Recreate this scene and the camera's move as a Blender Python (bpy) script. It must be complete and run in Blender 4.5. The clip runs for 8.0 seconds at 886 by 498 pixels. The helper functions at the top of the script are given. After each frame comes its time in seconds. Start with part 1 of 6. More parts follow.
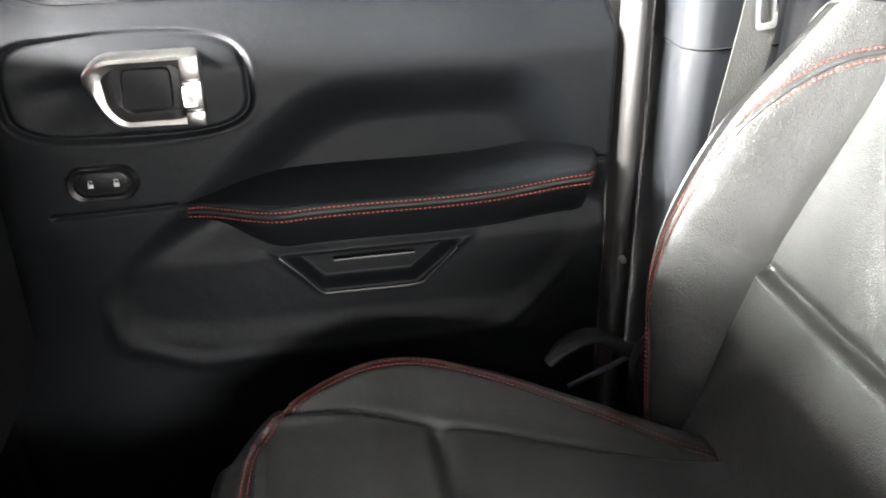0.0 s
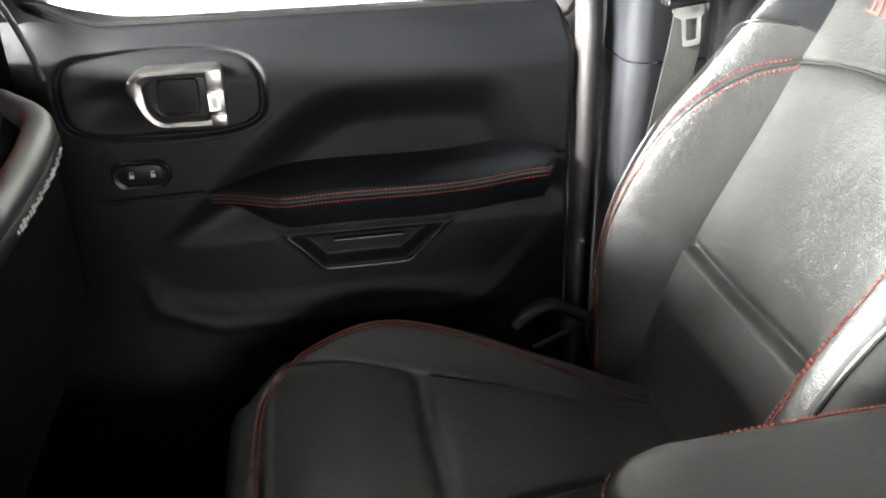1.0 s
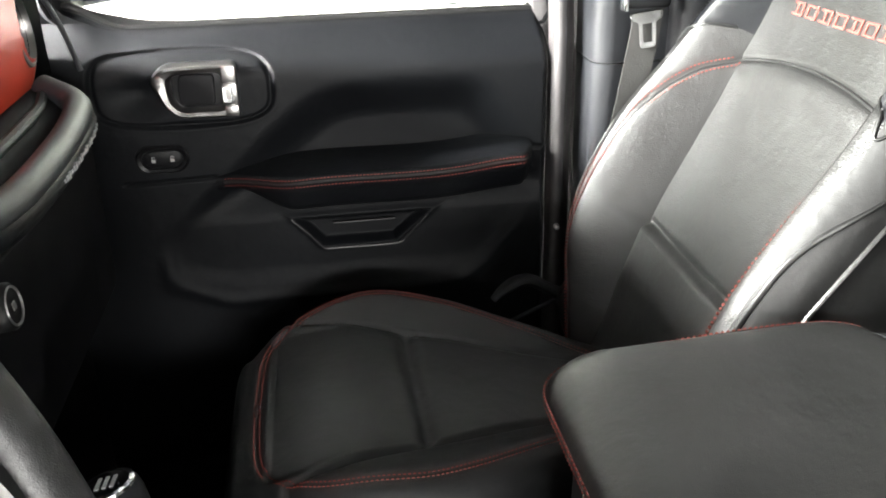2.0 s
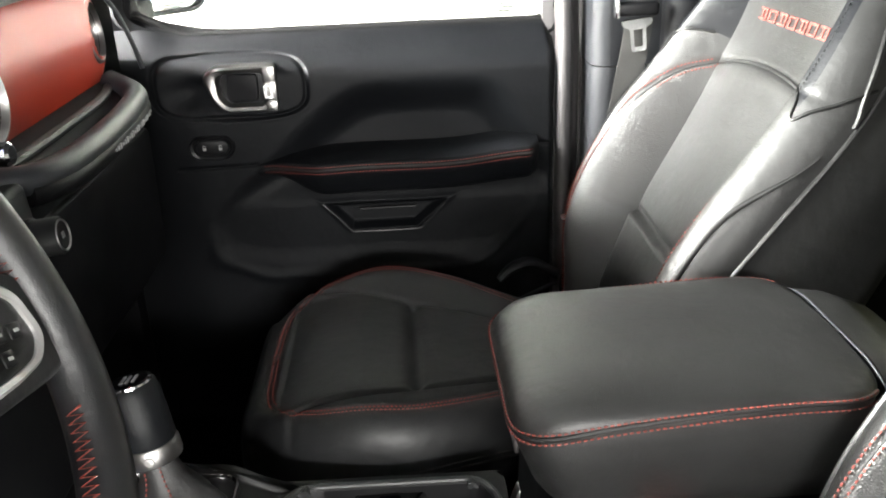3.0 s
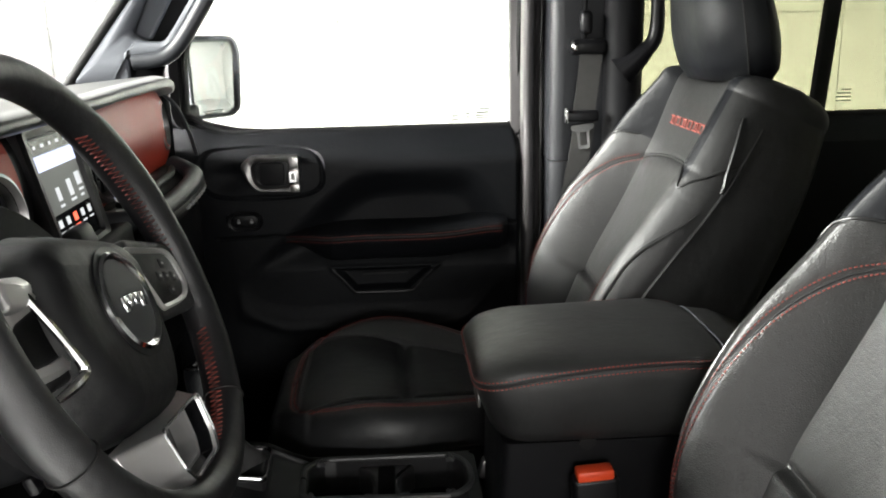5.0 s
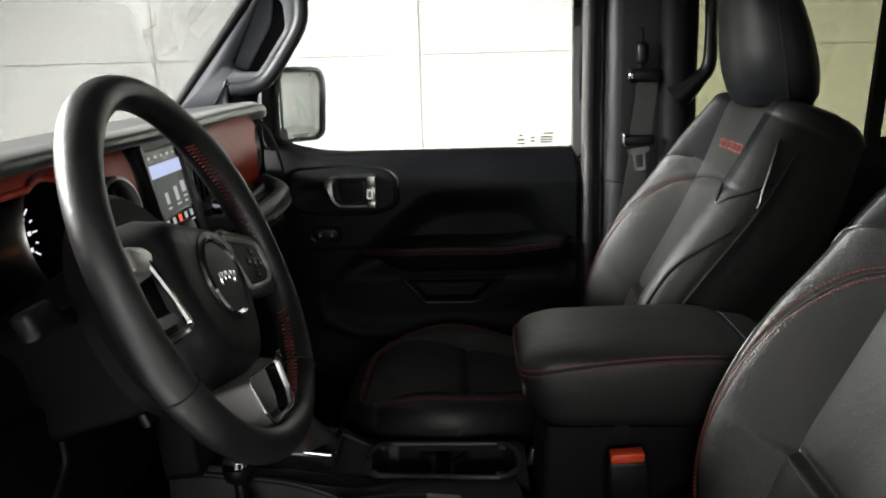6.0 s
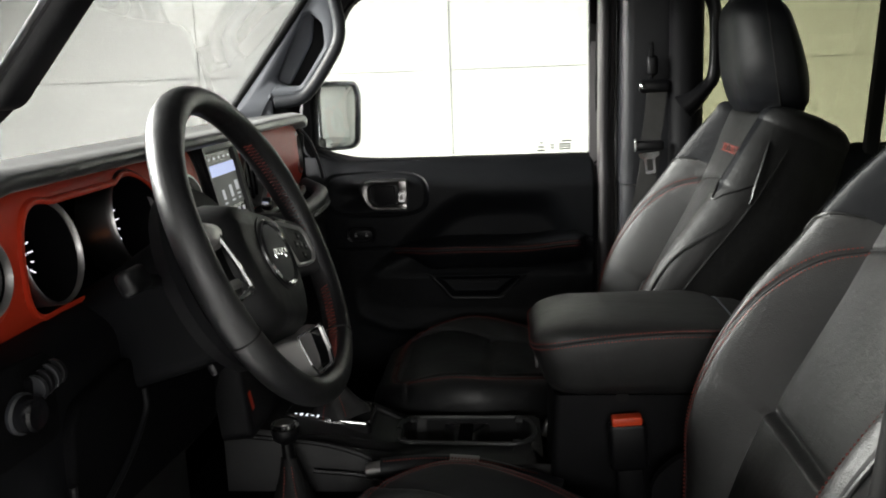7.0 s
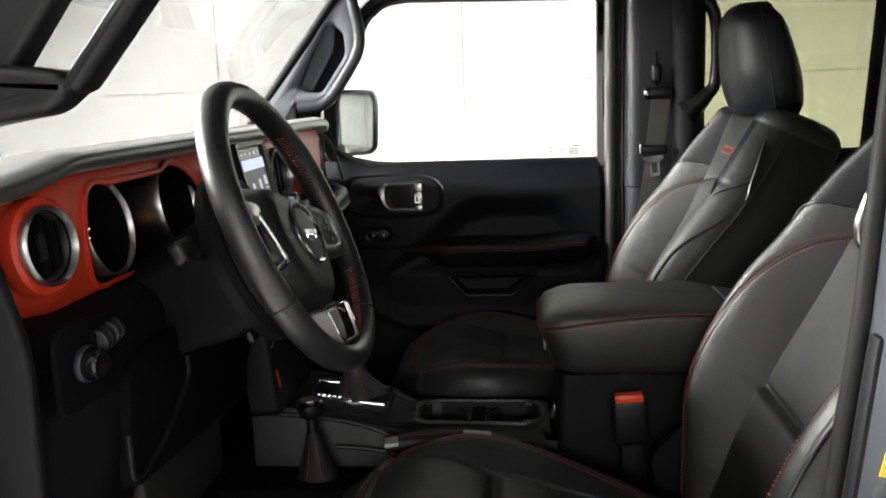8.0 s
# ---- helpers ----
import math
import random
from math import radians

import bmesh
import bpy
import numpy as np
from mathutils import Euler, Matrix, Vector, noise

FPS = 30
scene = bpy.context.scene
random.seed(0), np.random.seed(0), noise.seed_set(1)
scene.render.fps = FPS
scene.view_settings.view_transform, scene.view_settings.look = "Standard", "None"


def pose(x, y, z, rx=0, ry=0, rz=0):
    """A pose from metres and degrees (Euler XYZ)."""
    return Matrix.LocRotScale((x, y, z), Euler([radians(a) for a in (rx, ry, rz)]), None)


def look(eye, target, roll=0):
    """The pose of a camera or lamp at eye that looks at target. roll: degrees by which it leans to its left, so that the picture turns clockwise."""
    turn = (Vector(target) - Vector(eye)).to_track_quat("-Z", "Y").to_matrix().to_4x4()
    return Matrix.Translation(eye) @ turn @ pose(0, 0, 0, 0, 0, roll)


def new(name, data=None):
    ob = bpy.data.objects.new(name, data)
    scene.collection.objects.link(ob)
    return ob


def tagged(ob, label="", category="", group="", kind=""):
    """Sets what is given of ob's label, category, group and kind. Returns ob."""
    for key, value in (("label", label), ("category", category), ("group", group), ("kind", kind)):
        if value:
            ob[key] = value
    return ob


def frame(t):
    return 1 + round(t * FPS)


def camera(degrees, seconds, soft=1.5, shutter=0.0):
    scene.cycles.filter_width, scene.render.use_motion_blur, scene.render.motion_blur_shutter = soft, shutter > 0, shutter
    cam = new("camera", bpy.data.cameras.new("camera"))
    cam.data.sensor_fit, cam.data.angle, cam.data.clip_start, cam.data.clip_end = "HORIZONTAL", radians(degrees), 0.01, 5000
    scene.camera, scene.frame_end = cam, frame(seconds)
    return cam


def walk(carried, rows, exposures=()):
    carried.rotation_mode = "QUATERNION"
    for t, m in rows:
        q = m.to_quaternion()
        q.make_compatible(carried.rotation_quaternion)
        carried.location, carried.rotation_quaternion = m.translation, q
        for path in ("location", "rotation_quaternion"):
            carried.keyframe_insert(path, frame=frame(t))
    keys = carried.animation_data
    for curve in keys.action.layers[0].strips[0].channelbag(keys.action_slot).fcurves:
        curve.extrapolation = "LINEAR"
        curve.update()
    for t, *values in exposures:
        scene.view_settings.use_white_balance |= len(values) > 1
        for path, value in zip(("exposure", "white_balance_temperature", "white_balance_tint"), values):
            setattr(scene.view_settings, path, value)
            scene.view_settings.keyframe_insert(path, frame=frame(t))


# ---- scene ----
cam = camera(54.3, 8.0, soft=1.9)
PATH = [
    (0, (0.137, -0.163, 1.548), (0.425, 1.591, 0.631), -1.4),
    (0.5, (0.13, -0.248, 1.575), (0.429, 1.502, 0.654), -1.2),
    (1, (0.148, -0.344, 1.604), (0.407, 1.419, 0.695), -1.8),
    (1.5, (0.146, -0.426, 1.597), (0.406, 1.368, 0.752), -1.7),
    (1.7, (0.134, -0.456, 1.594), (0.416, 1.337, 0.755), -1.3),
    (2.8, (0.245, -0.641, 1.581), (0.322, 1.195, 0.792), -2.4),
    (3, (0.247, -0.676, 1.581), (0.313, 1.167, 0.809), -2.4),
    (3.5, (0.232, -0.773, 1.571), (0.316, 1.091, 0.85), -1.9),
    (4, (0.224, -0.865, 1.578), (0.338, 1.019, 0.916), -1.5),
    (5.3, (0.235, -1.077, 1.59), (0.327, 0.863, 1.112), -1.0),
    (5.5, (0.238, -1.104, 1.591), (0.29, 0.841, 1.128), -1.0),
    (6, (0.268, -1.176, 1.583), (0.183, 0.774, 1.147), -1.6),
    (6.5, (0.284, -1.265, 1.582), (0.139, 0.685, 1.163), -2.1),
    (7, (0.294, -1.34, 1.578), (0.131, 0.613, 1.179), -2.1),
    (7.5, (0.298, -1.403, 1.569), (0.117, 0.552, 1.19), -2.0),
    (8, (0.296, -1.446, 1.552), (0.107, 0.513, 1.194), -2.0),
]
EXPOSURES = [(0, 3.92), (0.5, 3.9), (1.0, 3.15), (1.5, 3.1), (3.0, 3.05), (3.5, 3.0), (4.0, 2.65), (5.0, 1.5), (5.5, 0.95), (6.0, 0.45), (6.5, 0.35), (7.0, 0.5), (7.5, 0.8), (8.0, 0.95)]
walk(cam, [(t, look(eye, target, roll)) for t, eye, target, roll in PATH], EXPOSURES)

# ---- world and lamps: a white workshop bay lit by added, unseen panels ----
world = bpy.data.worlds.new("world")
scene.world = world
world.use_nodes = True
world.node_tree.nodes["Background"].inputs[0].default_value = (0.9, 0.95, 1.0, 1)
world.node_tree.nodes["Background"].inputs[1].default_value = 0.02


def panel_lamp(x, y, z, sx, sy, watts, lean, tilt, tint=(1.0, 0.985, 0.955)):
    lamp = bpy.data.lights.new("unseen_lamp", "AREA")
    lamp.shape, lamp.size, lamp.size_y, lamp.energy, lamp.color = "RECTANGLE", sx, sy, watts, tint
    ob = new("unseen_lamp", lamp)
    ob.matrix_world = pose(x, y, z, lean, tilt, 0)
    return ob


# x, y, z, watts, width, length, lean about x, tilt about y
# all added out of view; the leaning two fill the seat backs and near side
LAMPS = [(0.65, 0.25, 2.48, 600, 1.2, 0.4, 0, 0), (2.1, 0.25, 2.48, 560, 1.2, 0.4, 0, 0), (3.9, 0.25, 2.48, 300, 1.6, 0.4, 0, 0),
         (-2.10, 0.15, 2.26, 1350, 0.8, 1.8, 0, -38), (-4.6, 0.5, 2.48, 60, 0.5, 1.4, 0, 0), (0.7, -5.0, 2.25, 34, 2.4, 0.4, 62, 0)]
for lx, ly, lz, watts, lw, lh, lean, tilt in LAMPS:
    panel_lamp(lx, ly, lz, lw, lh, watts, lean, tilt)

# ---- materials ----


def material(name, color, rough=0.5, metal=0.0, grain=0.0, grain_size=0.002, spread=0.15, patch=0.08, spec=0.5, coat=0.0, rough_spread=0.12, kind="noise", coat_rough=0.15):
    """A surface with colour variation at two scales, uneven gloss and a fine relief."""
    m = bpy.data.materials.new(name)
    m.use_nodes = True
    nt = m.node_tree
    bsdf = nt.nodes["Principled BSDF"]
    bsdf.inputs["Metallic"].default_value = metal
    bsdf.inputs["Specular IOR Level"].default_value = spec
    bsdf.inputs["Coat Weight"].default_value = coat
    bsdf.inputs["Coat Roughness"].default_value = coat_rough
    geo = nt.nodes.new("ShaderNodeNewGeometry")
    big = nt.nodes.new("ShaderNodeTexNoise")
    big.inputs["Scale"].default_value = 1.0 / patch
    big.inputs["Detail"].default_value = 5.0
    fine = nt.nodes.new("ShaderNodeTexVoronoi" if kind == "leather" else "ShaderNodeTexNoise")
    fine.inputs["Scale"].default_value = 1.0 / grain_size
    if kind == "leather":
        fine.feature = "DISTANCE_TO_EDGE"
        fine.inputs["Randomness"].default_value = 0.9
    else:
        fine.inputs["Detail"].default_value = 3.0
    for node in (big, fine):
        nt.links.new(geo.outputs["Position"], node.inputs["Vector"])
    ramp = nt.nodes.new("ShaderNodeMapRange")
    ramp.inputs["From Min"].default_value, ramp.inputs["From Max"].default_value = 0.3, 0.7
    ramp.inputs["To Min"].default_value, ramp.inputs["To Max"].default_value = 1 - spread, 1 + spread
    nt.links.new(big.outputs["Fac"], ramp.inputs["Value"])
    tint = nt.nodes.new("ShaderNodeVectorMath")
    tint.operation = "SCALE"
    tint.inputs[0].default_value = color[:3]
    nt.links.new(ramp.outputs["Result"], tint.inputs["Scale"])
    nt.links.new(tint.outputs["Vector"], bsdf.inputs["Base Color"])
    gloss = nt.nodes.new("ShaderNodeMapRange")
    gloss.inputs["From Min"].default_value, gloss.inputs["From Max"].default_value = 0.3, 0.7
    gloss.inputs["To Min"].default_value, gloss.inputs["To Max"].default_value = max(rough - rough_spread / 2, 0.02), min(rough + rough_spread / 2, 1.0)
    nt.links.new(big.outputs["Fac"], gloss.inputs["Value"])
    nt.links.new(gloss.outputs["Result"], bsdf.inputs["Roughness"])
    if grain:
        bump = nt.nodes.new("ShaderNodeBump")
        bump.inputs["Strength"].default_value = grain
        bump.inputs["Distance"].default_value = grain_size * 0.5
        nt.links.new(fine.outputs["Distance" if kind == "leather" else "Fac"], bump.inputs["Height"])
        nt.links.new(bump.outputs["Normal"], bsdf.inputs["Normal"])
        if kind == "leather":
            soft_noise = nt.nodes.new("ShaderNodeTexNoise")
            soft_noise.inputs["Scale"].default_value = 55.0
            soft_noise.inputs["Detail"].default_value = 4.0
            nt.links.new(geo.outputs["Position"], soft_noise.inputs["Vector"])
            wrinkle = nt.nodes.new("ShaderNodeBump")
            wrinkle.inputs["Strength"].default_value = 0.35
            wrinkle.inputs["Distance"].default_value = 0.0030
            nt.links.new(soft_noise.outputs["Fac"], wrinkle.inputs["Height"])
            nt.links.new(wrinkle.outputs["Normal"], bump.inputs["Normal"])
    return m


def glass(name, tint, gloss_rough=0.0, haze=0.0):
    """A thin pane: clear or tinted, mirror-like at a slant, with a patchy pale veil."""
    m = bpy.data.materials.new(name)
    m.use_nodes = True
    nt = m.node_tree
    nt.nodes.clear()
    out = nt.nodes.new("ShaderNodeOutputMaterial")
    mix = nt.nodes.new("ShaderNodeMixShader")
    clear = nt.nodes.new("ShaderNodeBsdfTransparent")
    clear.inputs["Color"].default_value = (*tint, 1)
    shine = nt.nodes.new("ShaderNodeBsdfGlossy")
    shine.inputs["Roughness"].default_value = gloss_rough
    facing = nt.nodes.new("ShaderNodeLayerWeight")
    facing.inputs["Blend"].default_value = 0.5
    power = nt.nodes.new("ShaderNodeMath")
    power.operation = "POWER"
    power.inputs[1].default_value = 5.0
    share = nt.nodes.new("ShaderNodeMapRange")
    share.inputs["To Min"].default_value = 0.03
    share.inputs["To Max"].default_value = 0.9
    nt.links.new(facing.outputs["Facing"], power.inputs[0])
    nt.links.new(power.outputs[0], share.inputs["Value"])
    nt.links.new(share.outputs[0], mix.inputs[0])
    nt.links.new(clear.outputs[0], mix.inputs[1])
    nt.links.new(shine.outputs[0], mix.inputs[2])
    last = mix
    if haze:
        veil = nt.nodes.new("ShaderNodeBsdfDiffuse")
        veil.inputs["Color"].default_value = (0.8, 0.8, 0.8, 1)
        noise_tex = nt.nodes.new("ShaderNodeTexNoise")
        noise_tex.inputs["Scale"].default_value = 1.6
        noise_tex.inputs["Detail"].default_value = 2.0
        amount = nt.nodes.new("ShaderNodeMapRange")
        amount.inputs["To Max"].default_value = haze
        nt.links.new(noise_tex.outputs["Fac"], amount.inputs["Value"])
        add = nt.nodes.new("ShaderNodeMixShader")
        nt.links.new(amount.outputs["Result"], add.inputs[0])
        nt.links.new(mix.outputs[0], add.inputs[1])
        nt.links.new(veil.outputs[0], add.inputs[2])
        last = add
    nt.links.new(last.outputs[0], out.inputs[0])
    return m


def glow(name, color, strength):
    m = bpy.data.materials.new(name)
    m.use_nodes = True
    bsdf = m.node_tree.nodes["Principled BSDF"]
    bsdf.inputs["Base Color"].default_value = (*[c * 0.5 for c in color], 1)
    bsdf.inputs["Emission Color"].default_value = (*color, 1)
    bsdf.inputs["Emission Strength"].default_value = strength
    return m


LEATHER = material("black_leather", (0.0105, 0.0105, 0.0102), 0.40, spec=0.72, coat=0.25, coat_rough=0.30, grain=0.5, grain_size=0.0026, kind="leather", patch=0.12, rough_spread=0.14)
LEATHER_SMOOTH = material("smooth_black_leather", (0.0065, 0.0072, 0.0090), 0.43, spec=0.34, coat=0.05, coat_rough=0.32, grain=0.4, grain_size=0.0018, kind="leather", patch=0.1)
PIPING = material("black_piping_leather", (0.010, 0.010, 0.010), 0.36, spec=0.6, grain=0.2, grain_size=0.001, patch=0.05)
SIDE_VINYL = material("seat_side_vinyl", (0.026, 0.026, 0.026), 0.46, spec=0.5, grain=0.3, grain_size=0.0016, kind="leather", patch=0.1)
LID_LEATHER = material("armrest_leather", (0.019, 0.019, 0.019), 0.42, spec=0.55, coat=0.1, coat_rough=0.3, grain=0.35, grain_size=0.0015, kind="leather", patch=0.1)
RIM_LEATHER = material("wheel_leather", (0.013, 0.0132, 0.0145), 0.40, spec=0.75, grain=0.3, grain_size=0.0013, kind="leather", patch=0.08)
CONSOLE = material("console_plastic", (0.012, 0.012, 0.0128), 0.5, spec=0.28, grain=0.35, grain_size=0.001, patch=0.1)
HUB_VINYL = material("hub_vinyl", (0.009, 0.009, 0.010), 0.40, spec=0.42, grain=0.3, grain_size=0.0011, kind="leather", patch=0.1)
LOWER_DASH = material("lower_dash_plastic", (0.0042, 0.0044, 0.0052), 0.60, spec=0.085, grain=0.35, grain_size=0.001, patch=0.1)
VINYL = material("door_vinyl", (0.0045, 0.0051, 0.0063), 0.54, spec=0.175, grain=0.45, grain_size=0.0014, kind="leather", patch=0.15)
PLASTIC = material("black_plastic", (0.005, 0.005, 0.006), 0.55, spec=0.19, grain=0.35, grain_size=0.001, patch=0.1)
PLASTIC_SATIN = material("satin_black_plastic", (0.006, 0.006, 0.007), 0.38, spec=0.3, grain=0.15, grain_size=0.001, patch=0.08)
GLOSS_BLACK = material("gloss_black_plastic", (0.006, 0.006, 0.007), 0.12, patch=0.1)
DASH_TOP = material("dash_pad_vinyl", (0.022, 0.022, 0.023), 0.42, spec=1.0, coat=0.5, coat_rough=0.38, grain=0.05, grain_size=0.0015, kind="leather", patch=0.2, rough_spread=0.05)
# sheen put in to copy the bright reflection on the pad at a slant
DASH_TOP.node_tree.nodes["Principled BSDF"].inputs["Sheen Weight"].default_value = 0.22
DASH_TOP.node_tree.nodes["Principled BSDF"].inputs["Sheen Roughness"].default_value = 0.25
MATTE = material("matte_black_plastic", (0.003, 0.003, 0.0034), 0.85, spec=0.04, grain=0.2, grain_size=0.001, patch=0.05)
PILLAR_GREY = material("blue_grey_pillar_trim", (0.13, 0.137, 0.155), 0.6, grain=0.3, grain_size=0.0012, patch=0.12)
RIM_GREY = material("tray_rim_plastic", (0.034, 0.035, 0.036), 0.42, grain=0.2, grain_size=0.001, patch=0.1)
GREY_TRIM = material("dark_grey_trim", (0.030, 0.032, 0.037), 0.46, grain=0.3, grain_size=0.0012, patch=0.1)
RED_PANEL = material("satin_red_panel", (0.50, 0.038, 0.014), 0.40, metal=0.10, spec=0.35, grain=0.08, grain_size=0.001, patch=0.2)
THREAD = material("red_thread", (0.20, 0.036, 0.026), 0.75, grain=0.3, grain_size=0.0004, patch=0.01, spread=0.25)
SEAM = material("seam_shadow_cord", (0.010, 0.010, 0.010), 0.6, grain=0.2, grain_size=0.001)
SILVER = material("satin_silver", (0.44, 0.43, 0.425), 0.34, metal=1.0, grain=0.05, grain_size=0.001, patch=0.05, spread=0.05)
PILLAR_DARK = material("dark_pillar_trim", (0.019, 0.020, 0.023), 0.44, grain=0.3, grain_size=0.0012, patch=0.1)
SILVER_PAINT = material("silver_painted_plastic", (0.64, 0.63, 0.625), 0.28, metal=0.62, grain=0.0, grain_size=0.0008, patch=0.3, spread=0.03)
LEATHER_CENTRE = material("fine_black_leather", (0.010, 0.0103, 0.0110), 0.46, spec=0.53, coat=0.12, coat_rough=0.34, grain=0.5, grain_size=0.0013, kind="leather", patch=0.12, rough_spread=0.14)
CHROME = material("chrome", (0.78, 0.78, 0.79), 0.10, metal=1.0, patch=0.05, spread=0.04, rough_spread=0.05)
BODY_PAINT = material("grey_body_paint", (0.085, 0.080, 0.082), 0.38, metal=0.3, coat=0.25, grain=0.03, grain_size=0.0008, patch=0.2, spread=0.06)
WEBBING = material("grey_webbing", (0.055, 0.054, 0.052), 0.8, grain=0.8, grain_size=0.0018, patch=0.02)
RUBBER = material("rubber_seal", (0.009, 0.009, 0.009), 0.65, spec=0.25, grain=0.2, grain_size=0.002)
CARPET = material("black_carpet", (0.0035, 0.0035, 0.0039), 0.95, spec=0.02, grain=1.0, grain_size=0.003, spread=0.35, patch=0.03)
ORANGE = material("red_button_plastic", (0.80, 0.075, 0.02), 0.4, patch=0.03, spread=0.08)
PALE_MARK = material("pale_marking", (0.42, 0.42, 0.42), 0.5, patch=0.03)
GREY_MARK = material("grey_marking", (0.22, 0.22, 0.22), 0.5, patch=0.03)
EMBROIDERY = material("red_embroidery", (0.20, 0.041, 0.030), 0.7, grain=0.8, grain_size=0.0012, patch=0.01, spread=0.3)
YELLOW = material("yellow_label", (0.6, 0.42, 0.02), 0.5, patch=0.02)
WALL = material("white_wall_panel", (0.56, 0.56, 0.54), 0.55, grain=0.1, grain_size=0.01, patch=0.9, spread=0.03)
JOINT_GREY = material("grey_joint_filler", (0.27, 0.27, 0.26), 0.7, grain=0.1, grain_size=0.01, patch=0.5)
BACK_WALL = material("grey_wall_panel", (0.18, 0.18, 0.18), 0.6, grain=0.1, grain_size=0.01, patch=0.9, spread=0.03)
PALE_STRIP = material("pale_strip", (0.74, 0.74, 0.71), 0.4, grain=0.05, grain_size=0.01, patch=0.6, spread=0.03)
CONCRETE = material("grey_epoxy_floor", (0.42, 0.42, 0.41), 0.35, grain=0.2, grain_size=0.01, patch=0.6, spread=0.1)
CEILING = material("grey_ceiling", (0.24, 0.24, 0.24), 0.8, grain=0.1, grain_size=0.01, patch=0.8, spread=0.03)
HEADLINER = material("black_headliner", (0.03, 0.03, 0.032), 0.85, grain=0.5, grain_size=0.003, patch=0.1)
PANE = glass("clear_pane", (0.435, 0.446, 0.431))
PRIVACY = glass("privacy_pane", (0.255, 0.258, 0.205))
SHIELD = glass("windshield_pane", (0.392, 0.397, 0.392), haze=0.04)
MIRROR = material("mirror_glass", (0.83, 0.85, 0.86), 0.02, metal=1.0, spread=0.02, rough_spread=0.0)
SCREEN_ON = glow("screen_glow", (0.10, 0.106, 0.096), 0.5)
SCREEN_BAR = glow("screen_bar_glow", (0.50, 0.57, 0.85), 0.7)
ICON_GLOW = glow("icon_glow", (0.85, 0.87, 0.9), 0.32)
ICON_RED = glow("red_icon_glow", (0.9, 0.12, 0.06), 0.8)
DIAL_GLOW = glow("dial_glow", (0.8, 0.75, 0.85), 1.0)
GEAR_GLOW = glow("gear_mark_glow", (0.85, 0.9, 1.0), 0.9)
RED_LAMP = glow("red_lamp_glow", (0.32, 0.026, 0.008), 0.07)
DIAL_ORANGE = glow("orange_lamp_glow", (1.0, 0.25, 0.03), 0.9)

# ---- mesh tools ----


def sm(a, b, x):
    t = np.clip((np.asarray(x, float) - a) / (b - a), 0, 1)
    return t * t * (3 - 2 * t)


def lerp_smooth(x, xs, ys):
    """Cubic through the knots, flat outside."""
    xs, ys = np.asarray(xs, float), np.asarray(ys, float)
    x = np.clip(np.asarray(x, float), xs[0], xs[-1])
    slope = np.gradient(ys, xs)
    k = np.clip(np.searchsorted(xs, x) - 1, 0, len(xs) - 2)
    h = xs[k + 1] - xs[k]
    t = (x - xs[k]) / h
    return ((2 * t**3 - 3 * t**2 + 1) * ys[k] + (t**3 - 2 * t**2 + t) * h * slope[k]
            + (-2 * t**3 + 3 * t**2) * ys[k + 1] + (t**3 - t**2) * h * slope[k + 1])


def spline(pts, n, closed=False):
    """n points, evenly spaced, on a smooth curve through pts."""
    p = np.asarray(pts, float)
    if closed:
        p = np.vstack([p[-1:], p, p[:2]])
    else:
        p = np.vstack([2 * p[:1] - p[1:2], p, 2 * p[-1:] - p[-2:-1]])
    out = []
    for i in range(1, len(p) - 2):
        t = np.linspace(0, 1, 24, endpoint=False)[:, None]
        a, b, c, d = p[i - 1], p[i], p[i + 1], p[i + 2]
        out.append(0.5 * (2 * b + (c - a) * t + (2 * a - 5 * b + 4 * c - d) * t**2 + (3 * b - a - 3 * c + d) * t**3))
    out.append(p[-2:-1])
    q = np.vstack(out)
    s = np.concatenate([[0], np.cumsum(np.linalg.norm(np.diff(q, axis=0), axis=1))])
    w = np.linspace(0, s[-1], n, endpoint=not closed)
    return np.stack([np.interp(w, s, q[:, j]) for j in range(q.shape[1])], 1)


def round_poly(pts, r, k=6):
    """A closed outline with its corners rounded."""
    p = np.asarray(pts, float)
    out = []
    for i in range(len(p)):
        a, b, c = p[i - 1], p[i], p[(i + 1) % len(p)]
        u, v = a - b, c - b
        lu, lv = np.linalg.norm(u), np.linalg.norm(v)
        ri = min(r, lu * 0.45, lv * 0.45)
        s, e = b + u / lu * ri, b + v / lv * ri
        for t in np.linspace(0, 1, k):
            out.append((1 - t)**2 * s + 2 * t * (1 - t) * b + t * t * e)
    return np.array(out)


def inset(p, d):
    """A closed outline (counter-clockwise) moved inwards by d."""
    t = np.roll(p, -1, 0) - np.roll(p, 1, 0)
    t /= np.maximum(np.linalg.norm(t, axis=1, keepdims=True), 1e-9)
    area = np.sum(p[:, 0] * np.roll(p[:, 1], -1) - np.roll(p[:, 0], -1) * p[:, 1])
    nrm = np.stack([-t[:, 1], t[:, 0]], 1) * (1 if area > 0 else -1)
    return p + nrm * d


def rings(stack, closed=True, cap=True):
    """A skin over a stack of outlines, all with as many points."""
    stack = [np.asarray(s, float) for s in stack]
    n, m = len(stack), len(stack[0])
    verts = np.vstack(stack)
    faces = []
    for i in range(n - 1):
        for j in range(m if closed else m - 1):
            k = (j + 1) % m
            faces.append((i * m + j, i * m + k, (i + 1) * m + k, (i + 1) * m + j))
    if cap and closed:
        faces.append(tuple(range(m - 1, -1, -1)))
        faces.append(tuple((n - 1) * m + j for j in range(m)))
    return verts, faces


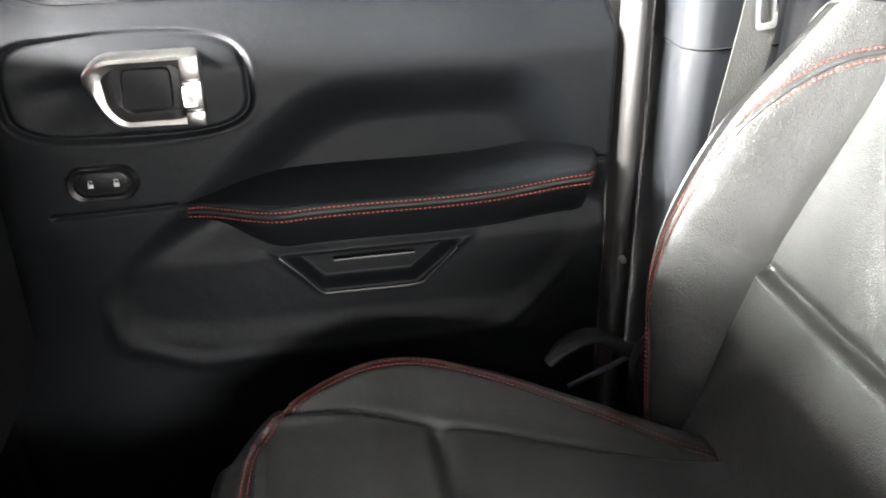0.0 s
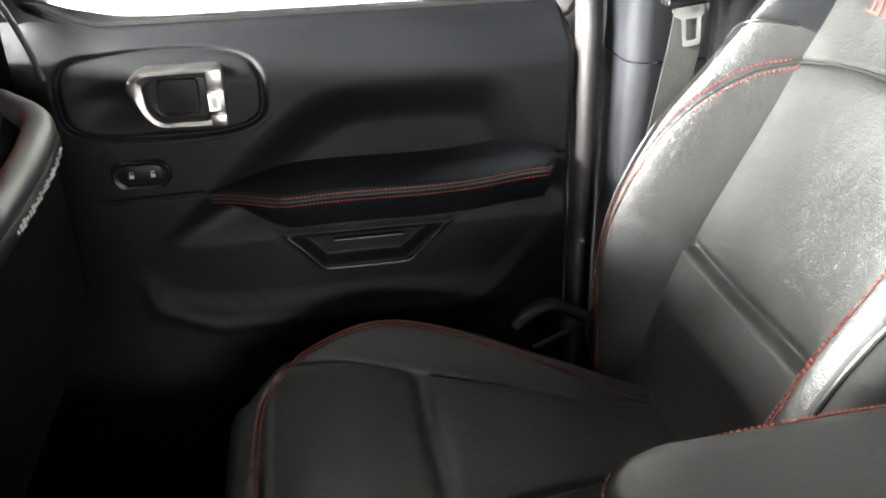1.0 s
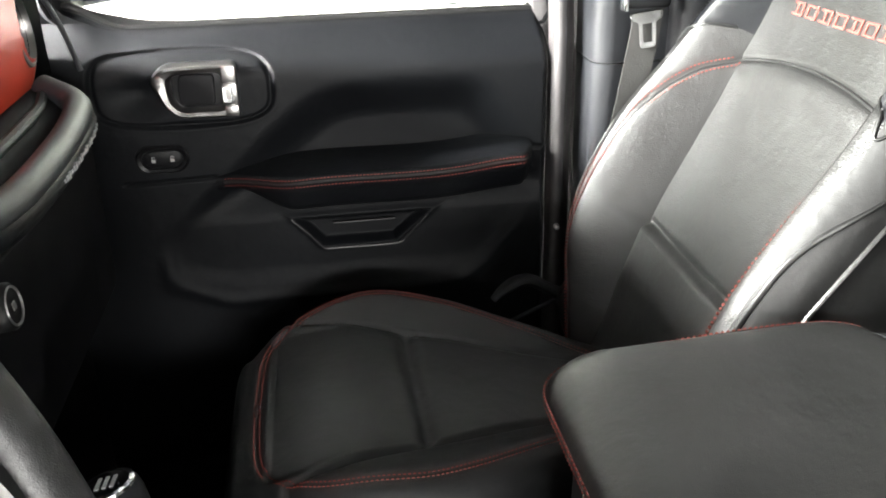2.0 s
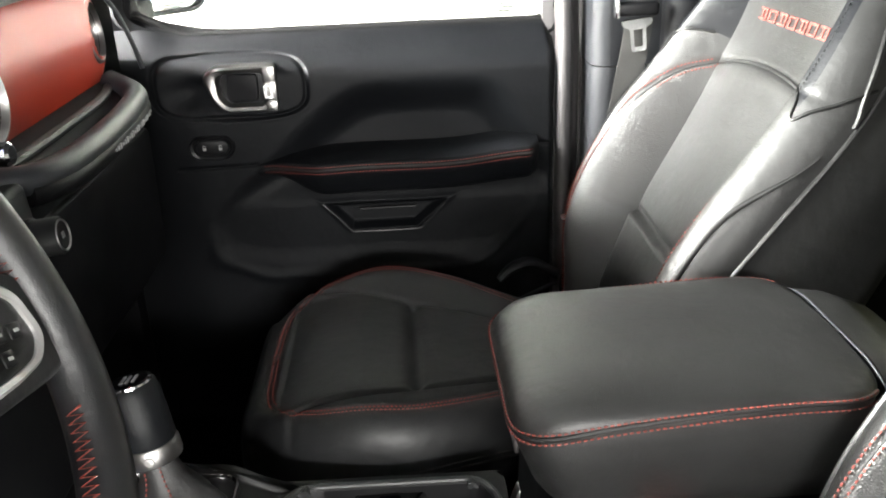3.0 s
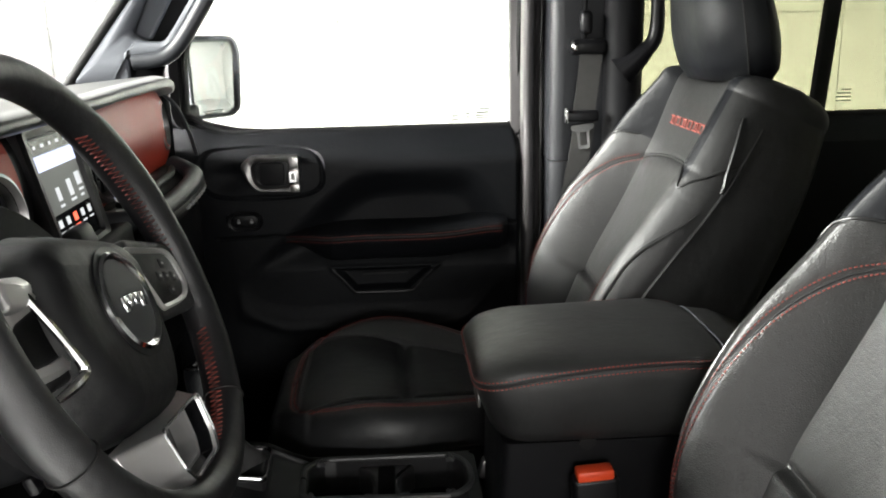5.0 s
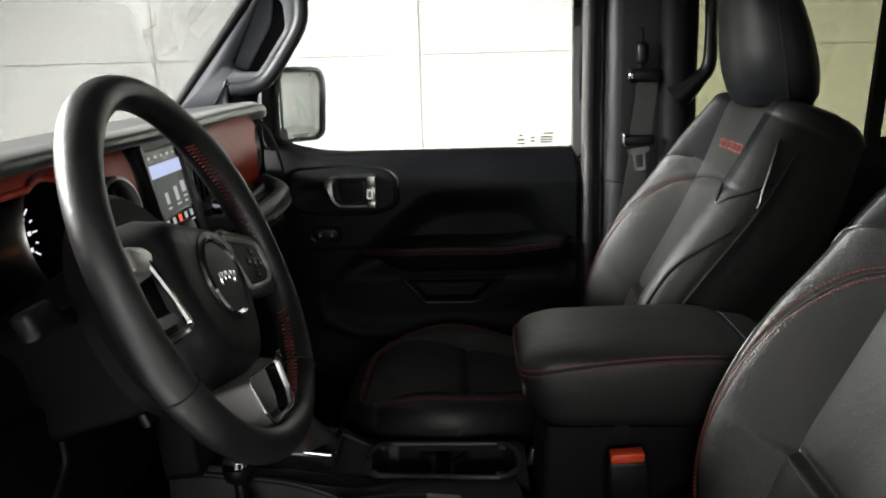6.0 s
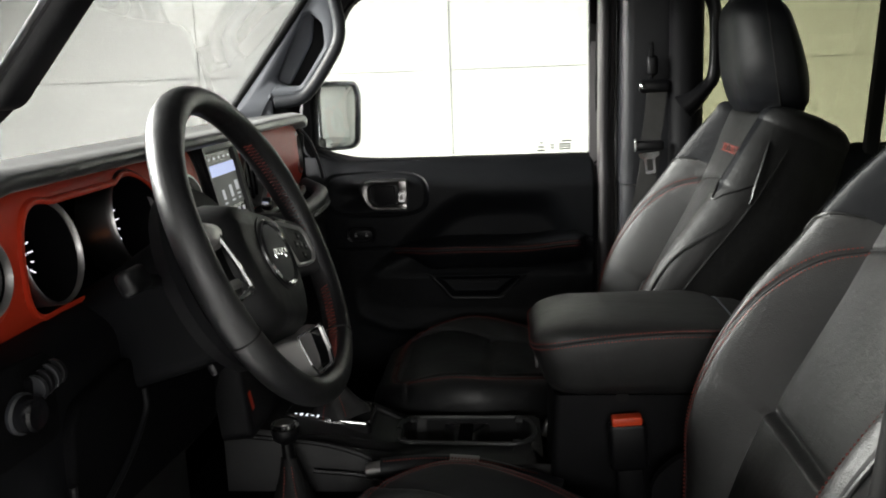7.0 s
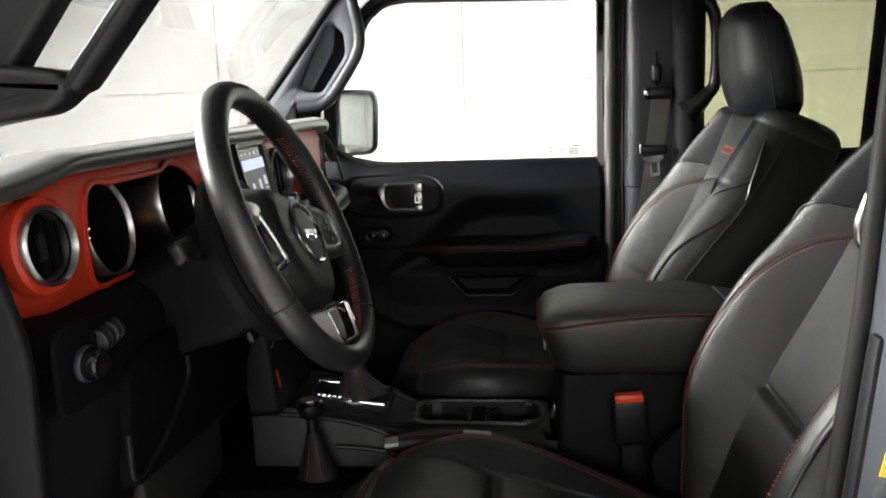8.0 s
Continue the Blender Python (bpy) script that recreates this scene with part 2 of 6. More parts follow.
def lift(p2, h):
    return np.column_stack([p2, np.full(len(p2), h)])


def plate(outline, thick, bevel=0.002, steps=3):
    """An outline in the local xy plane raised by thick, with a rounded upper edge."""
    p = np.asarray(outline, float)
    area = np.sum(p[:, 0] * np.roll(p[:, 1], -1) - np.roll(p[:, 0], -1) * p[:, 1])
    if area < 0:
        p = p[::-1]
    stack = [lift(p, 0.0)]
    for k in range(steps + 1):
        a = k / steps * math.pi / 2
        stack.append(lift(inset(p, bevel * (1 - math.cos(a))), thick - bevel + bevel * math.sin(a)))
    return rings(stack)


def bezel(outer, inner, profile):
    """A frame between two outlines: profile rows of (share of the way inwards, height)."""
    outer, inner = np.asarray(outer, float), np.asarray(inner, float)
    stack = [lift(outer * (1 - s) + inner * s, h) for s, h in profile]
    v, f = rings(stack + stack[:1], cap=False)
    return v, f


def box(size, bevel=0.003, seg=2, at=(0, 0, 0), rot=(0, 0, 0)):
    bm = bmesh.new()
    bmesh.ops.create_cube(bm, size=1.0)
    bmesh.ops.scale(bm, vec=size, verts=bm.verts)
    if bevel:
        bmesh.ops.bevel(bm, geom=bm.edges[:], offset=bevel, segments=seg, profile=0.5, affect="EDGES")
    m = pose(*at, *rot)
    bm.transform(m)
    bm.verts.index_update()
    v = np.array([x.co[:] for x in bm.verts])
    f = [tuple(q.index for q in g.verts) for g in bm.faces]
    bm.free()
    return v, f


def tube(path, r, n=10, closed=False, cap=True, squash=1.0, up=(0, 0, 1)):
    """A round or flattened bar along a path; r may differ from point to point."""
    p = np.asarray(path, float)
    m = len(p)
    r = np.broadcast_to(np.asarray(r, float), (m,))
    t = np.roll(p, -1, 0) - np.roll(p, 1, 0) if closed else np.gradient(p, axis=0)
    t /= np.maximum(np.linalg.norm(t, axis=1, keepdims=True), 1e-9)
    up = np.asarray(up, float)
    stack = []
    side = None
    for i in range(m):
        if side is None:
            side = np.cross(t[i], up)
            if np.linalg.norm(side) < 1e-4:
                side = np.cross(t[i], (1, 0, 0))
        side = side - t[i] * np.dot(side, t[i])
        side /= np.linalg.norm(side)
        w = np.cross(side, t[i])
        a = np.linspace(0, 2 * math.pi, n, endpoint=False)[:, None]
        stack.append(p[i] + r[i] * (np.cos(a) * side + squash * np.sin(a) * w))
    if closed:
        stack.append(stack[0])
    return rings(stack, cap=cap and not closed)


def lathe(profile, n=40, cap=True):
    """A turned shape about local z: profile rows of (radius, height)."""
    a = np.linspace(0, 2 * math.pi, n, endpoint=False)
    return rings([np.column_stack([r * np.cos(a), r * np.sin(a), np.full(n, h)]) for r, h in profile], cap=cap)


def moved(g, m):
    v, f = g
    m = np.array(m)
    return v @ m[:3, :3].T + m[:3, 3], f


def joined(*parts):
    vs, fs, k = [], [], 0
    for v, f in parts:
        vs.append(v)
        fs += [tuple(i + k for i in q) for q in f]
        k += len(v)
    return np.vstack(vs), fs


def basis(origin, right, up):
    """A frame: local x along right, local y along up, local z towards the viewer."""
    x = Vector(right).normalized()
    y = Vector(up)
    y = (y - x * y.dot(x)).normalized()
    z = x.cross(y)
    return Matrix(((x.x, y.x, z.x, origin[0]), (x.y, y.y, z.y, origin[1]), (x.z, y.z, z.z, origin[2]), (0, 0, 0, 1)))


def to_mesh(name, g, mat, angle=38, normals=None):
    me = bpy.data.meshes.new(name)
    me.from_pydata([tuple(v) for v in g[0]], [], [tuple(f) for f in g[1]])
    if normals is None:
        bm = bmesh.new()
        bm.from_mesh(me)
        bmesh.ops.recalc_face_normals(bm, faces=bm.faces)
        bm.to_mesh(me)
        bm.free()
    me.materials.append(mat)
    me.shade_smooth()
    if normals is None:
        me.set_sharp_from_angle(angle=radians(angle))
    else:
        me.normals_split_custom_set_from_vertices([tuple(v) for v in normals])
    return me


def thing(name, label, category, at=(0, 0, 0), group="", kind=""):
    ob = new(name)
    ob.empty_display_size = 0.05
    ob.location = at
    return tagged(ob, label, category, group, kind)


def part(name, g, mat, parent, label="", angle=38, normals=None, kind=""):
    """One mesh, given in world places, under a thing or a part."""
    ob = new(name, to_mesh(name, g, mat, angle, normals))
    base = Vector((0, 0, 0))
    p = parent
    while p is not None:
        base += p.location
        p = p.parent
    ob.parent = parent
    ob.location = -base
    return tagged(ob, label=label, kind=kind)


def solid(name, g, mat, label, category, kind="structure", angle=38, group=""):
    ob = new(name, to_mesh(name, g, mat, angle))
    return tagged(ob, label, category, group, kind)


def dashes(path, nrm, pitch=0.005, long=0.0034, r=0.0007, out=0.0004):
    """A row of stitches along a path; nrm: the surface normal at each point."""
    p, nrm = np.asarray(path, float), np.asarray(nrm, float)
    s = np.concatenate([[0], np.cumsum(np.linalg.norm(np.diff(p, axis=0), axis=1))])
    gs = []
    for w in np.arange(pitch * 0.5, s[-1] - pitch * 0.5, pitch):
        ends = np.array([[np.interp(w + e * long / 2, s, p[:, j]) for j in range(3)] for e in (-1, 1)])
        nn = np.array([np.interp(w, s, nrm[:, j]) for j in range(3)])
        nn /= np.linalg.norm(nn) + 1e-9
        mid = ends.mean(0) + nn * (out + r * 0.8)
        d = ends[1] - ends[0]
        ln = np.linalg.norm(d) + 1e-9
        d /= ln
        c = np.cross(d, nn)
        v = np.array([mid - d * ln / 2 - nn * r, mid + d * ln / 2 - nn * r,
                      mid - d * ln * 0.3 + nn * r + c * r, mid + d * ln * 0.3 + nn * r + c * r,
                      mid - d * ln * 0.3 + nn * r - c * r, mid + d * ln * 0.3 + nn * r - c * r])
        gs.append((v, [(2, 3, 5, 4), (0, 1, 3, 2), (0, 4, 5, 1), (0, 2, 4), (1, 5, 3)]))
    return joined(*gs)


def grid_mesh(P, close_u=False):
    """Faces of a grid of points P[i, j]; close_u joins the last column to the first."""
    n, m = P.shape[:2]
    faces = []
    for i in range(n - 1):
        for j in range(m if close_u else m - 1):
            k = (j + 1) % m
            faces.append((i * m + j, i * m + k, (i + 1) * m + k, (i + 1) * m + j))
    return P.reshape(-1, 3), faces


def grid_normals(P, close_u=False):
    if close_u:
        dj = np.roll(P, -1, 1) - np.roll(P, 1, 1)
    else:
        dj = np.gradient(P, axis=1)
    di = np.gradient(P, axis=0)
    nn = np.cross(dj, di)
    return nn / np.maximum(np.linalg.norm(nn, axis=2, keepdims=True), 1e-12)


def split_grid(P, regions, close_u, parent, base_mat, names, flip=False, sharp=False):
    """Cuts a grid skin into panels by a region number for each face; sharp: a crease along the cuts."""
    verts, faces = grid_mesh(P, close_u)
    N = grid_normals(P, close_u).reshape(-1, 3) * (-1 if flip else 1)
    faces = np.array(faces)
    if flip:
        faces = faces[:, ::-1]
    made = []
    for k, (name, mat, label) in names.items():
        pick = faces[regions.reshape(-1) == k]
        if len(pick) == 0:
            continue
        used, inv = np.unique(pick, return_inverse=True)
        inv = inv.reshape(pick.shape)
        nn = N[used]
        if sharp:
            v = verts[used]
            fn = np.cross(v[inv[:, 2]] - v[inv[:, 0]], v[inv[:, 3]] - v[inv[:, 1]])
            nn = np.zeros(v.shape)
            for c in range(4):
                np.add.at(nn, inv[:, c], fn)
            nn /= np.maximum(np.linalg.norm(nn, axis=1, keepdims=True), 1e-12)
        made.append(part(name, (verts[used], inv.tolist()), mat or base_mat, parent, label, normals=nn))
    return made


def line_dist(x, y, line):
    """Distance from each place (x, y) to a polyline."""
    best = np.full(np.shape(x), 9.0)
    for a, b in zip(line[:-1], line[1:]):
        d = b - a
        t = np.clip(((x - a[0]) * d[0] + (y - a[1]) * d[1]) / (d @ d), 0, 1)
        best = np.minimum(best, (x - a[0] - t * d[0])**2 + (y - a[1] - t * d[1])**2)
    return np.sqrt(best)


# ---- the bay: floor, walls of joined panels, ceiling, added lamp panels ----
solid("floor", box((12.6, 9.2, 0.1), 0.0, at=(0.4, -1.0, -0.05)), CONCRETE, "smooth grey sealed concrete floor of the bay", "floor")
# out of view; low and grey to hold light off the cushions
solid("ceiling", box((12.6, 9.2, 0.1), 0.0, at=(0.4, -1.0, 2.60)), CEILING, "unseen grey ceiling of the bay, kept low to limit light", "ceiling")


def panel_wall(name, origin, along, length, joints, rows, mat=None, tone="white"):
    """A wall of large white panels with open joints; each panel is a piece of its own."""
    along = Vector(along)
    out = Vector((along.y, -along.x, 0))
    core = box((length, 0.06, 3.4), 0.0, at=(length / 2, 0.05, 1.7))
    m = Matrix(((along.x, -out.x, 0, origin[0]), (along.y, -out.y, 0, origin[1]), (0, 0, 1, 0), (0, 0, 0, 1)))
    wall = solid(name, moved(core, m), JOINT_GREY, tone + " wall built of large flat panels", "wall")
    cuts = [0.0, *joints, length]
    levels = [0.0, *rows, 3.4]
    for a, b in zip(cuts, cuts[1:]):
        for lo, hi in zip(levels, levels[1:]):
            g = box((b - a - 0.0045, 0.02, hi - lo - 0.003), 0.001, 1, at=((a + b) / 2, 0.01, (lo + hi) / 2))
            part("panel", moved(g, m), mat or WALL, wall)
    return wall


panel_wall("wall_north", (-5.7, 3.0, 0), (1, 0, 0), 12.2, [0.84, 4.43, 8.04], [1.592])
# a paler upright strip set on the wall between its joints
solid("wall_strip", box((0.105, 0.012, 3.38), 0.003, at=(-0.055, 2.990, 1.70)), PALE_STRIP, "white strip down the wall, paler than the panels", "trim")
# south wall is out of view; grey to cut light from the near side
panel_wall("wall_south", (6.5, -5.4, 0), (-1, 0, 0), 12.2, [2.4, 6.0, 9.6], [1.592], BACK_WALL, "grey")
panel_wall("wall_west", (-5.7, -5.4, 0), (0, 1, 0), 8.4, [2.8, 5.6], [1.592])
panel_wall("wall_east", (6.5, 3.0, 0), (0, -1, 0), 8.4, [2.8, 5.6], [1.592])
for lx, ly, lz, watts, lw, lh, lean, tilt in LAMPS:
    lamp = thing("unseen_light_panel", "flat white light panel, added out of view to light the scene", "ceiling light", (lx, ly, 2.55), group="ceiling lights")
    part("frame", moved(box((lw + 0.1, lh + 0.1, 0.05), 0.005, at=(0, 0, 0.035)), pose(lx, ly, lz, lean, tilt, 0)), WALL, lamp)
    if tilt or lean:
        for dy in (-0.6, 0.6):
            part("hanger", tube([(lx, ly + dy, lz + 0.05), (lx, ly + dy, 2.56)], 0.012, 8), SILVER, lamp)

# ---- the car body shell ----
SEAT_Y = 0.397


def shell_prism(outline_xz, y0, y1):
    p = np.asarray(outline_xz, float)
    return rings([np.column_stack([p[:, 0], np.full(len(p), y), p[:, 1]]) for y in (y0, y1)])


solid("car_floor", box((2.9, 1.54, 0.05), 0.01, at=(0.75, 0.045, 0.62)), CARPET, "black carpeted floor pan of the car", "car floor")
solid("transmission_tunnel", shell_prism(round_poly([(-0.6, 0.63), (1.9, 0.63), (1.9, 0.80), (0.2, 0.83), (-0.35, 0.86), (-0.6, 0.9)], 0.05), -0.15, 0.15), CARPET, "black carpeted tunnel along the middle of the car", "tunnel")
solid("firewall", box((0.05, 1.5, 0.9), 0.01, at=(-0.62, 0, 1.0), rot=(0, 14, 0)), CARPET, "black carpeted bulkhead ahead of the footwells", "firewall")
solid("car_roof", box((2.5, 1.64, 0.05), 0.02, at=(1.12, 0, 1.86)), HEADLINER, "black lined roof of the car", "roof")
solid("header_rail", box((0.10, 1.40, 0.07), 0.025, 3, at=(-0.125, 0, 1.825)), PLASTIC, "black padded rail over the windshield", "header rail")
solid("tailgate", box((0.08, 1.44, 0.72), 0.02, at=(2.3, 0, 0.99)), PLASTIC, "black lined tailgate at the back of the car", "tailgate")
solid("sill", box((1.7, 0.07, 0.16), 0.02, at=(0.35, -0.735, 0.66)), BODY_PAINT, "grey painted door sill", "sill")
for sgn in (1, -1):
    solid("rear_side", shell_prism(round_poly([(1.75, 0.65), (2.34, 0.65), (2.34, 1.34), (1.75, 1.34)], 0.03), sgn * 0.74, sgn * 0.80), PLASTIC, "black lined body side behind the rear door", "body side")

    solid("kick_panel", box((0.46, 0.05, 0.86), 0.02, at=(-0.475, sgn * 0.755, 1.0)), PLASTIC, "black trim at the side of the footwell", "kick panel")
solid("toe_board", box((0.04, 1.5, 0.45), 0.01, at=(-0.50, 0, 0.78), rot=(0, -40, 0)), CARPET, "black carpeted slope at the front of the footwells", "toe board")
solid("body_side", box((2.3, 0.05, 0.30), 0.015, at=(0.85, 0.80, 0.72)), PLASTIC, "black lined lower body side", "body side")

# ---- the seats ----
LEAN_S, LEAN_C = math.sin(radians(24.5)), math.cos(radians(24.5))
BACK0 = np.array([0.530, 0.0, 0.988])


def back_w(v):
    return lerp_smooth(v, [-0.1, 0, 0.08, 0.2, 0.3, 0.38, 0.46, 0.53], [0.185, 0.213, 0.240, 0.253, 0.252, 0.245, 0.228, 0.200])


def back_bolster(v):
    return lerp_smooth(v, [-0.1, 0, 0.06, 0.16, 0.26, 0.36, 0.46, 0.53], [0.012, 0.050, 0.076, 0.090, 0.081, 0.058, 0.040, 0.026])


def back_insert(v):
    return lerp_smooth(v, [0, 0.14, 0.3, 0.4, 0.53], [0.130, 0.148, 0.161, 0.163, 0.142])


def to_back(y, v, w):
    return np.stack([BACK0[0] + v * LEAN_S - w * LEAN_C, y, BACK0[2] + v * LEAN_C + w * LEAN_S], -1)


CREASE_V, ARCH_V = 0.142, 0.406
RED_BACK = spline([(0.152, -0.085), (0.184, -0.01), (0.199, 0.06), (0.207, 0.15), (0.206, 0.23), (0.197, 0.30), (0.183, 0.352), (0.163, 0.386)], 70)
SHOULDER = spline([(0.172, 0.420), (0.190, 0.410), (0.212, 0.394), (0.240, 0.372)], 40)


def groove(y, v, line, depth, width):
    return depth * np.exp(-(line_dist(np.abs(y), v, line[::3]) / width)**2)


def back_front(y, v):
    a = np.abs(y)
    W, B, yi = back_w(v), back_bolster(v), back_insert(v)
    crest = W - 0.040
    ramp = np.clip((a - yi) / (crest - yi), 0, 1)
    w = B * (1 - (1 - ramp)**1.5)
    w = w - 0.012 * sm(0.16, 0.34, v) * sm(0.54, 0.42, v) * sm(crest, yi, a)
    inside = sm(yi + 0.004, yi - 0.010, a)
    w = w + 0.010 * sm(CREASE_V + 0.003, CREASE_V - 0.015, v - 0.10 * a**2) * np.exp(-(np.minimum(v - 0.08, 0) / 0.08)**2) * sm(crest, yi * 0.9, a)
    w = w + inside * (0.004 * np.sin(np.pi * np.clip((v - CREASE_V) / (ARCH_V - CREASE_V), 0, 1)) * np.clip(1 - (a / yi)**2, 0, 1) + 0.004 * np.exp(-((v - ARCH_V + 0.022 + 0.8 * a**2) / 0.02)**2) * sm(yi, yi * 0.6, a))
    w = w - inside * (0.004 * np.exp(-((v - CREASE_V - 0.10 * a**2) / 0.006)**2) + 0.0025 * np.exp(-((v - ARCH_V + 0.8 * a**2) / 0.004)**2))
    w = w - 0.0003 * np.exp(-((a - yi) / 0.004)**2)
    w = w - groove(y, v, RED_BACK, 0.0022, 0.0036) - groove(y, v, SHOULDER, 0.0016, 0.004)
    # soft creases from use
    w = w + 0.0010 * np.sin(31 * y + 17 * v) * np.sin(23 * v - 9 * y)
    return w


def skin_section(front_y, front_w, W, rs, rd, back, rb, side_n=12):
    """One closed section: front, rounded corners, sides, back."""
    left, right = [], []
    wl, wr = front_w[0], front_w[-1]
    for k in range(1, 11):
        a = k / 10 * math.pi / 2
        right.append((W - rs + rs * math.sin(a), wr - rd * (1 - math.cos(a))))
        left.append((-(W - rs + rs * math.sin(a)), wl - rd * (1 - math.cos(a))))
    for k in range(1, side_n + 1):
        t = k / side_n
        right.append((W - 0.012 * t * t, (wr - rd) * (1 - t) + (back + rb) * t))
        left.append((-(W - 0.012 * t * t), (wl - rd) * (1 - t) + (back + rb) * t))
    for k in range(1, 7):
        a = k / 6 * math.pi / 2
        right.append((W - 0.012 - rb * (1 - math.cos(a)), back + rb - rb * math.sin(a)))
        left.append((-(W - 0.012 - rb * (1 - math.cos(a))), back + rb - rb * math.sin(a)))
    mid = [(t * (W - 0.012 - rb), back) for t in np.linspace(1, -1, 10)[1:-1]]
    return list(zip(front_y, front_w)) + right + mid + left[::-1]


def seat_back(seat, yc):
    s = np.linspace(-1, 1, 261)
    SC = 94 / 130
    s_mid = np.append(np.abs(s[:-1] + s[1:]) / 2, 1.0)
    rows = [(v, 0.0) for v in np.linspace(-0.10, 0.535, 344)] + [(0.535 + 0.036 * math.sin(a), 0.036 * (1 - math.cos(a))) for a in np.linspace(0.12, 1.5, 10)]
    sect, ys, vs = [], [], []
    for v, cut in rows:
        vv = min(v, 0.545)
        W = float(back_w(vv)) - cut
        yi = min(float(back_insert(vv)), W - 0.052)
        fy = np.sign(s) * np.where(np.abs(s) <= SC, yi * np.abs(s) / SC, yi + (W - 0.040 - yi) * (np.abs(s) - SC) / (1 - SC))
        fw = back_front(fy, np.full(s.shape, vv)) - cut
        sec = np.array(skin_section(fy, fw, W, 0.040, 0.048, -0.145 + cut, 0.03))
        sect.append(to_back(sec[:, 0], np.full(len(sec), v), sec[:, 1]) + np.array([0, yc, 0]))
        ys.append(sec[:, 0])
        vs.append(np.full(len(sec), v))
    P, Y, V = np.array(sect), np.array(ys), np.array(vs)
    a = np.abs(Y)
    front = np.zeros(Y.shape, bool)
    front[:, :261] = True
    yi = back_insert(V)
    reg = np.full(Y.shape, 9)
    wide = np.zeros(Y.shape, bool)
    wide[:, :261] = s_mid > SC
    bol = front & wide
    bol[:, 261:264] = True
    bol[:, -3:] = True
    shoulder_v = np.interp(a, SHOULDER[:, 0], SHOULDER[:, 1])
    reg[bol & (Y > 0)] = 4
    reg[bol & (Y < 0)] = 5
    reg[bol & (Y > 0) & (V > shoulder_v)] = 6
    reg[bol & (Y < 0) & (V > shoulder_v)] = 7
    ins = front & ~wide
    reg[ins] = 2
    reg[ins & (V > ARCH_V - 0.8 * a**2)] = 1
    reg[ins & (V < CREASE_V + 0.10 * a**2)] = 3
    names = {1: ("upper_panel", None, ""), 2: ("centre_panel", None, ""), 3: ("lower_panel", None, ""),
             4: ("bolster", None, ""), 5: ("bolster", None, ""),
             6: ("shoulder_panel", LEATHER_SMOOTH, "smooth black leather shoulder panel"), 7: ("shoulder_panel", LEATHER_SMOOTH, "smooth black leather shoulder panel"),
             9: ("back_shell", SIDE_VINYL, "smooth black vinyl side and back")}
    made = split_grid(P, reg[:-1], True, seat, LEATHER, names, flip=FLIP_BACK, sharp=True)
    top = P[-1]
    part("top_cap", (np.vstack([top, top.mean(0) + np.array([0, 0, 0.001])]), [(i, (i + 1) % len(top), len(top)) for i in range(len(top))]), LEATHER_SMOOTH, seat)

    def on_back(y, v, out=0.0):
        return to_back(y, v, back_front(y, v) + out) + np.array([0, yc, 0])
    for sgn, bol_part in ((1, [o for o in made if o.name.startswith("bolster")][0]), (-1, [o for o in made if o.name.startswith("bolster")][1])):
        rows_g = []
        for off in (-0.0036, 0.0036):
            q = RED_BACK.copy()
            t = np.gradient(q, axis=0)
            t /= np.linalg.norm(t, axis=1, keepdims=True)
            q = q + off * np.stack([t[:, 1], -t[:, 0]], 1)
            y, v = sgn * q[:, 0], q[:, 1]
            p = on_back(y, v)
            e = 0.002
            nn = np.cross(on_back(y + e, v) - on_back(y - e, v), on_back(y, v + e) - on_back(y, v - e))
            nn *= np.sign(nn @ np.array([-1, 0, 0.3]))[:, None]
            rows_g.append(dashes(p, nn, 0.0054, 0.0040, 0.0008, 0.0002))
        part("stitching", joined(*rows_g), THREAD, bol_part, "red thread in two rows", kind="stuff")
        q = RED_BACK
        part("seam_cord", tube(on_back(sgn * q[:, 0], q[:, 1], -0.0012), 0.0016, 6), SEAM, bol_part)
        # two cords along the side of the back
        base_col = 261 if sgn > 0 else P.shape[1] - 1
        step = 1 if sgn > 0 else -1
        row_of = lambda v: int(round((v + 0.10) / 0.635 * 343))
        for cols, lo, hi in ((lambda k: 2.0 + 1.5 * k + 5.5 * float(sm(0.70, 1.0, k))**1.2, 4, row_of(0.362)), (lambda k: 8.0 + 3.0 * k, 4, row_of(0.500)), (lambda k: 10.0 - 3.5 * k, row_of(0.388), row_of(0.505))):
            idx = np.arange(lo, hi, 6)
            path = []
            for i in idx:
                c = cols((i - lo) / (hi - lo))
                c0 = int(c)
                f = c - c0
                path.append(P[i, base_col + step * c0] * (1 - f) + P[i, base_col + step * (c0 + 1)] * f)
            part("piping", tube(spline(np.array(path) + np.array([0, sgn * 0.0004, 0]), 60), np.interp(np.arange(60), [0, 50, 59], [0.0030, 0.0030, 0.0010]), 8), PIPING, seat)
        # the shoulder seam runs on round the side
        front_q = on_back(sgn * SHOULDER[:, 0], SHOULDER[:, 1], 0.0002)
        i0 = row_of(SHOULDER[-1, 1])
        side_q = np.array([P[i0 + 8 * k, base_col + step * (2 + 2 * k)] for k in range(0, 5)])
        keep = np.abs(front_q[:, 1] - yc) < np.abs(side_q[0, 1] - yc)
        part("shoulder_piping", tube(spline(np.vstack([front_q[keep][::6], side_q]), 60), 0.0020, 8), PIPING, seat, "black piping across the shoulder")
        edge = np.column_stack([np.interp(np.linspace(0.396, 0.53, 40), [0.396, 0.46, 0.53], [0.212, 0.198, 0.170]), np.linspace(0.396, 0.53, 40)])
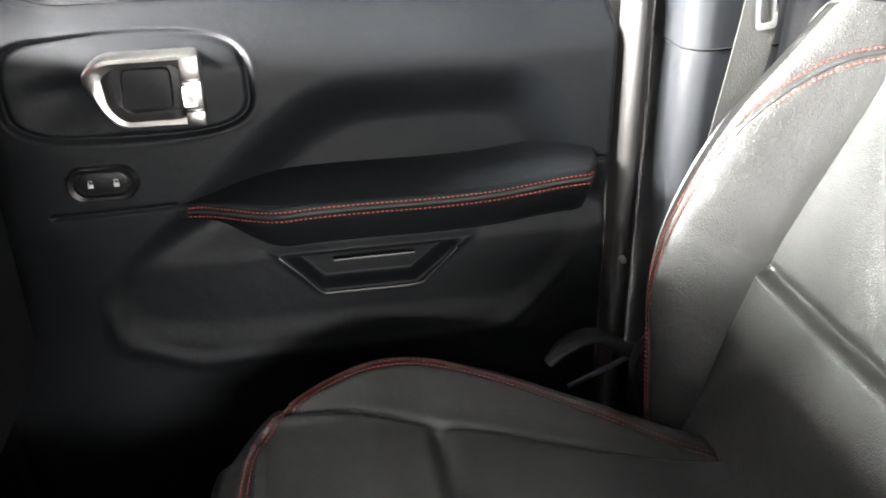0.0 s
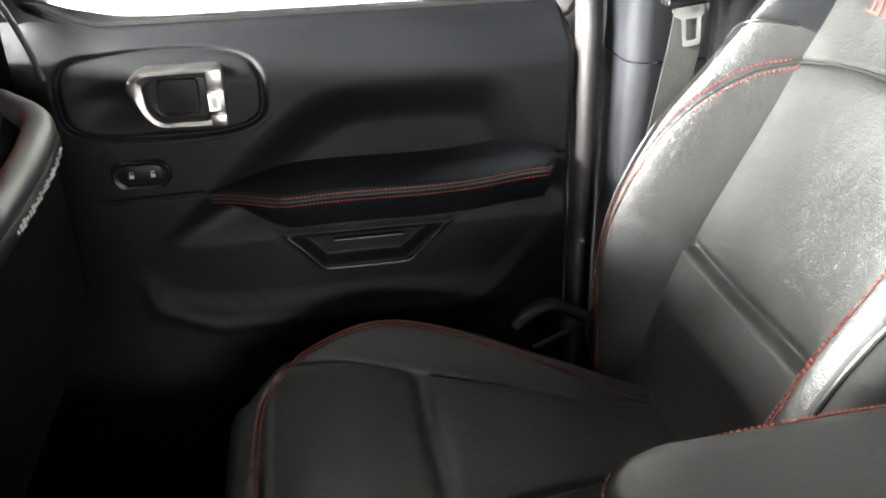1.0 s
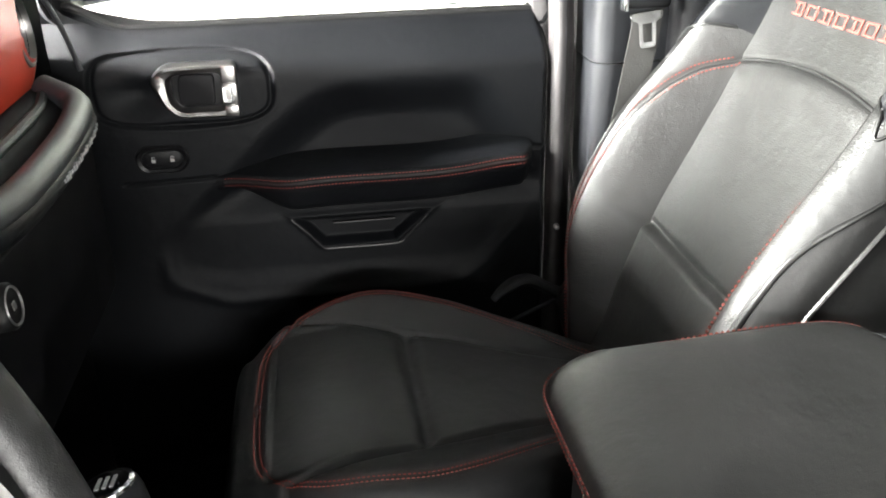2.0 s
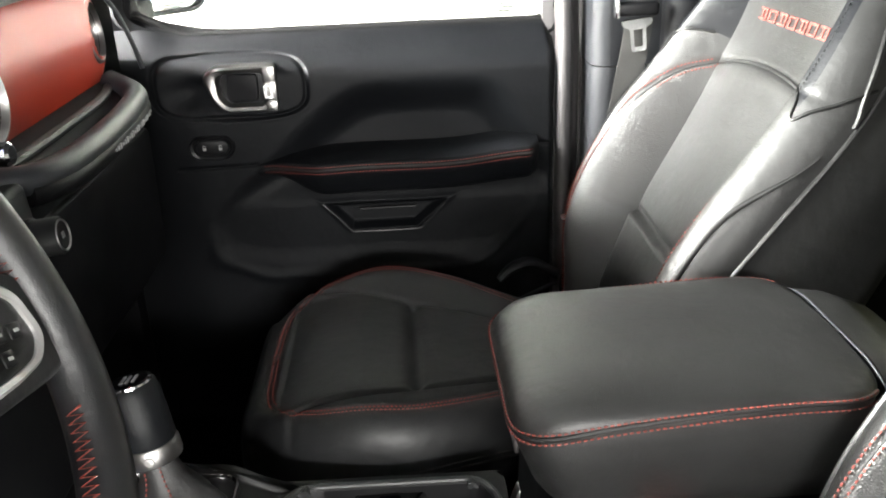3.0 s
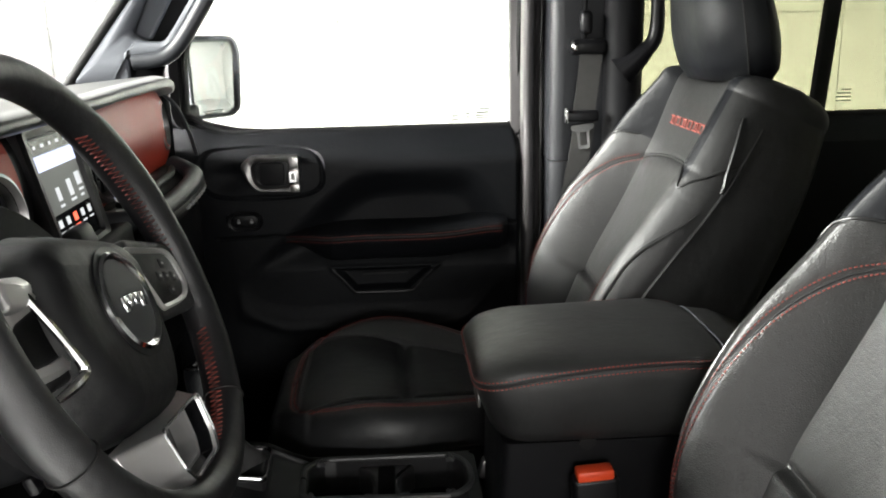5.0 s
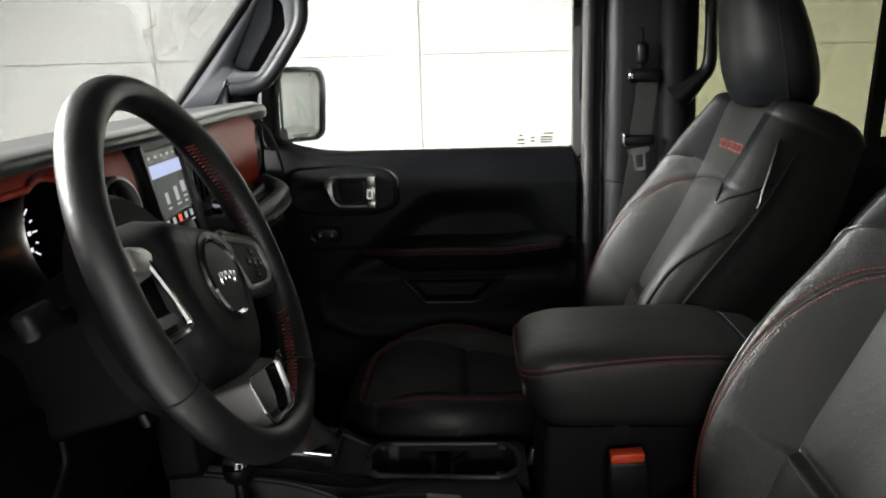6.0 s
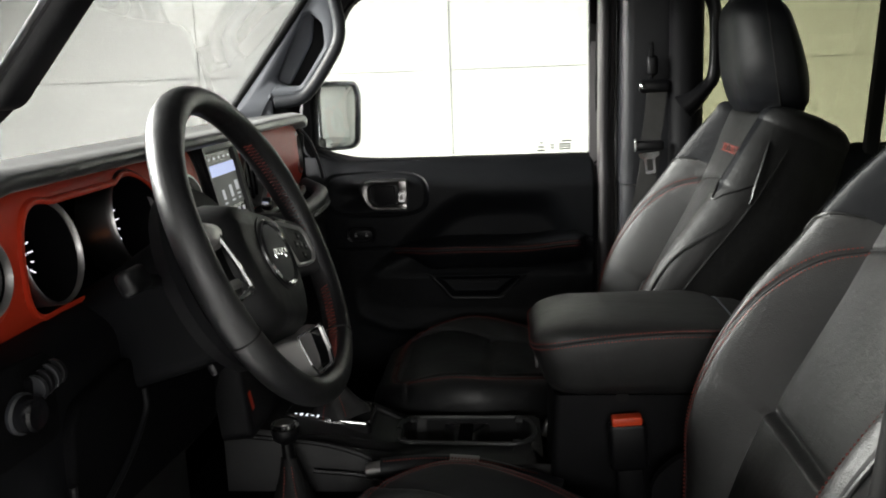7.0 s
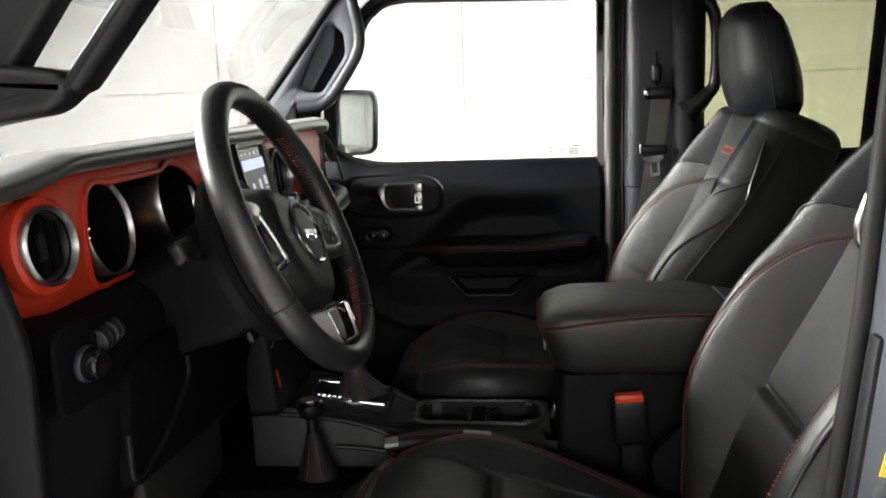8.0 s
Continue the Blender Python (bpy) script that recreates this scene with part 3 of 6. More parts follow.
        part("shoulder_stitching", dashes(on_back(sgn * edge[:, 0], edge[:, 1]), np.tile((-0.94, sgn * 0.2, 0.33), (40, 1)), 0.0055, 0.0036, 0.0007, 0.0001), SEAM, seat, "black thread", kind="stuff")
    arch_y = np.linspace(-0.163, 0.163, 40)
    part("arch_piping", tube(on_back(arch_y, ARCH_V - 0.8 * arch_y**2, 0.0008), 0.0024, 8), PIPING, seat, "black piping over the centre panel")
    for sgn in (1, -1):
        vv = np.linspace(-0.04, 0.53, 80)
        part("insert_seam", tube(on_back(sgn * back_insert(vv), vv, -0.0012), 0.0014, 6), SEAM, seat)
    # emblem: a row of embroidered blocks
    up = [o for o in made if o.name.startswith("upper_panel")][0]
    for k in range(7):
        yk = (k - 3) * 0.029
        g = []
        for q, (hy, hv, dy, dv) in enumerate(((0.0112, 0.0013, 0, 0.0066), (0.0112, 0.0013, 0, -0.0066), (0.0018, 0.0066, -0.0093, 0), (0.0018, 0.0056, 0.0093 if k % 2 else 0.002, 0))):
            yy = yk + dy + np.array([-hy, hy, hy, -hy])
            v4 = 0.466 + dv + np.array([-hv, -hv, hv, hv])
            lo, hi_ = on_back(yy, v4, -0.001), on_back(yy, v4, 0.0012)
            g.append((np.vstack([lo, hi_]), [(4, 5, 6, 7), (0, 1, 5, 4), (1, 2, 6, 5), (2, 3, 7, 6), (3, 0, 4, 7)]))
        part("embroidered_block", joined(*g), EMBROIDERY, up, "red embroidered emblem block")


FLIP_BACK, FLIP_CUSHION = False, False


def cush_w(x):
    return lerp_smooth(x, [0.03, 0.06, 0.10, 0.15, 0.225, 0.30, 0.40, 0.50, 0.62], [0.150, 0.185, 0.212, 0.232, 0.240, 0.216, 0.168, 0.125, 0.100])


def cush_z(x):
    return lerp_smooth(x, [0.03, 0.08, 0.15, 0.235, 0.35, 0.48, 0.62], [0.972, 0.988, 0.998, 0.992, 0.978, 0.962, 0.95])


def cush_bolster(x):
    return lerp_smooth(x, [0.03, 0.10, 0.2, 0.35, 0.5, 0.62], [0.0, 0.010, 0.024, 0.020, 0.000, -0.02])


def cush_insert(x):
    return lerp_smooth(x, [0.03, 0.07, 0.15, 0.24, 0.46, 0.62], [0.19, 0.176, 0.152, 0.126, 0.065, 0.045])


RED_CUSH = spline([(0.55, 0.048), (0.47, 0.086), (0.40, 0.126), (0.30, 0.178), (0.225, 0.204), (0.15, 0.197), (0.10, 0.176), (0.066, 0.146), (0.050, 0.10), (0.045, 0.0)], 90)


def cush_top(x, y):
    a = np.abs(y)
    yi = cush_insert(x)
    z = cush_z(x) + cush_bolster(x) * sm(yi * 0.85, cush_w(x) - 0.034, a)
    inside = sm(yi + 0.004, yi - 0.012, a)
    z = z + inside * (0.006 * np.exp(-((x - 0.15) / 0.06)**2) - 0.011 * np.exp(-((x - 0.240) / 0.010)**2) + 0.004 * np.exp(-((x - 0.33) / 0.06)**2))
    z = z - 0.005 * np.exp(-((a - yi) / 0.0045)**2) * sm(0.06, 0.09, x)
    z = z - 0.003 * np.exp(-(line_dist(x, a, RED_CUSH[::3]) / 0.0045)**2)
    return z + 0.0009 * np.sin(37 * x + 13 * y) * np.sin(29 * y - 11 * x)


def seat_cushion(seat, yc):
    s = np.linspace(-1, 1, 151)
    h = 0.045
    rows = [(0.03 - h * 0.5 * math.cos(a) + 0.0, h * (1 - math.sin(a))) for a in np.linspace(0.1, 1.45, 10)] + [(x, 0.0) for x in np.linspace(0.032, 0.60, 140)]
    sect, xs, ys = [], [], []
    for x, cut in rows:
        xx = max(x, 0.03)
        W = float(cush_w(xx)) - 0.7 * cut
        fy = s * (W - 0.034)
        fz = cush_top(np.full(s.shape, xx), fy) - cut
        sec = np.array(skin_section(fy, fz, W, 0.034, 0.045, 0.865, 0.02))
        sect.append(np.column_stack([np.full(len(sec), x), sec[:, 0] + yc, sec[:, 1]]))
        xs.append(np.full(len(sec), x))
        ys.append(sec[:, 0])
    P, X, Y = np.array(sect), np.array(xs), np.array(ys)
    a = np.abs(Y)
    front = np.zeros(Y.shape, bool)
    front[:, :151] = True
    yi = cush_insert(X)
    reg = np.full(Y.shape, 9)
    ins = front & (a <= yi) & (X > 0.045)
    reg[ins & (X < 0.24)] = 1
    reg[ins & (X >= 0.24)] = 2
    red_a = np.interp(X, RED_CUSH[::-1, 0], RED_CUSH[::-1, 1])
    bol = front & (a > yi) & (a < red_a)
    reg[bol & (Y > 0)] = 3
    reg[bol & (Y < 0)] = 4
    names = {1: ("thigh_panel", LEATHER_CENTRE, ""), 2: ("seat_panel", LEATHER_CENTRE, ""), 3: ("cushion_bolster", LEATHER_CENTRE, ""), 4: ("cushion_bolster", LEATHER_CENTRE, ""), 9: ("cushion_side", LEATHER_CENTRE, "")}
    made = split_grid(P, reg[:-1], True, seat, LEATHER, names, flip=FLIP_CUSHION)
    nose = P[0]
    part("front_cap", (np.vstack([nose, nose.mean(0)]), [(i, (i + 1) % len(nose), len(nose)) for i in range(len(nose))]), LEATHER_SMOOTH, seat)

    def on_top(x, y):
        return np.stack([x, y + yc, cush_top(x, y)], -1)
    side = [o for o in made if o.name.startswith("cushion_side")][0]
    for sgn in (1, -1):
        g = []
        for off in (-0.0036, 0.0036):
            q = RED_CUSH.copy()
            t = np.gradient(q, axis=0)
            t /= np.linalg.norm(t, axis=1, keepdims=True)
            q = q + off * np.stack([t[:, 1], -t[:, 0]], 1)
            x, y = q[:, 0], sgn * q[:, 1]
            e = 0.002
            p = on_top(x, y)
            nn = np.cross(on_top(x + e, y) - on_top(x - e, y), on_top(x, y + e) - on_top(x, y - e))
            nn *= np.sign(nn[:, 2])[:, None]
            g.append(dashes(p, nn, 0.0052, 0.0036, 0.0006, 0.0))
        part("stitching", joined(*g), THREAD, side, "red thread in two rows", kind="stuff")
        part("seam_cord", tube(on_top(RED_CUSH[:, 0], sgn * RED_CUSH[:, 1]) - np.array([0, 0, 0.001]), 0.0015, 6), SEAM, side)
        # raised welts on the lower side
        for dz in (0.0, -0.009):
            pts = spline([(0.13, 0.930 + dz), (0.18, 0.945 + dz), (0.26, 0.948 + dz), (0.34, 0.940 + dz), (0.42, 0.918 + dz)], 30)
            wy = cush_w(pts[:, 0]) - 0.002
            part("piping", tube(np.column_stack([pts[:, 0], yc + sgn * wy, pts[:, 1]]), 0.0024, 7), SEAM, seat)


def headrest(seat, yc):
    rows = []
    hs = np.concatenate([np.linspace(0, 0.165, 22), 0.165 + 0.045 * np.sin(np.linspace(0.15, 1.52, 12))])
    for h in hs:
        k = max(0.0, (h - 0.165) / 0.045)
        shrink = math.sqrt(max(1 - k * k, 0.002))
        low = sm(-0.001, 0.02, h) * 0.12 + 0.88
        wy = float(lerp_smooth(h, [0, 0.06, 0.13, 0.2], [0.112, 0.128, 0.122, 0.100])) * float(low) * (0.35 + 0.65 * shrink)
        wx = float(lerp_smooth(h, [0, 0.06, 0.13, 0.2], [0.052, 0.058, 0.052, 0.040])) * float(low) * shrink
        cx = 0.796 - 0.20 * h
        a = np.linspace(0, 2 * math.pi, 72, endpoint=False)
        c, s_ = np.cos(a), np.sin(a)
        bow = -0.016 * (1 - np.abs(s_)**1.5) * (c < 0)
        x = cx + wx * np.sign(c) * np.abs(c)**0.62 + bow + 0.02 * np.abs(s_)**3 * (c < 0)
        y = yc + wy * np.sign(s_) * np.abs(s_)**0.62
        rows.append(np.column_stack([x, y, np.full(72, 1.478 + h * 1.05)]) + HEAD_SHIFT)
    rest = part("headrest", rings(rows), LEATHER_SMOOTH, seat, "smooth black leather headrest", angle=70)
    for sgn in (1, -1):
        path = np.array([r[int(round((0.5 - sgn * 0.19) * 72)) % 72] for r in rows])
        part("seam_cord", tube(path[:-2] + np.array([-0.0005, sgn * 0.0005, 0]), 0.0014, 6), SEAM, rest)
        part("post", tube(np.array([(0.79, yc + sgn * 0.062, 1.44), (0.79, yc + sgn * 0.062, 1.50)]) + HEAD_SHIFT, 0.006, 10), CHROME, rest, "chrome headrest post")


def lathe_at(at, r, h, n=24):
    return moved(lathe([(r * 0.9, 0), (r, h * 0.2), (r, h * 0.8), (r * 0.85, h)], n), Matrix.Translation(at))


HEAD_SHIFT = np.zeros(3)


def make_seat(yc, lean, back_x):
    global LEAN_S, LEAN_C, HEAD_SHIFT, BACK0
    BACK0 = np.array([back_x, 0.0, 0.988])
    LEAN_S, LEAN_C = math.sin(radians(lean)), math.cos(radians(lean))
    HEAD_SHIFT = np.array([back_x - 0.530 + 0.60 * (LEAN_S - math.sin(radians(24.5))), 0, 0.007 + 0.60 * (LEAN_C - math.cos(radians(24.5)))])
    seat = thing("front_seat", "black leather front seat with red double stitching and a tall headrest", "car seat", (0.33, yc, 0.65), group="front seats")
    seat_back(seat, yc)
    seat_cushion(seat, yc)
    headrest(seat, yc)
    part("seat_frame", box((0.46, 0.36, 0.15), 0.02, at=(0.33, yc, 0.795)), PLASTIC, seat)
    for sgn in (1, -1):
        part("rail", box((0.56, 0.035, 0.06), 0.006, at=(0.33, yc + sgn * 0.17, 0.69)), PLASTIC_SATIN, seat)
        part("recliner_cover", moved(plate(round_poly([(-0.07, -0.055), (0.06, -0.055), (0.085, 0.05), (0.03, 0.10), (-0.04, 0.05)], 0.03), 0.02, 0.006), basis((0.56, yc + sgn * 0.205, 0.935), (-sgn, 0, 0), (0, 0, 1))), PLASTIC, seat)
    side = yc + (0.232 if yc > 0 else -0.232)
    part("recline_lever", tube(spline([(0.535, side, 0.955), (0.485, side + 0.004, 0.975), (0.44, side + 0.004, 1.000), (0.405, side, 0.992), (0.385, side - 0.004, 0.975)], 24), np.interp(np.arange(24), [0, 8, 18, 23], [0.016, 0.012, 0.013, 0.008]), 12, squash=0.7), PLASTIC, seat, "black recline lever")
    part("lever_plate", box((0.13, 0.004, 0.006), 0.001, at=(0.475, side + 0.010, 0.955), rot=(0, -24, 0)), GREY_TRIM, seat)
    return seat


passenger_seat = make_seat(SEAT_Y, 24.5, 0.530)
driver_seat = make_seat(-0.378, 25.5, 0.568)
driver_seat.location += Vector((0.005, 0.0, 0.005))
# ---- the far front door ----
FACE = lambda x, y, z: basis((x, y, z), (1, 0, 0), (0, 0, 1))   # local x rearwards, y up, z towards the cabin


def edge_dist(x, z, a, b):
    """Signed distance from the line a-b, positive on its left."""
    d = np.array(b, float) - np.array(a, float)
    d /= np.linalg.norm(d)
    return -(x - a[0]) * d[1] + (z - a[1]) * d[0]


def soft_min(k, *d):
    """The least of several distances, with its corners rounded."""
    return -k * np.log(sum(np.exp(-np.asarray(q) / k) for q in d))


def super_r(x, z, cx, cz, hx, hz, p):
    return (np.abs((x - cx) / hx)**p + np.abs((z - cz) / hz)**p)**(1 / p)


def door_y(x, z):
    y = 0.752 + 0.070 * sm(1.290, 1.368, z)**1.7
    y = y + 0.010 * sm(-0.10, -0.22, x)
    # the hollow over the armrest
    hollow = soft_min(0.016, 1.284 - z, edge_dist(x, z, (0.474, 1.165), (0.405, 1.284)), edge_dist(x, z, (0.142, 1.281), (-0.070, 1.088)), z - 1.085)
    y = y + 0.034 * sm(-0.012, 0.060, hollow)
    # the lower bay: a shallow recess behind the slanting front edge, with a ledge along its foot
    xr = lerp_smooth(z, [0.93, 0.965, 1.007, 1.051, 1.10, 1.15], [0.345, 0.385, 0.420, 0.452, 0.466, 0.470])
    slant = edge_dist(x, z, (0.142, 1.281), (-0.125, 1.040))
    bay = soft_min(0.012, xr - x, slant, 1.150 - z, z - 0.978 - 0.02 * sm(0.02, -0.10, x), x + 0.104)
    y = y + 0.006 * sm(-0.012, 0.024, bay)
    rim = soft_min(0.012, xr + 0.006 - x, slant + 0.004, 1.150 - z, z - 0.938 - 0.03 * sm(0.0, -0.10, x), x + 0.112)
    y = y - 0.005 * np.exp(-((rim - 0.010) / 0.012)**2) * sm(1.06, 1.00, z)
    # the pull pocket
    pocket = np.minimum(np.minimum(z - 1.028, 1.080 - z), np.minimum(edge_dist(x, z, (0.094, 1.078), (0.139, 1.028)), edge_dist(x, z, (0.254, 1.028), (0.305, 1.071))))
    y = y + 0.016 * sm(0.0, 0.012, pocket) - 0.003 * np.exp(-(pocket / 0.005)**2)
    # the handle recess, its lip and the finger scoop
    r = super_r(x, z, -0.043, 1.2885, 0.126, 0.0505, 3.6)
    edge = (r - 1.0) * np.hypot(x + 0.043, z - 1.2885)
    y = y + 0.003 * sm(0.001, -0.004, edge) + 0.0065 * np.exp(-(edge / 0.0034)**2) - 0.0006 * np.exp(-((edge - 0.008) / 0.005)**2)
    y = y + 0.022 * np.exp(-(((x + 0.105) / 0.045)**2 + ((z - 1.284) / 0.032)**2)) + 0.020 * sm(1.0, 0.8, super_r(x, z, -0.018, 1.287, 0.050, 0.036, 4))
    # seams
    y = y + 0.004 * np.exp(-((z - 1.153 - 0.03 * (x + 0.13)) / 0.0025)**2) * sm(-0.15, -0.14, x) * sm(-0.005, -0.015, x)
    y = y + 0.004 * np.exp(-((z - 1.170) / 0.0025)**2) * sm(0.462, 0.470, x)
    # rounded rear edge
    y = y + 0.030 * sm(0.484, 0.502, x)**2
    return y


def door():
    d = thing("front_door", "closed front door with black vinyl panel, padded armrest and silver handle", "car door", (0.14, 0.78, 0.80))
    X, Z = np.meshgrid(np.linspace(-0.26, 0.502, 400), np.linspace(0.72, 1.3665, 330))
    top = 1.3665 + 0.036 * sm(-0.10, -0.205, X)**1.4
    Z2 = np.where(Z > 1.30, 1.30 + (Z - 1.30) * (top - 1.30) / 0.0665, Z)
    P = np.stack([X, door_y(X, Z), Z2], -1)
    v, f = grid_mesh(P)
    panel = part("door_panel", (v, f), VINYL, d, "black grained vinyl door panel", normals=grid_normals(P).reshape(-1, 3))
    # belt moulding under the pane
    xs = np.linspace(-0.255, 0.505, 60)
    zt = 1.3665 + 0.036 * sm(-0.10, -0.205, xs)**1.4
    part("belt_seal", tube(np.column_stack([xs, np.full(60, 0.829), zt + 0.001]), 0.006, 8), RUBBER, d, "black rubber strip under the window")
    # armrest pad
    secs = []
    for x in np.linspace(-0.012, 0.466, 60):
        grow = float(sm(-0.014, 0.11, x)) * 0.94 + 0.06
        end = float(sm(0.468, 0.445, x)) * 0.55 + 0.45
        zt_ = float(lerp_smooth(x, [-0.02, 0.03, 0.13, 0.34, 0.43, 0.47], [1.166, 1.172, 1.178, 1.180, 1.189, 1.190]))
        yf = 0.752 - 0.060 * grow * end
        zb = zt_ - 0.028 - 0.045 * grow
        sec = round_poly([(0.80, zt_ + 0.002), (yf, zt_ - 0.010), (yf + 0.004, zt_ - 0.030), (yf + 0.030, zb), (0.80, zb)], 0.014, 7)
        secs.append(np.column_stack([np.full(len(sec), x), sec]))
    arm = part("armrest", rings(secs), VINYL, d, "padded black armrest", angle=60)
    xs = np.linspace(0.0, 0.455, 120)
    zt_ = lerp_smooth(xs, [-0.02, 0.03, 0.13, 0.34, 0.43, 0.47], [1.166, 1.172, 1.178, 1.180, 1.189, 1.190])
    yf = 0.752 - 0.060 * (sm(-0.014, 0.11, xs) * 0.94 + 0.06) * (sm(0.468, 0.445, xs) * 0.55 + 0.45)
    g = []
    for dz, dy in ((-0.0135, 0.0006), (-0.0245, 0.0012)):
        g.append(dashes(np.column_stack([xs, yf + dy, zt_ + dz]), np.tile((0, -1, 0.15), (120, 1)), 0.0052, 0.0038, 0.0007, 0.0))
    part("stitching", joined(*g), THREAD, arm, "two rows of red thread", kind="stuff")
    part("seam_cord", tube(np.column_stack([xs, yf + 0.0008, zt_ - 0.019]), 0.0018, 6), SEAM, arm)
    # silver handle
    outer = round_poly([(-0.086, 1.309), (-0.066, 1.326), (0.0375, 1.3265), (0.0375, 1.2495), (-0.052, 1.2515), (-0.070, 1.272)], 0.012, 8)
    inner = round_poly([(-0.058, 1.306), (-0.048, 1.3135), (0.014, 1.314), (0.014, 1.2615), (-0.045, 1.261), (-0.058, 1.276)], 0.009, 8)
    hnd = part("door_handle", moved(bezel(outer, inner, [(0.0, -0.03), (0.02, 0.004), (0.10, 0.010), (0.35, 0.0125), (0.80, 0.010), (0.97, 0.004), (1.0, -0.016)]), FACE(0, 0.752, 0)), SILVER, d, "satin silver door handle")
    part("handle_back", moved(plate(round_poly([(-0.075, 1.258), (0.03, 1.255), (0.03, 1.320), (-0.070, 1.320)], 0.012), 0.006, 0.002), FACE(0, 0.774, 0)), PLASTIC_SATIN, hnd)
    part("pull_paddle", moved(plate(round_poly([(-0.050, 1.266), (0.002, 1.264), (0.004, 1.309), (-0.046, 1.310)], 0.009), 0.006, 0.002), FACE(0, 0.768, 0)), PLASTIC, hnd)
    for lo, hi in ((1.3015, 1.3245), (1.2695, 1.2995), (1.2515, 1.2675)):
        part("handle_hinge", box((0.020, 0.012, hi - lo), 0.002, at=(0.0265, 0.7425, (lo + hi) / 2)), SILVER, hnd)
    part("latch_tab", moved(bezel(round_poly([(0.0165, 1.2735), (0.031, 1.2735), (0.031, 1.2965), (0.0165, 1.2965)], 0.003), round_poly([(0.0205, 1.278), (0.0275, 1.278), (0.0275, 1.292), (0.0205, 1.292)], 0.002), [(0, 0), (0.1, 0.004), (0.9, 0.004), (1, 0)]), FACE(0, 0.737, 0)), CHROME, hnd)
    # lock switch
    oc = round_poly([(-0.122, 1.182), (-0.111, 1.1705), (-0.057, 1.1705), (-0.0445, 1.184), (-0.0445, 1.200), (-0.056, 1.2115), (-0.110, 1.2115), (-0.122, 1.200)], 0.008, 5)
    ic = np.array([(-0.083, 1.191)]) + (oc - np.array([(-0.083, 1.191)])) * np.array([(0.70, 0.60)])
    sw = part("lock_switch", moved(bezel(oc, ic, [(0, -0.004), (0.05, 0.004), (0.3, 0.007), (0.75, 0.005), (1.0, -0.006)]), FACE(0, 0.752, 0)), PLASTIC_SATIN, d, "black door lock switch with two small padlock marks")
    part("rocker", moved(plate(ic, 0.006, 0.002), FACE(0, 0.757, 0)), PLASTIC_SATIN, sw)
    for ix in (-0.0965, -0.0695):
        part("padlock_mark", moved(joined(box((0.0055, 0.0045, 0.001), 0.0, at=(ix, 1.1885, 0.0)),
                                          tube([(ix - 0.0018, 1.191, 0), (ix - 0.0018, 1.1945, 0), (ix + 0.0018, 1.1945, 0), (ix + 0.0018, 1.1925, 0)], 0.0006, 5)), FACE(0, 0.7505, 0)), PALE_MARK, sw)
    # pocket lip
    lip = np.array([(0.092, 1.078), (0.116, 1.053), (0.139, 1.0265), (0.156, 1.0245), (0.252, 1.0245), (0.270, 1.034), (0.305, 1.070)])
    lp = spline(lip, 40)
    part("pocket_lip", tube(np.column_stack([lp[:, 0], door_y(lp[:, 0], lp[:, 1]) - 0.001, lp[:, 1]]), 0.0026, 8), PLASTIC_SATIN, d)
    part("pocket_trim", tube([(0.156, 0.7620, 1.064), (0.254, 0.7620, 1.0645)], 0.002, 8), PLASTIC_SATIN, d)
    # window frame round the opening
    op = [(-0.205, 1.400), (-0.162, 1.381), (-0.10, 1.367), (0.0, 1.3605), (0.493, 1.3625), (0.502, 1.42), (0.512, 1.755), (0.49, 1.772), (0.0, 1.785), (-0.05, 1.778), (-0.095, 1.745), (-0.165, 1.62), (-0.198, 1.52)]
    op = round_poly(op, 0.018, 5)
    mid = op.mean(0)
    outer_o = inset(op, -0.032)
    lean = lambda g: (np.column_stack([g[0][:, 0], g[0][:, 1] - 0.10 * np.maximum(g[0][:, 2] - 1.36, 0), g[0][:, 2]]), g[1])
    part("window_frame", lean(moved(bezel(outer_o, op, [(0, -0.03), (0.0, 0.02), (0.25, 0.026), (0.8, 0.022), (1.0, 0.010), (1.0, -0.03)]), FACE(0, 0.845, 0))), PLASTIC, d, "black window surround")
    part("window_seal", lean(moved(bezel(inset(op, -0.004), inset(op, 0.008), [(0, -0.01), (0.0, 0.012), (0.6, 0.014), (1.0, 0.006), (1.0, -0.01)]), FACE(0, 0.845, 0))), RUBBER, d)
    p = inset(op, -0.006)
    part("pane", lean(moved((np.vstack([lift(p, 0.0), lift(p, 0.004)]), [tuple(range(len(p))), tuple(range(2 * len(p) - 1, len(p) - 1, -1))]), FACE(0, 0.852, 0))), PANE, d, "clear door window pane")
    part("latch_bolt", moved(lathe([(0.0042, -0.012), (0.0042, 0.003), (0.0032, 0.005), (0.001, 0.0055)], 16), Matrix.Translation((0.512, 0.738, 1.037)) @ Matrix.Rotation(radians(90), 4, "X")), SILVER_PAINT, d, "small bright bolt head")
    # small maker's marks in the corner of the pane: plain bars
    g = []
    for mx, mz, w in ((0.395, 1.388, 0.016), (0.395, 1.382, 0.02), (0.395, 1.395, 0.008), (0.418, 1.386, 0.010), (0.418, 1.391, 0.010), (0.444, 1.384, 0.028), (0.444, 1.388, 0.030), (0.444, 1.392, 0.028), (0.448, 1.3975, 0.024), (0.395, 1.376, 0.012)):
        g.append(box((w, 0.0006, 0.0032), 0.0, at=(mx - 0.022 + (mx - 0.42) * 0.2, 0.8452, mz + (mz - 1.388) * 0.5)))
    part("window_mark", lean(joined(*g)), PLASTIC, d, "tiny dark print on the glass", kind="stuff")
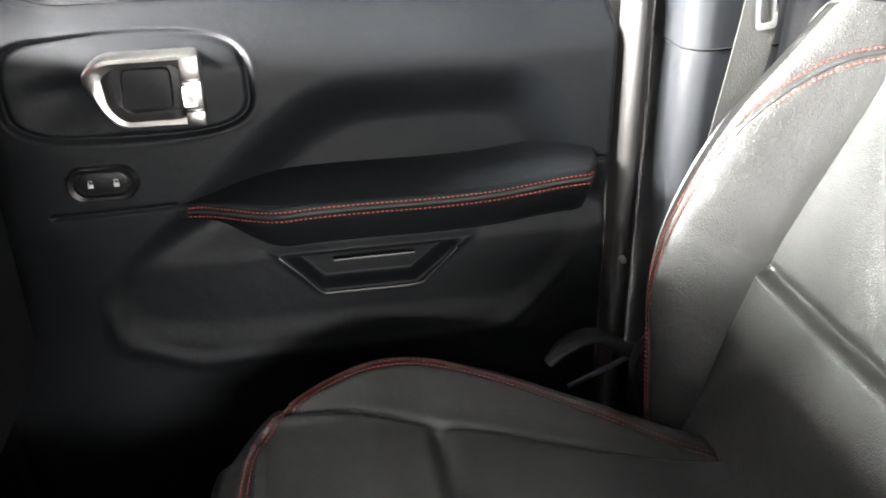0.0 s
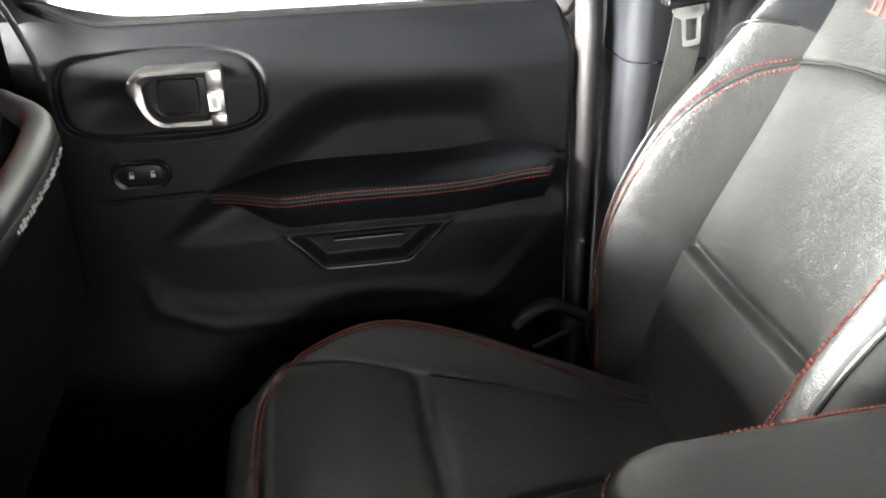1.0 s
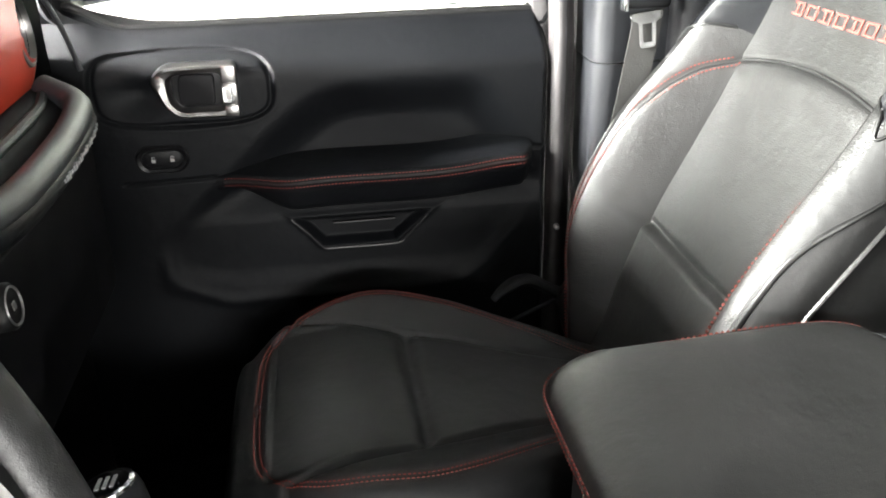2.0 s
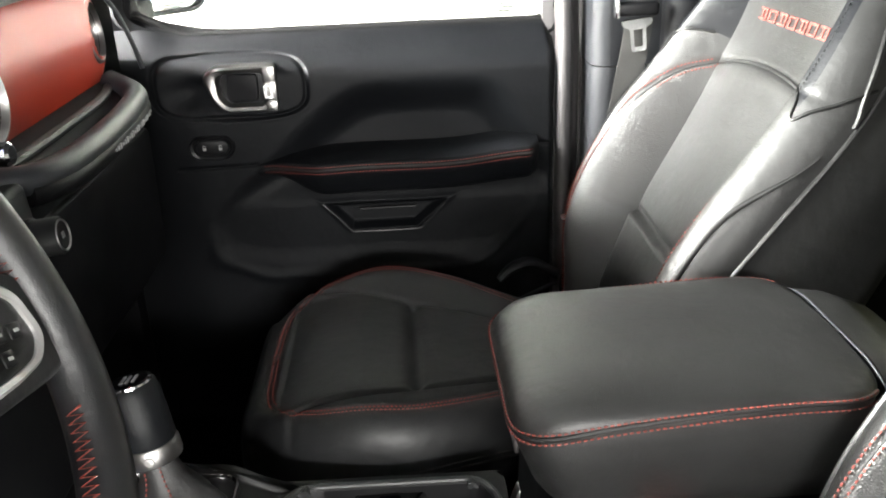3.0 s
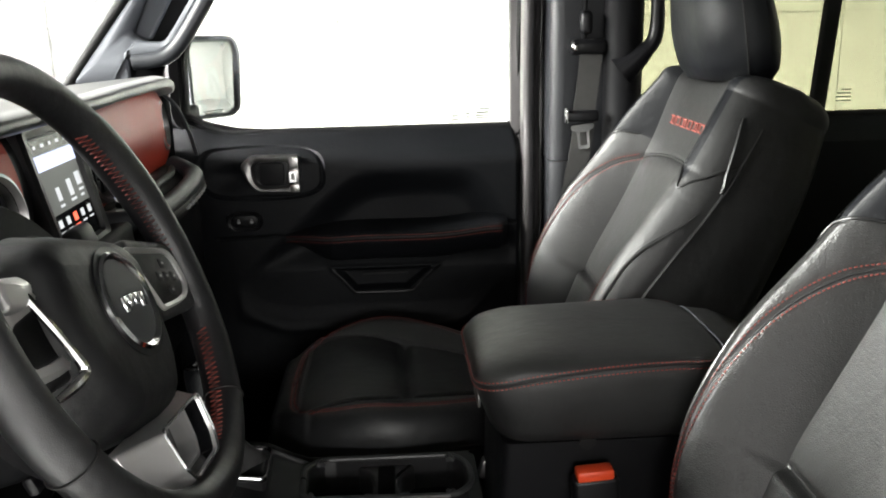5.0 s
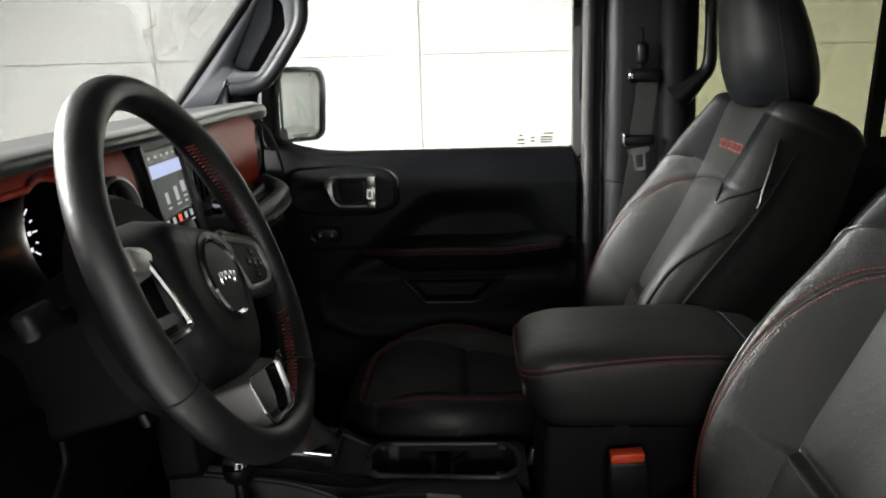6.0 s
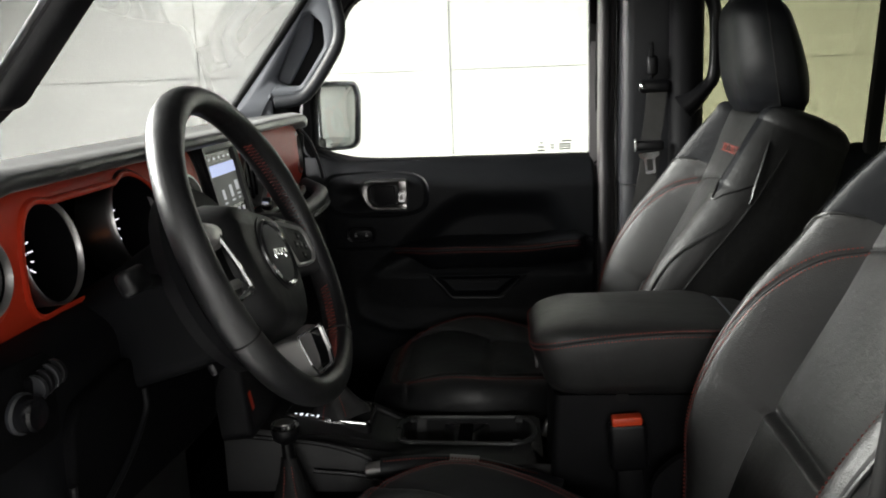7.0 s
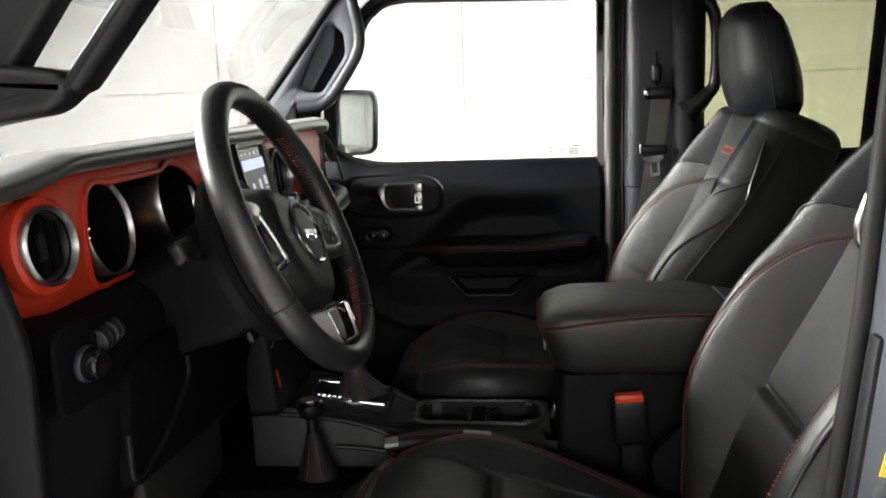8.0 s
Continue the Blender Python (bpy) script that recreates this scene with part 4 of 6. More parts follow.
    # mirror corner cover and painted shut face
    part("corner_cover", moved(plate(round_poly([(-0.275, 1.36), (-0.200, 1.375), (-0.198, 1.50), (-0.175, 1.60), (-0.235, 1.60), (-0.275, 1.50)], 0.015), 0.03, 0.01), FACE(0, 0.850, 0)), PLASTIC, d)
    xs = [(0.500, 0.775), (0.5035, 0.748), (0.512, 0.742), (0.522, 0.748), (0.530, 0.768), (0.540, 0.778), (0.546, 0.80)]
    sx = spline(xs, 22)
    zz = np.array([0.80, 1.0, 1.2, 1.345, 1.38, 1.45, 1.6, 1.79])
    Pz = np.array([[(x, y + 0.012 * float(sm(1.34, 1.40, z)) - 0.08 * max(z - 1.36, 0), z) for x, y in sx] for z in zz])
    part("shut_face", grid_mesh(Pz), BODY_PAINT, d, "grey painted edge of the door", normals=None)
    part("shut_backing", box((0.10, 0.03, 1.12), 0.005, at=(0.535, 0.835, 1.28)), BODY_PAINT, d)
    part("door_skin", box((0.80, 0.012, 0.60), 0.004, at=(0.13, 0.862, 1.07)), BODY_PAINT, d, "grey painted outer skin")
    return d


door()


def side_mirror():
    m = thing("side_mirror", "black housed side mirror outside the window", "side mirror", (-0.2, 1.0, 1.48))
    out = round_poly([(-0.250, 1.380), (-0.138, 1.378), (-0.114, 1.395), (-0.105, 1.53), (-0.120, 1.566), (-0.234, 1.568), (-0.250, 1.55)], 0.02, 6)
    # the housing faces rearwards and inwards
    c = out.mean(0)
    rot = Matrix.Translation((c[0], 1.03, c[1])) @ Matrix.Rotation(radians(55), 4, "Z") @ Matrix.Scale(1.16, 4, (1, 0, 0)) @ Matrix.Translation((-c[0], -1.03, -c[1]))
    stack = []
    for k, (d, h) in enumerate(((0.012, 0.0), (0.004, 0.003), (0.0, 0.010), (0.0, 0.05), (0.012, 0.09), (0.045, 0.115))):
        stack.append(lift(inset(out, d), -h))
    part("housing", moved(rings(stack), rot @ FACE(0, 1.03, 0)), PLASTIC, m, "black plastic mirror housing")
    inn = inset(out, 0.011)
    part("rim", moved(bezel(inset(out, 0.001), inset(out, 0.012), [(0, -0.004), (0.1, 0.008), (0.8, 0.008), (1, -0.004)]), rot @ FACE(0, 1.03, 0)), PILLAR_GREY, m, "grey rim of the mirror")
    glass_p = part("mirror_glass", moved(plate(inn, 0.003, 0.001), rot @ FACE(0, 1.031, 0)), MIRROR, m, "mirror glass")
    g = [box((0.056, 0.0025, 0.0006), 0.0, at=(-0.187, 1.398, 0)), box((0.040, 0.0025, 0.0006), 0.0, at=(-0.187, 1.393, 0)), box((0.004, 0.007, 0.0006), 0.0, at=(-0.150, 1.545, 0))]
    part("warning_print", moved(joined(*g), rot @ FACE(0, 1.0275, 0)), GREY_MARK, glass_p, "unreadable grey print", kind="stuff")
    part("arm", box((0.06, 0.13, 0.05), 0.015, 3, at=(-0.235, 0.925, 1.395)), PLASTIC, m)


side_mirror()

# ---- the windshield, its pillars and what lies ahead ----


def shield():
    w = thing("windshield", "upright windshield with a faint pale veil, in a black frame", "windshield", (-0.3, 0, 1.6))
    a, b = (-0.456, 1.400), (-0.142, 1.800)
    pts = np.array([(a[0], -0.715, a[1]), (a[0], 0.715, a[1]), (b[0], 0.705, b[1]), (b[0], -0.705, b[1])])
    part("pane", (np.vstack([pts, pts + np.array([-0.005, 0, 0.004])]), [(0, 1, 2, 3), (7, 6, 5, 4)]), SHIELD, w, "clear windshield glass")
    for s in (1, -1):
        pth = np.array([(-0.468, s * 0.712, 1.385), (-0.142, s * 0.700, 1.80)])
        part("frame_side", tube(pth, 0.0125, 12, squash=0.9), RUBBER, w, "black windshield frame side")
    return w


shield()


def grab_pillar(sgn):
    """The trim of the front pillar with its moulded grip and finger hollow."""
    t = thing("pillar_trim", "dark grey windshield pillar trim with a moulded grab handle", "pillar trim", (-0.2, sgn * 0.70, 1.6), group="windshield pillar trims")
    out = round_poly([(-0.387, 1.480), (-0.306, 1.480), (-0.290, 1.534), (-0.201, 1.540), (-0.178, 1.554), (-0.110, 1.655), (-0.106, 1.70), (-0.116, 1.80), (-0.136, 1.80)], 0.010, 6)
    hole = round_poly([(-0.262, 1.584), (-0.256, 1.572), (-0.240, 1.562), (-0.202, 1.560), (-0.190, 1.574), (-0.137, 1.650), (-0.139, 1.702), (-0.166, 1.726), (-0.187, 1.720)], 0.012, 6)
    m = Matrix(((1, 0, 0, 0), (0, 0, -sgn, sgn * 0.715), (0, 1, 0, 0), (0, 0, 0, 1)))
    body = part("trim", moved(bezel(out, hole, [(0.0, -0.05), (0.0, 0.006), (0.08, 0.016), (0.5, 0.020), (0.9, 0.016), (1.0, 0.006), (1.0, -0.05)]), m), PILLAR_GREY, t, "", angle=50)
    part("hollow", moved(plate(inset(hole, -0.006), 0.004, 0.001), Matrix.Translation((0, sgn * 0.035, 0)) @ m), PLASTIC, t, "black hollow behind the grip")
    # light falling into the hollow is put in as a grey plate over the black
    slope = round_poly([(-0.262, 1.574), (-0.232, 1.561), (-0.172, 1.662), (-0.164, 1.722), (-0.176, 1.730), (-0.192, 1.722)], 0.012, 6)
    part("hollow_lit_plate", moved(plate(slope, 0.012, 0.006), Matrix.Translation((0, sgn * 0.022, 0)) @ m), PILLAR_GREY, t, "grey plate standing for the lit part of the hollow")
    gp = spline([(-0.260, 1.524), (-0.205, 1.530), (-0.172, 1.552), (-0.132, 1.606), (-0.103, 1.655), (-0.097, 1.70), (-0.107, 1.76), (-0.114, 1.80)], 40)
    part("grip", tube(np.column_stack([gp[:, 0], np.full(40, sgn * 0.690), gp[:, 1]]), 0.0125, 12, squash=1.2), GREY_TRIM, t, "dark grey grip bar")
    part("lower_cover", moved(plate(round_poly([(-0.312, 1.482), (-0.292, 1.530), (-0.272, 1.531), (-0.272, 1.482)], 0.006, 5), 0.012, 0.005), m), PILLAR_GREY, t)
    # the recess's darkness is a flat matte black plate
    part("recess_plate", moved(plate(round_poly([(-0.274, 1.478), (-0.274, 1.530), (-0.200, 1.535), (-0.215, 1.478)], 0.006, 5), 0.004, 0.001), m), MATTE, t, "flat black plate standing in for the dark recess under the grip")
    return t


grab_pillar(1)


def near_grab():
    t = thing("pillar_grab_handle", "black grab handle on the near windshield pillar", "grab handle", (-0.12, -0.70, 1.6))
    # an angular loop: a broad lower arm, a slanting rear bar and a front bar on the pillar
    lower = round_poly([(-0.40, 1.495), (-0.17, 1.537), (-0.116, 1.545), (-0.090, 1.566), (-0.104, 1.582), (-0.150, 1.588), (-0.40, 1.60)], 0.014, 6)
    m = Matrix(((1, 0, 0, 0), (0, 0, -1, -0.680), (0, 1, 0, 0), (0, 0, 0, 1)))
    part("lower_arm", moved(plate(lower, 0.036, 0.012), m), PLASTIC_SATIN, t, "black moulded lower arm", angle=60)
    rear = round_poly([(-0.118, 1.560), (-0.088, 1.562), (0.135, 1.825), (0.100, 1.825)], 0.010, 6)
    part("grip", moved(plate(rear, 0.034, 0.013), m), PLASTIC_SATIN, t, "black moulded grip", angle=60)
    front = round_poly([(-0.42, 1.50), (-0.172, 1.560), (-0.150, 1.592), (0.03, 1.825), (-0.16, 1.825)], 0.012, 6)
    part("pillar_cover", moved(plate(front, 0.030, 0.010), Matrix.Translation((0, 0.012, 0)) @ m), PLASTIC_SATIN, t, "black pillar cover", angle=60)


near_grab()

solid("cowl", box((0.16, 1.35, 0.05), 0.015, at=(-0.56, 0, 1.375), rot=(0, -8, 0)), PLASTIC, "black plastic cowl below the windshield", "cowl")


def hood():
    xs, ys = np.linspace(-1.75, -0.62, 30), np.linspace(-0.62, 0.62, 30)
    X, Y = np.meshgrid(xs, ys)
    Z = 1.345 - 0.03 * (X + 0.62)**2 - 0.09 * np.abs(Y)**3 + 0.02 * sm(0.34, 0.28, np.abs(Y)) - 0.04 * sm(-1.65, -1.75, X)
    P = np.stack([X, Y, Z], -1)
    h = thing("hood", "grey painted hood with a raised middle", "hood", (-1.2, 0, 1.3))
    part("skin", grid_mesh(P), BODY_PAINT, h, normals=None)
    part("apron", box((1.1, 1.22, 0.12), 0.02, at=(-1.19, 0, 1.22)), PLASTIC, h)


hood()


def wiper(y0, y1):
    w = thing("windshield_wiper", "black windshield wiper resting on the cowl", "wiper", (-0.5, y0, 1.42), group="wipers")
    part("arm", tube(spline([(-0.545, y0, 1.405), (-0.525, y0 + 0.10, 1.437), (-0.508, (y0 + y1) / 2, 1.444), (-0.500, (y0 + y1) / 2 + 0.1, 1.446)], 20), np.linspace(0.013, 0.007, 20), 8), PLASTIC_SATIN, w)
    part("blade", tube([(-0.497, y0 + 0.05, 1.437), (-0.490, y1, 1.444)], 0.009, 8, squash=0.7), RUBBER, w)
    part("pivot_cap", lathe_at((-0.545, y0, 1.395), 0.018, 0.025), PLASTIC, w)


wiper(-0.42, 0.10)
wiper(0.12, 0.60)

# ---- middle pillar, belt, rear door ----


def middle_pillar():
    t = thing("middle_pillar_trim", "dark grey middle pillar trim in two pieces", "pillar trim", (0.62, 0.72, 1.1))
    sec = round_poly([(0.5475, 0.80), (0.5475, 0.705), (0.565, 0.690), (0.70, 0.700), (0.715, 0.80)], 0.012, 6)
    lo = round_poly([(0.549, 0.80), (0.549, 0.709), (0.568, 0.694), (0.70, 0.704), (0.715, 0.80)], 0.012, 6)
    part("upper_trim", rings([lift(sec + np.array([[0.0, -0.03 * max(z - 1.36, 0)]]), z) for z in (1.308, 1.5, 1.65, 1.84)]), PILLAR_DARK, t)
    part("lower_trim", rings([lift(lo, z) for z in (0.70, 0.9, 1.1, 1.305)]), PILLAR_DARK, t)
    part("sport_bar", tube([(0.69, 0.69, 0.9), (0.69, 0.685, 1.4), (0.685, 0.665, 1.72), (0.67, 0.60, 1.82)], 0.038, 16), PLASTIC, t, "black padded roll bar")
    rib = box((0.010, 0.012, 0.11), 0.004, at=(0.612, 0.684, 1.575))
    part("height_slide", rib, PLASTIC_SATIN, t)


middle_pillar()


def ribbon(path, width_dir, width, thick=0.0016):
    p = np.asarray(path, float)
    wd = np.asarray(width_dir, float) / np.linalg.norm(width_dir)
    t = np.gradient(p, axis=0)
    stack = []
    for a, b in zip(p, t):
        nn = np.cross(b, wd)
        nn /= np.linalg.norm(nn)
        stack.append(np.array([a - wd * width / 2 - nn * thick / 2, a + wd * width / 2 - nn * thick / 2, a + wd * width / 2 + nn * thick / 2, a - wd * width / 2 + nn * thick / 2]))
    return rings(stack)


def seat_belt():
    b = thing("seat_belt", "dark grey seat belt hanging from the pillar, silver tongue", "seat belt", (0.61, 0.68, 1.5))
    part("guide", box((0.072, 0.03, 0.030), 0.010, 3, at=(0.618, 0.672, 1.532)), PLASTIC_SATIN, b, "black belt guide")
    part("guide_bolt", lathe_at((0.588, 0.655, 1.527), 0.007, 0.012), CHROME, b)
    part("height_knob", box((0.024, 0.03, 0.045), 0.009, 3, at=(0.612, 0.672, 1.578)), PLASTIC_SATIN, b)
    up = spline([(0.623, 0.664, 1.535), (0.617, 0.662, 1.47), (0.607, 0.661, 1.395)], 12)
    part("webbing", ribbon(up, (1, 0.05, 0.18), 0.046), WEBBING, b, "dark grey woven webbing")
    low = spline([(0.610, 0.660, 1.385), (0.604, 0.657, 1.345), (0.585, 0.652, 1.24), (0.566, 0.648, 1.14), (0.548, 0.645, 1.05), (0.530, 0.642, 0.95)], 24)
    part("lower_webbing", ribbon(low, (1, 0.05, 0.22), 0.046), WEBBING, b, "dark grey woven webbing")
    part("retainer", box((0.066, 0.02, 0.022), 0.006, 3, at=(0.605, 0.658, 1.400)), PLASTIC_SATIN, b)
    part("retainer_pin", box((0.006, 0.022, 0.03), 0.002, at=(0.573, 0.657, 1.402)), CHROME, b)
    o = round_poly([(-0.012, -0.026), (0.012, -0.026), (0.013, 0.010), (0.024, 0.014), (0.024, 0.024), (-0.024, 0.024), (-0.024, 0.014), (-0.013, 0.010)], 0.005, 4)
    i = round_poly([(-0.0065, -0.018), (0.0065, -0.018), (0.0065, 0.004), (0.0065, 0.006), (0.006, 0.007), (-0.006, 0.007), (-0.0065, 0.006), (-0.0065, 0.004)], 0.003, 4)
    part("tongue", moved(bezel(o, i, [(0, 0), (0.05, 0.003), (0.95, 0.003), (1, 0)]), basis((0.606, 0.653, 1.362), (1, 0.05, 0.1), (0, 0, 1))), CHROME, b, "silver belt tongue")


seat_belt()


def rear_grab():
    h = thing("rear_grab_handle", "black angular grab handle on the roll bar", "grab handle", (0.73, 0.65, 1.62))
    p = spline([(0.680, 0.66, 1.765), (0.722, 0.648, 1.735), (0.741, 0.645, 1.690), (0.744, 0.645, 1.62), (0.742, 0.645, 1.552), (0.722, 0.648, 1.522), (0.680, 0.66, 1.485)], 40)
    part("grip", tube(p, np.interp(np.arange(40), [0, 8, 20, 31, 39], [0.030, 0.015, 0.0125, 0.015, 0.032]), 12), PLASTIC_SATIN, h)


rear_grab()


def rear_door(sgn):
    d = thing("rear_door", "closed rear door with black panel and tinted windows", "car door", (1.2, sgn * 0.8, 0.8), group="rear doors")
    P = []
    for z in np.linspace(0.75, 1.372, 24):
        P.append([(x, sgn * (0.770 + 0.05 * float(sm(1.31, 1.372, z))**1.5 + 0.02 * float(sm(0.73, 0.70, x))), z) for x in np.linspace(0.70, 1.80, 30)])
    part("door_panel", grid_mesh(np.array(P)), VINYL, d)
    for x0, x1 in ((0.715, 1.158), (1.162, 1.74)):
        p = np.array([(x0, sgn * 0.825, 1.365), (x1, sgn * 0.825, 1.365), (x1 + 0.015, sgn * 0.785, 1.80), (x0, sgn * 0.785, 1.80)])
        part("pane", (np.vstack([p, p + np.array([0, sgn * 0.004, 0])]), [(0, 1, 2, 3), (7, 6, 5, 4)]), PRIVACY, d, "olive tinted privacy glass")
    part("divider", tube([(1.152, sgn * 0.812, 1.35), (1.166, sgn * 0.775, 1.80)], 0.020, 8, squash=0.7, up=(0, 1, 0)), RUBBER, d, "black bar between the panes")
    part("front_post", tube([(0.706, sgn * 0.815, 1.35), (0.706, sgn * 0.775, 1.80)], 0.016, 8), RUBBER, d)
    part("rear_post", tube([(1.74, sgn * 0.815, 1.35), (1.75, sgn * 0.775, 1.80)], 0.04, 8), PLASTIC, d)
    part("belt_seal", tube([(0.70, sgn * 0.818, 1.372), (1.80, sgn * 0.818, 1.372)], 0.007, 8), RUBBER, d)
    if sgn > 0:
        g = [box((w, 0.0006, 0.0022), 0.0, at=(x, 0.816, z)) for x, z, w in ((1.06, 1.400, 0.030), (1.06, 1.407, 0.034), (1.06, 1.414, 0.034), (1.064, 1.421, 0.022), (1.215, 1.400, 0.034), (1.215, 1.408, 0.034), (1.215, 1.416, 0.03), (1.22, 1.424, 0.022))]
        part("window_mark", joined(*g), GREY_MARK, d, "tiny dark print on the glass", kind="stuff")
    return d


rear_door(1)
# the near-side one is out of view, added to keep light off the seats
rear_door(-1)


def glass_sheet(name, corners, label):
    p = np.array(corners, float)
    t = np.cross(p[1] - p[0], p[3] - p[0])
    t *= 0.004 / np.linalg.norm(t)
    return solid(name, (np.vstack([p, p + t]), [(0, 1, 2, 3), (7, 6, 5, 4)]), PRIVACY, label, "window")


# these panes are out of view, added to dim the light from behind
glass_sheet("rear_window", [(2.31, -0.70, 1.35), (2.31, 0.70, 1.35), (2.30, 0.66, 1.83), (2.30, -0.66, 1.83)], "olive tinted rear window over the tailgate")
for sgn in (1, -1):
    glass_sheet("quarter_window", [(1.78, sgn * 0.80, 1.34), (2.31, sgn * 0.78, 1.34), (2.31, sgn * 0.74, 1.83), (1.78, sgn * 0.76, 1.83)], "olive tinted side window behind the rear door")


def rear_bench():
    b = thing("rear_bench", "black leather rear bench in the dark behind the front seats", "car seat", (1.5, 0, 0.7))
    part("cushion", box((0.5, 1.3, 0.2), 0.05, 4, at=(1.35, 0, 0.90)), LEATHER_SMOOTH, b)
    part("backrest", box((0.16, 1.3, 0.62), 0.05, 4, at=(1.68, 0, 1.18), rot=(0, 14, 0)), LEATHER_SMOOTH, b)


rear_bench()


def near_pillar():
    t = thing("near_pillar", "dark grey painted door pillar with bolts and a yellow sticker", "door pillar", (0.6, -0.76, 1.1))
    lean = lambda z: 0.105 * (z - 1.20)
    zs = (0.68, 0.95, 1.2, 1.36, 1.6, 1.84)
    sec = round_poly([(0.566, -0.70), (0.560, -0.735), (0.562, -0.80), (0.70, -0.80), (0.70, -0.70)], 0.008, 5)
    part("post", rings([lift(sec + np.array([[lean(z), 0.10 * max(z - 1.36, 0)]]), z) for z in zs]), GREY_TRIM, t)
    part("seal", tube([(0.557 + lean(z), -0.725 + 0.10 * max(z - 1.36, 0), z) for z in zs], 0.009, 10), RUBBER, t, "black rubber door seal")
    for x, z in ((0.572, 1.287), (0.578, 1.330)):
        part("bolt", moved(lathe([(0.006, 0), (0.006, 0.004), (0.004, 0.005)], 12), Matrix.Translation((x, -0.800, z)) @ Matrix.Rotation(radians(90), 4, "X")), SILVER, t)
    part("sticker", box((0.016, 0.001, 0.020), 0.0, at=(0.572, -0.8015, 1.260), rot=(0, 12, 0)), YELLOW, t, "small yellow sticker")
    part("grommet", moved(lathe([(0.010, 0), (0.010, 0.003), (0.007, 0.005)], 20), Matrix.Translation((0.569, -0.800, 1.236)) @ Matrix.Rotation(radians(90), 4, "X")), GREY_TRIM, t)
    part("pillar_cover", box((0.014, 0.02, 0.44), 0.004, at=(0.556, -0.752, 1.13), rot=(0, 6, 0)), PLASTIC, t)


near_pillar()


# stands out of view; added to shade the near end of the dashboard
def open_door():
    d = thing("driver_door", "front door standing open out of view, black vinyl inside and grey outside", "car door", (-0.30, -0.84, 0.75))
    m = Matrix.Translation((-0.30, -0.86, 0)) @ Matrix.Rotation(radians(-104), 4, "Z")
    part("door_panel", moved(box((0.92, 0.06, 0.68), 0.02, 3, at=(0.47, 0.03, 1.03)), m), VINYL, d, "black vinyl inner panel")
    part("door_skin", moved(box((0.94, 0.02, 0.70), 0.006, 2, at=(0.47, -0.014, 1.03)), m), BODY_PAINT, d, "grey painted outer skin")
    part("armrest", moved(box((0.46, 0.07, 0.07), 0.025, 4, at=(0.58, 0.085, 1.15)), m), VINYL, d)
    fr = round_poly([(0.02, 1.37), (0.92, 1.37), (0.90, 1.80), (0.30, 1.80)], 0.03, 5)
    part("window_frame", moved((lambda g: (g[0][:, [0, 2, 1]], g[1]))(bezel(fr, inset(fr, 0.035), [(0, 0), (0, 0.03), (1, 0.03), (1, 0)])), m), PLASTIC, d)
    part("pane", moved((lambda p: (np.column_stack([p[:, 0], np.full(len(p), 0.015), p[:, 1]]), [tuple(range(len(p)))]))(inset(fr, 0.03)), m), PANE, d)


open_door()


def near_anchor():
    b = thing("belt_anchor", "dark belt anchor bracket with a slotted bolt", "belt anchor", (0.60, -0.66, 1.42))
    part("bracket", moved(plate(round_poly([(-0.013, -0.020), (0.011, -0.020), (0.016, 0.0), (0.010, 0.030), (-0.006, 0.030), (-0.016, 0.0)], 0.008), 0.006, 0.002), basis((0.585, -0.702, 1.432), (1, 0.15, 0), (0.15, 0, 1))), SILVER, b)
    part("bolt", moved(lathe([(0.012, 0), (0.012, 0.006), (0.009, 0.010)], 16), basis((0.585, -0.702, 1.417), (1, 0.15, 0), (0, 0, 1))), PLASTIC_SATIN, b)


near_anchor()
# ---- the centre console ----


def lid_crown(x):
    return lerp_smooth(x, [0.30, 0.36, 0.45, 0.54, 0.63], [-0.010, -0.001, 0.004, 0.003, -0.006])


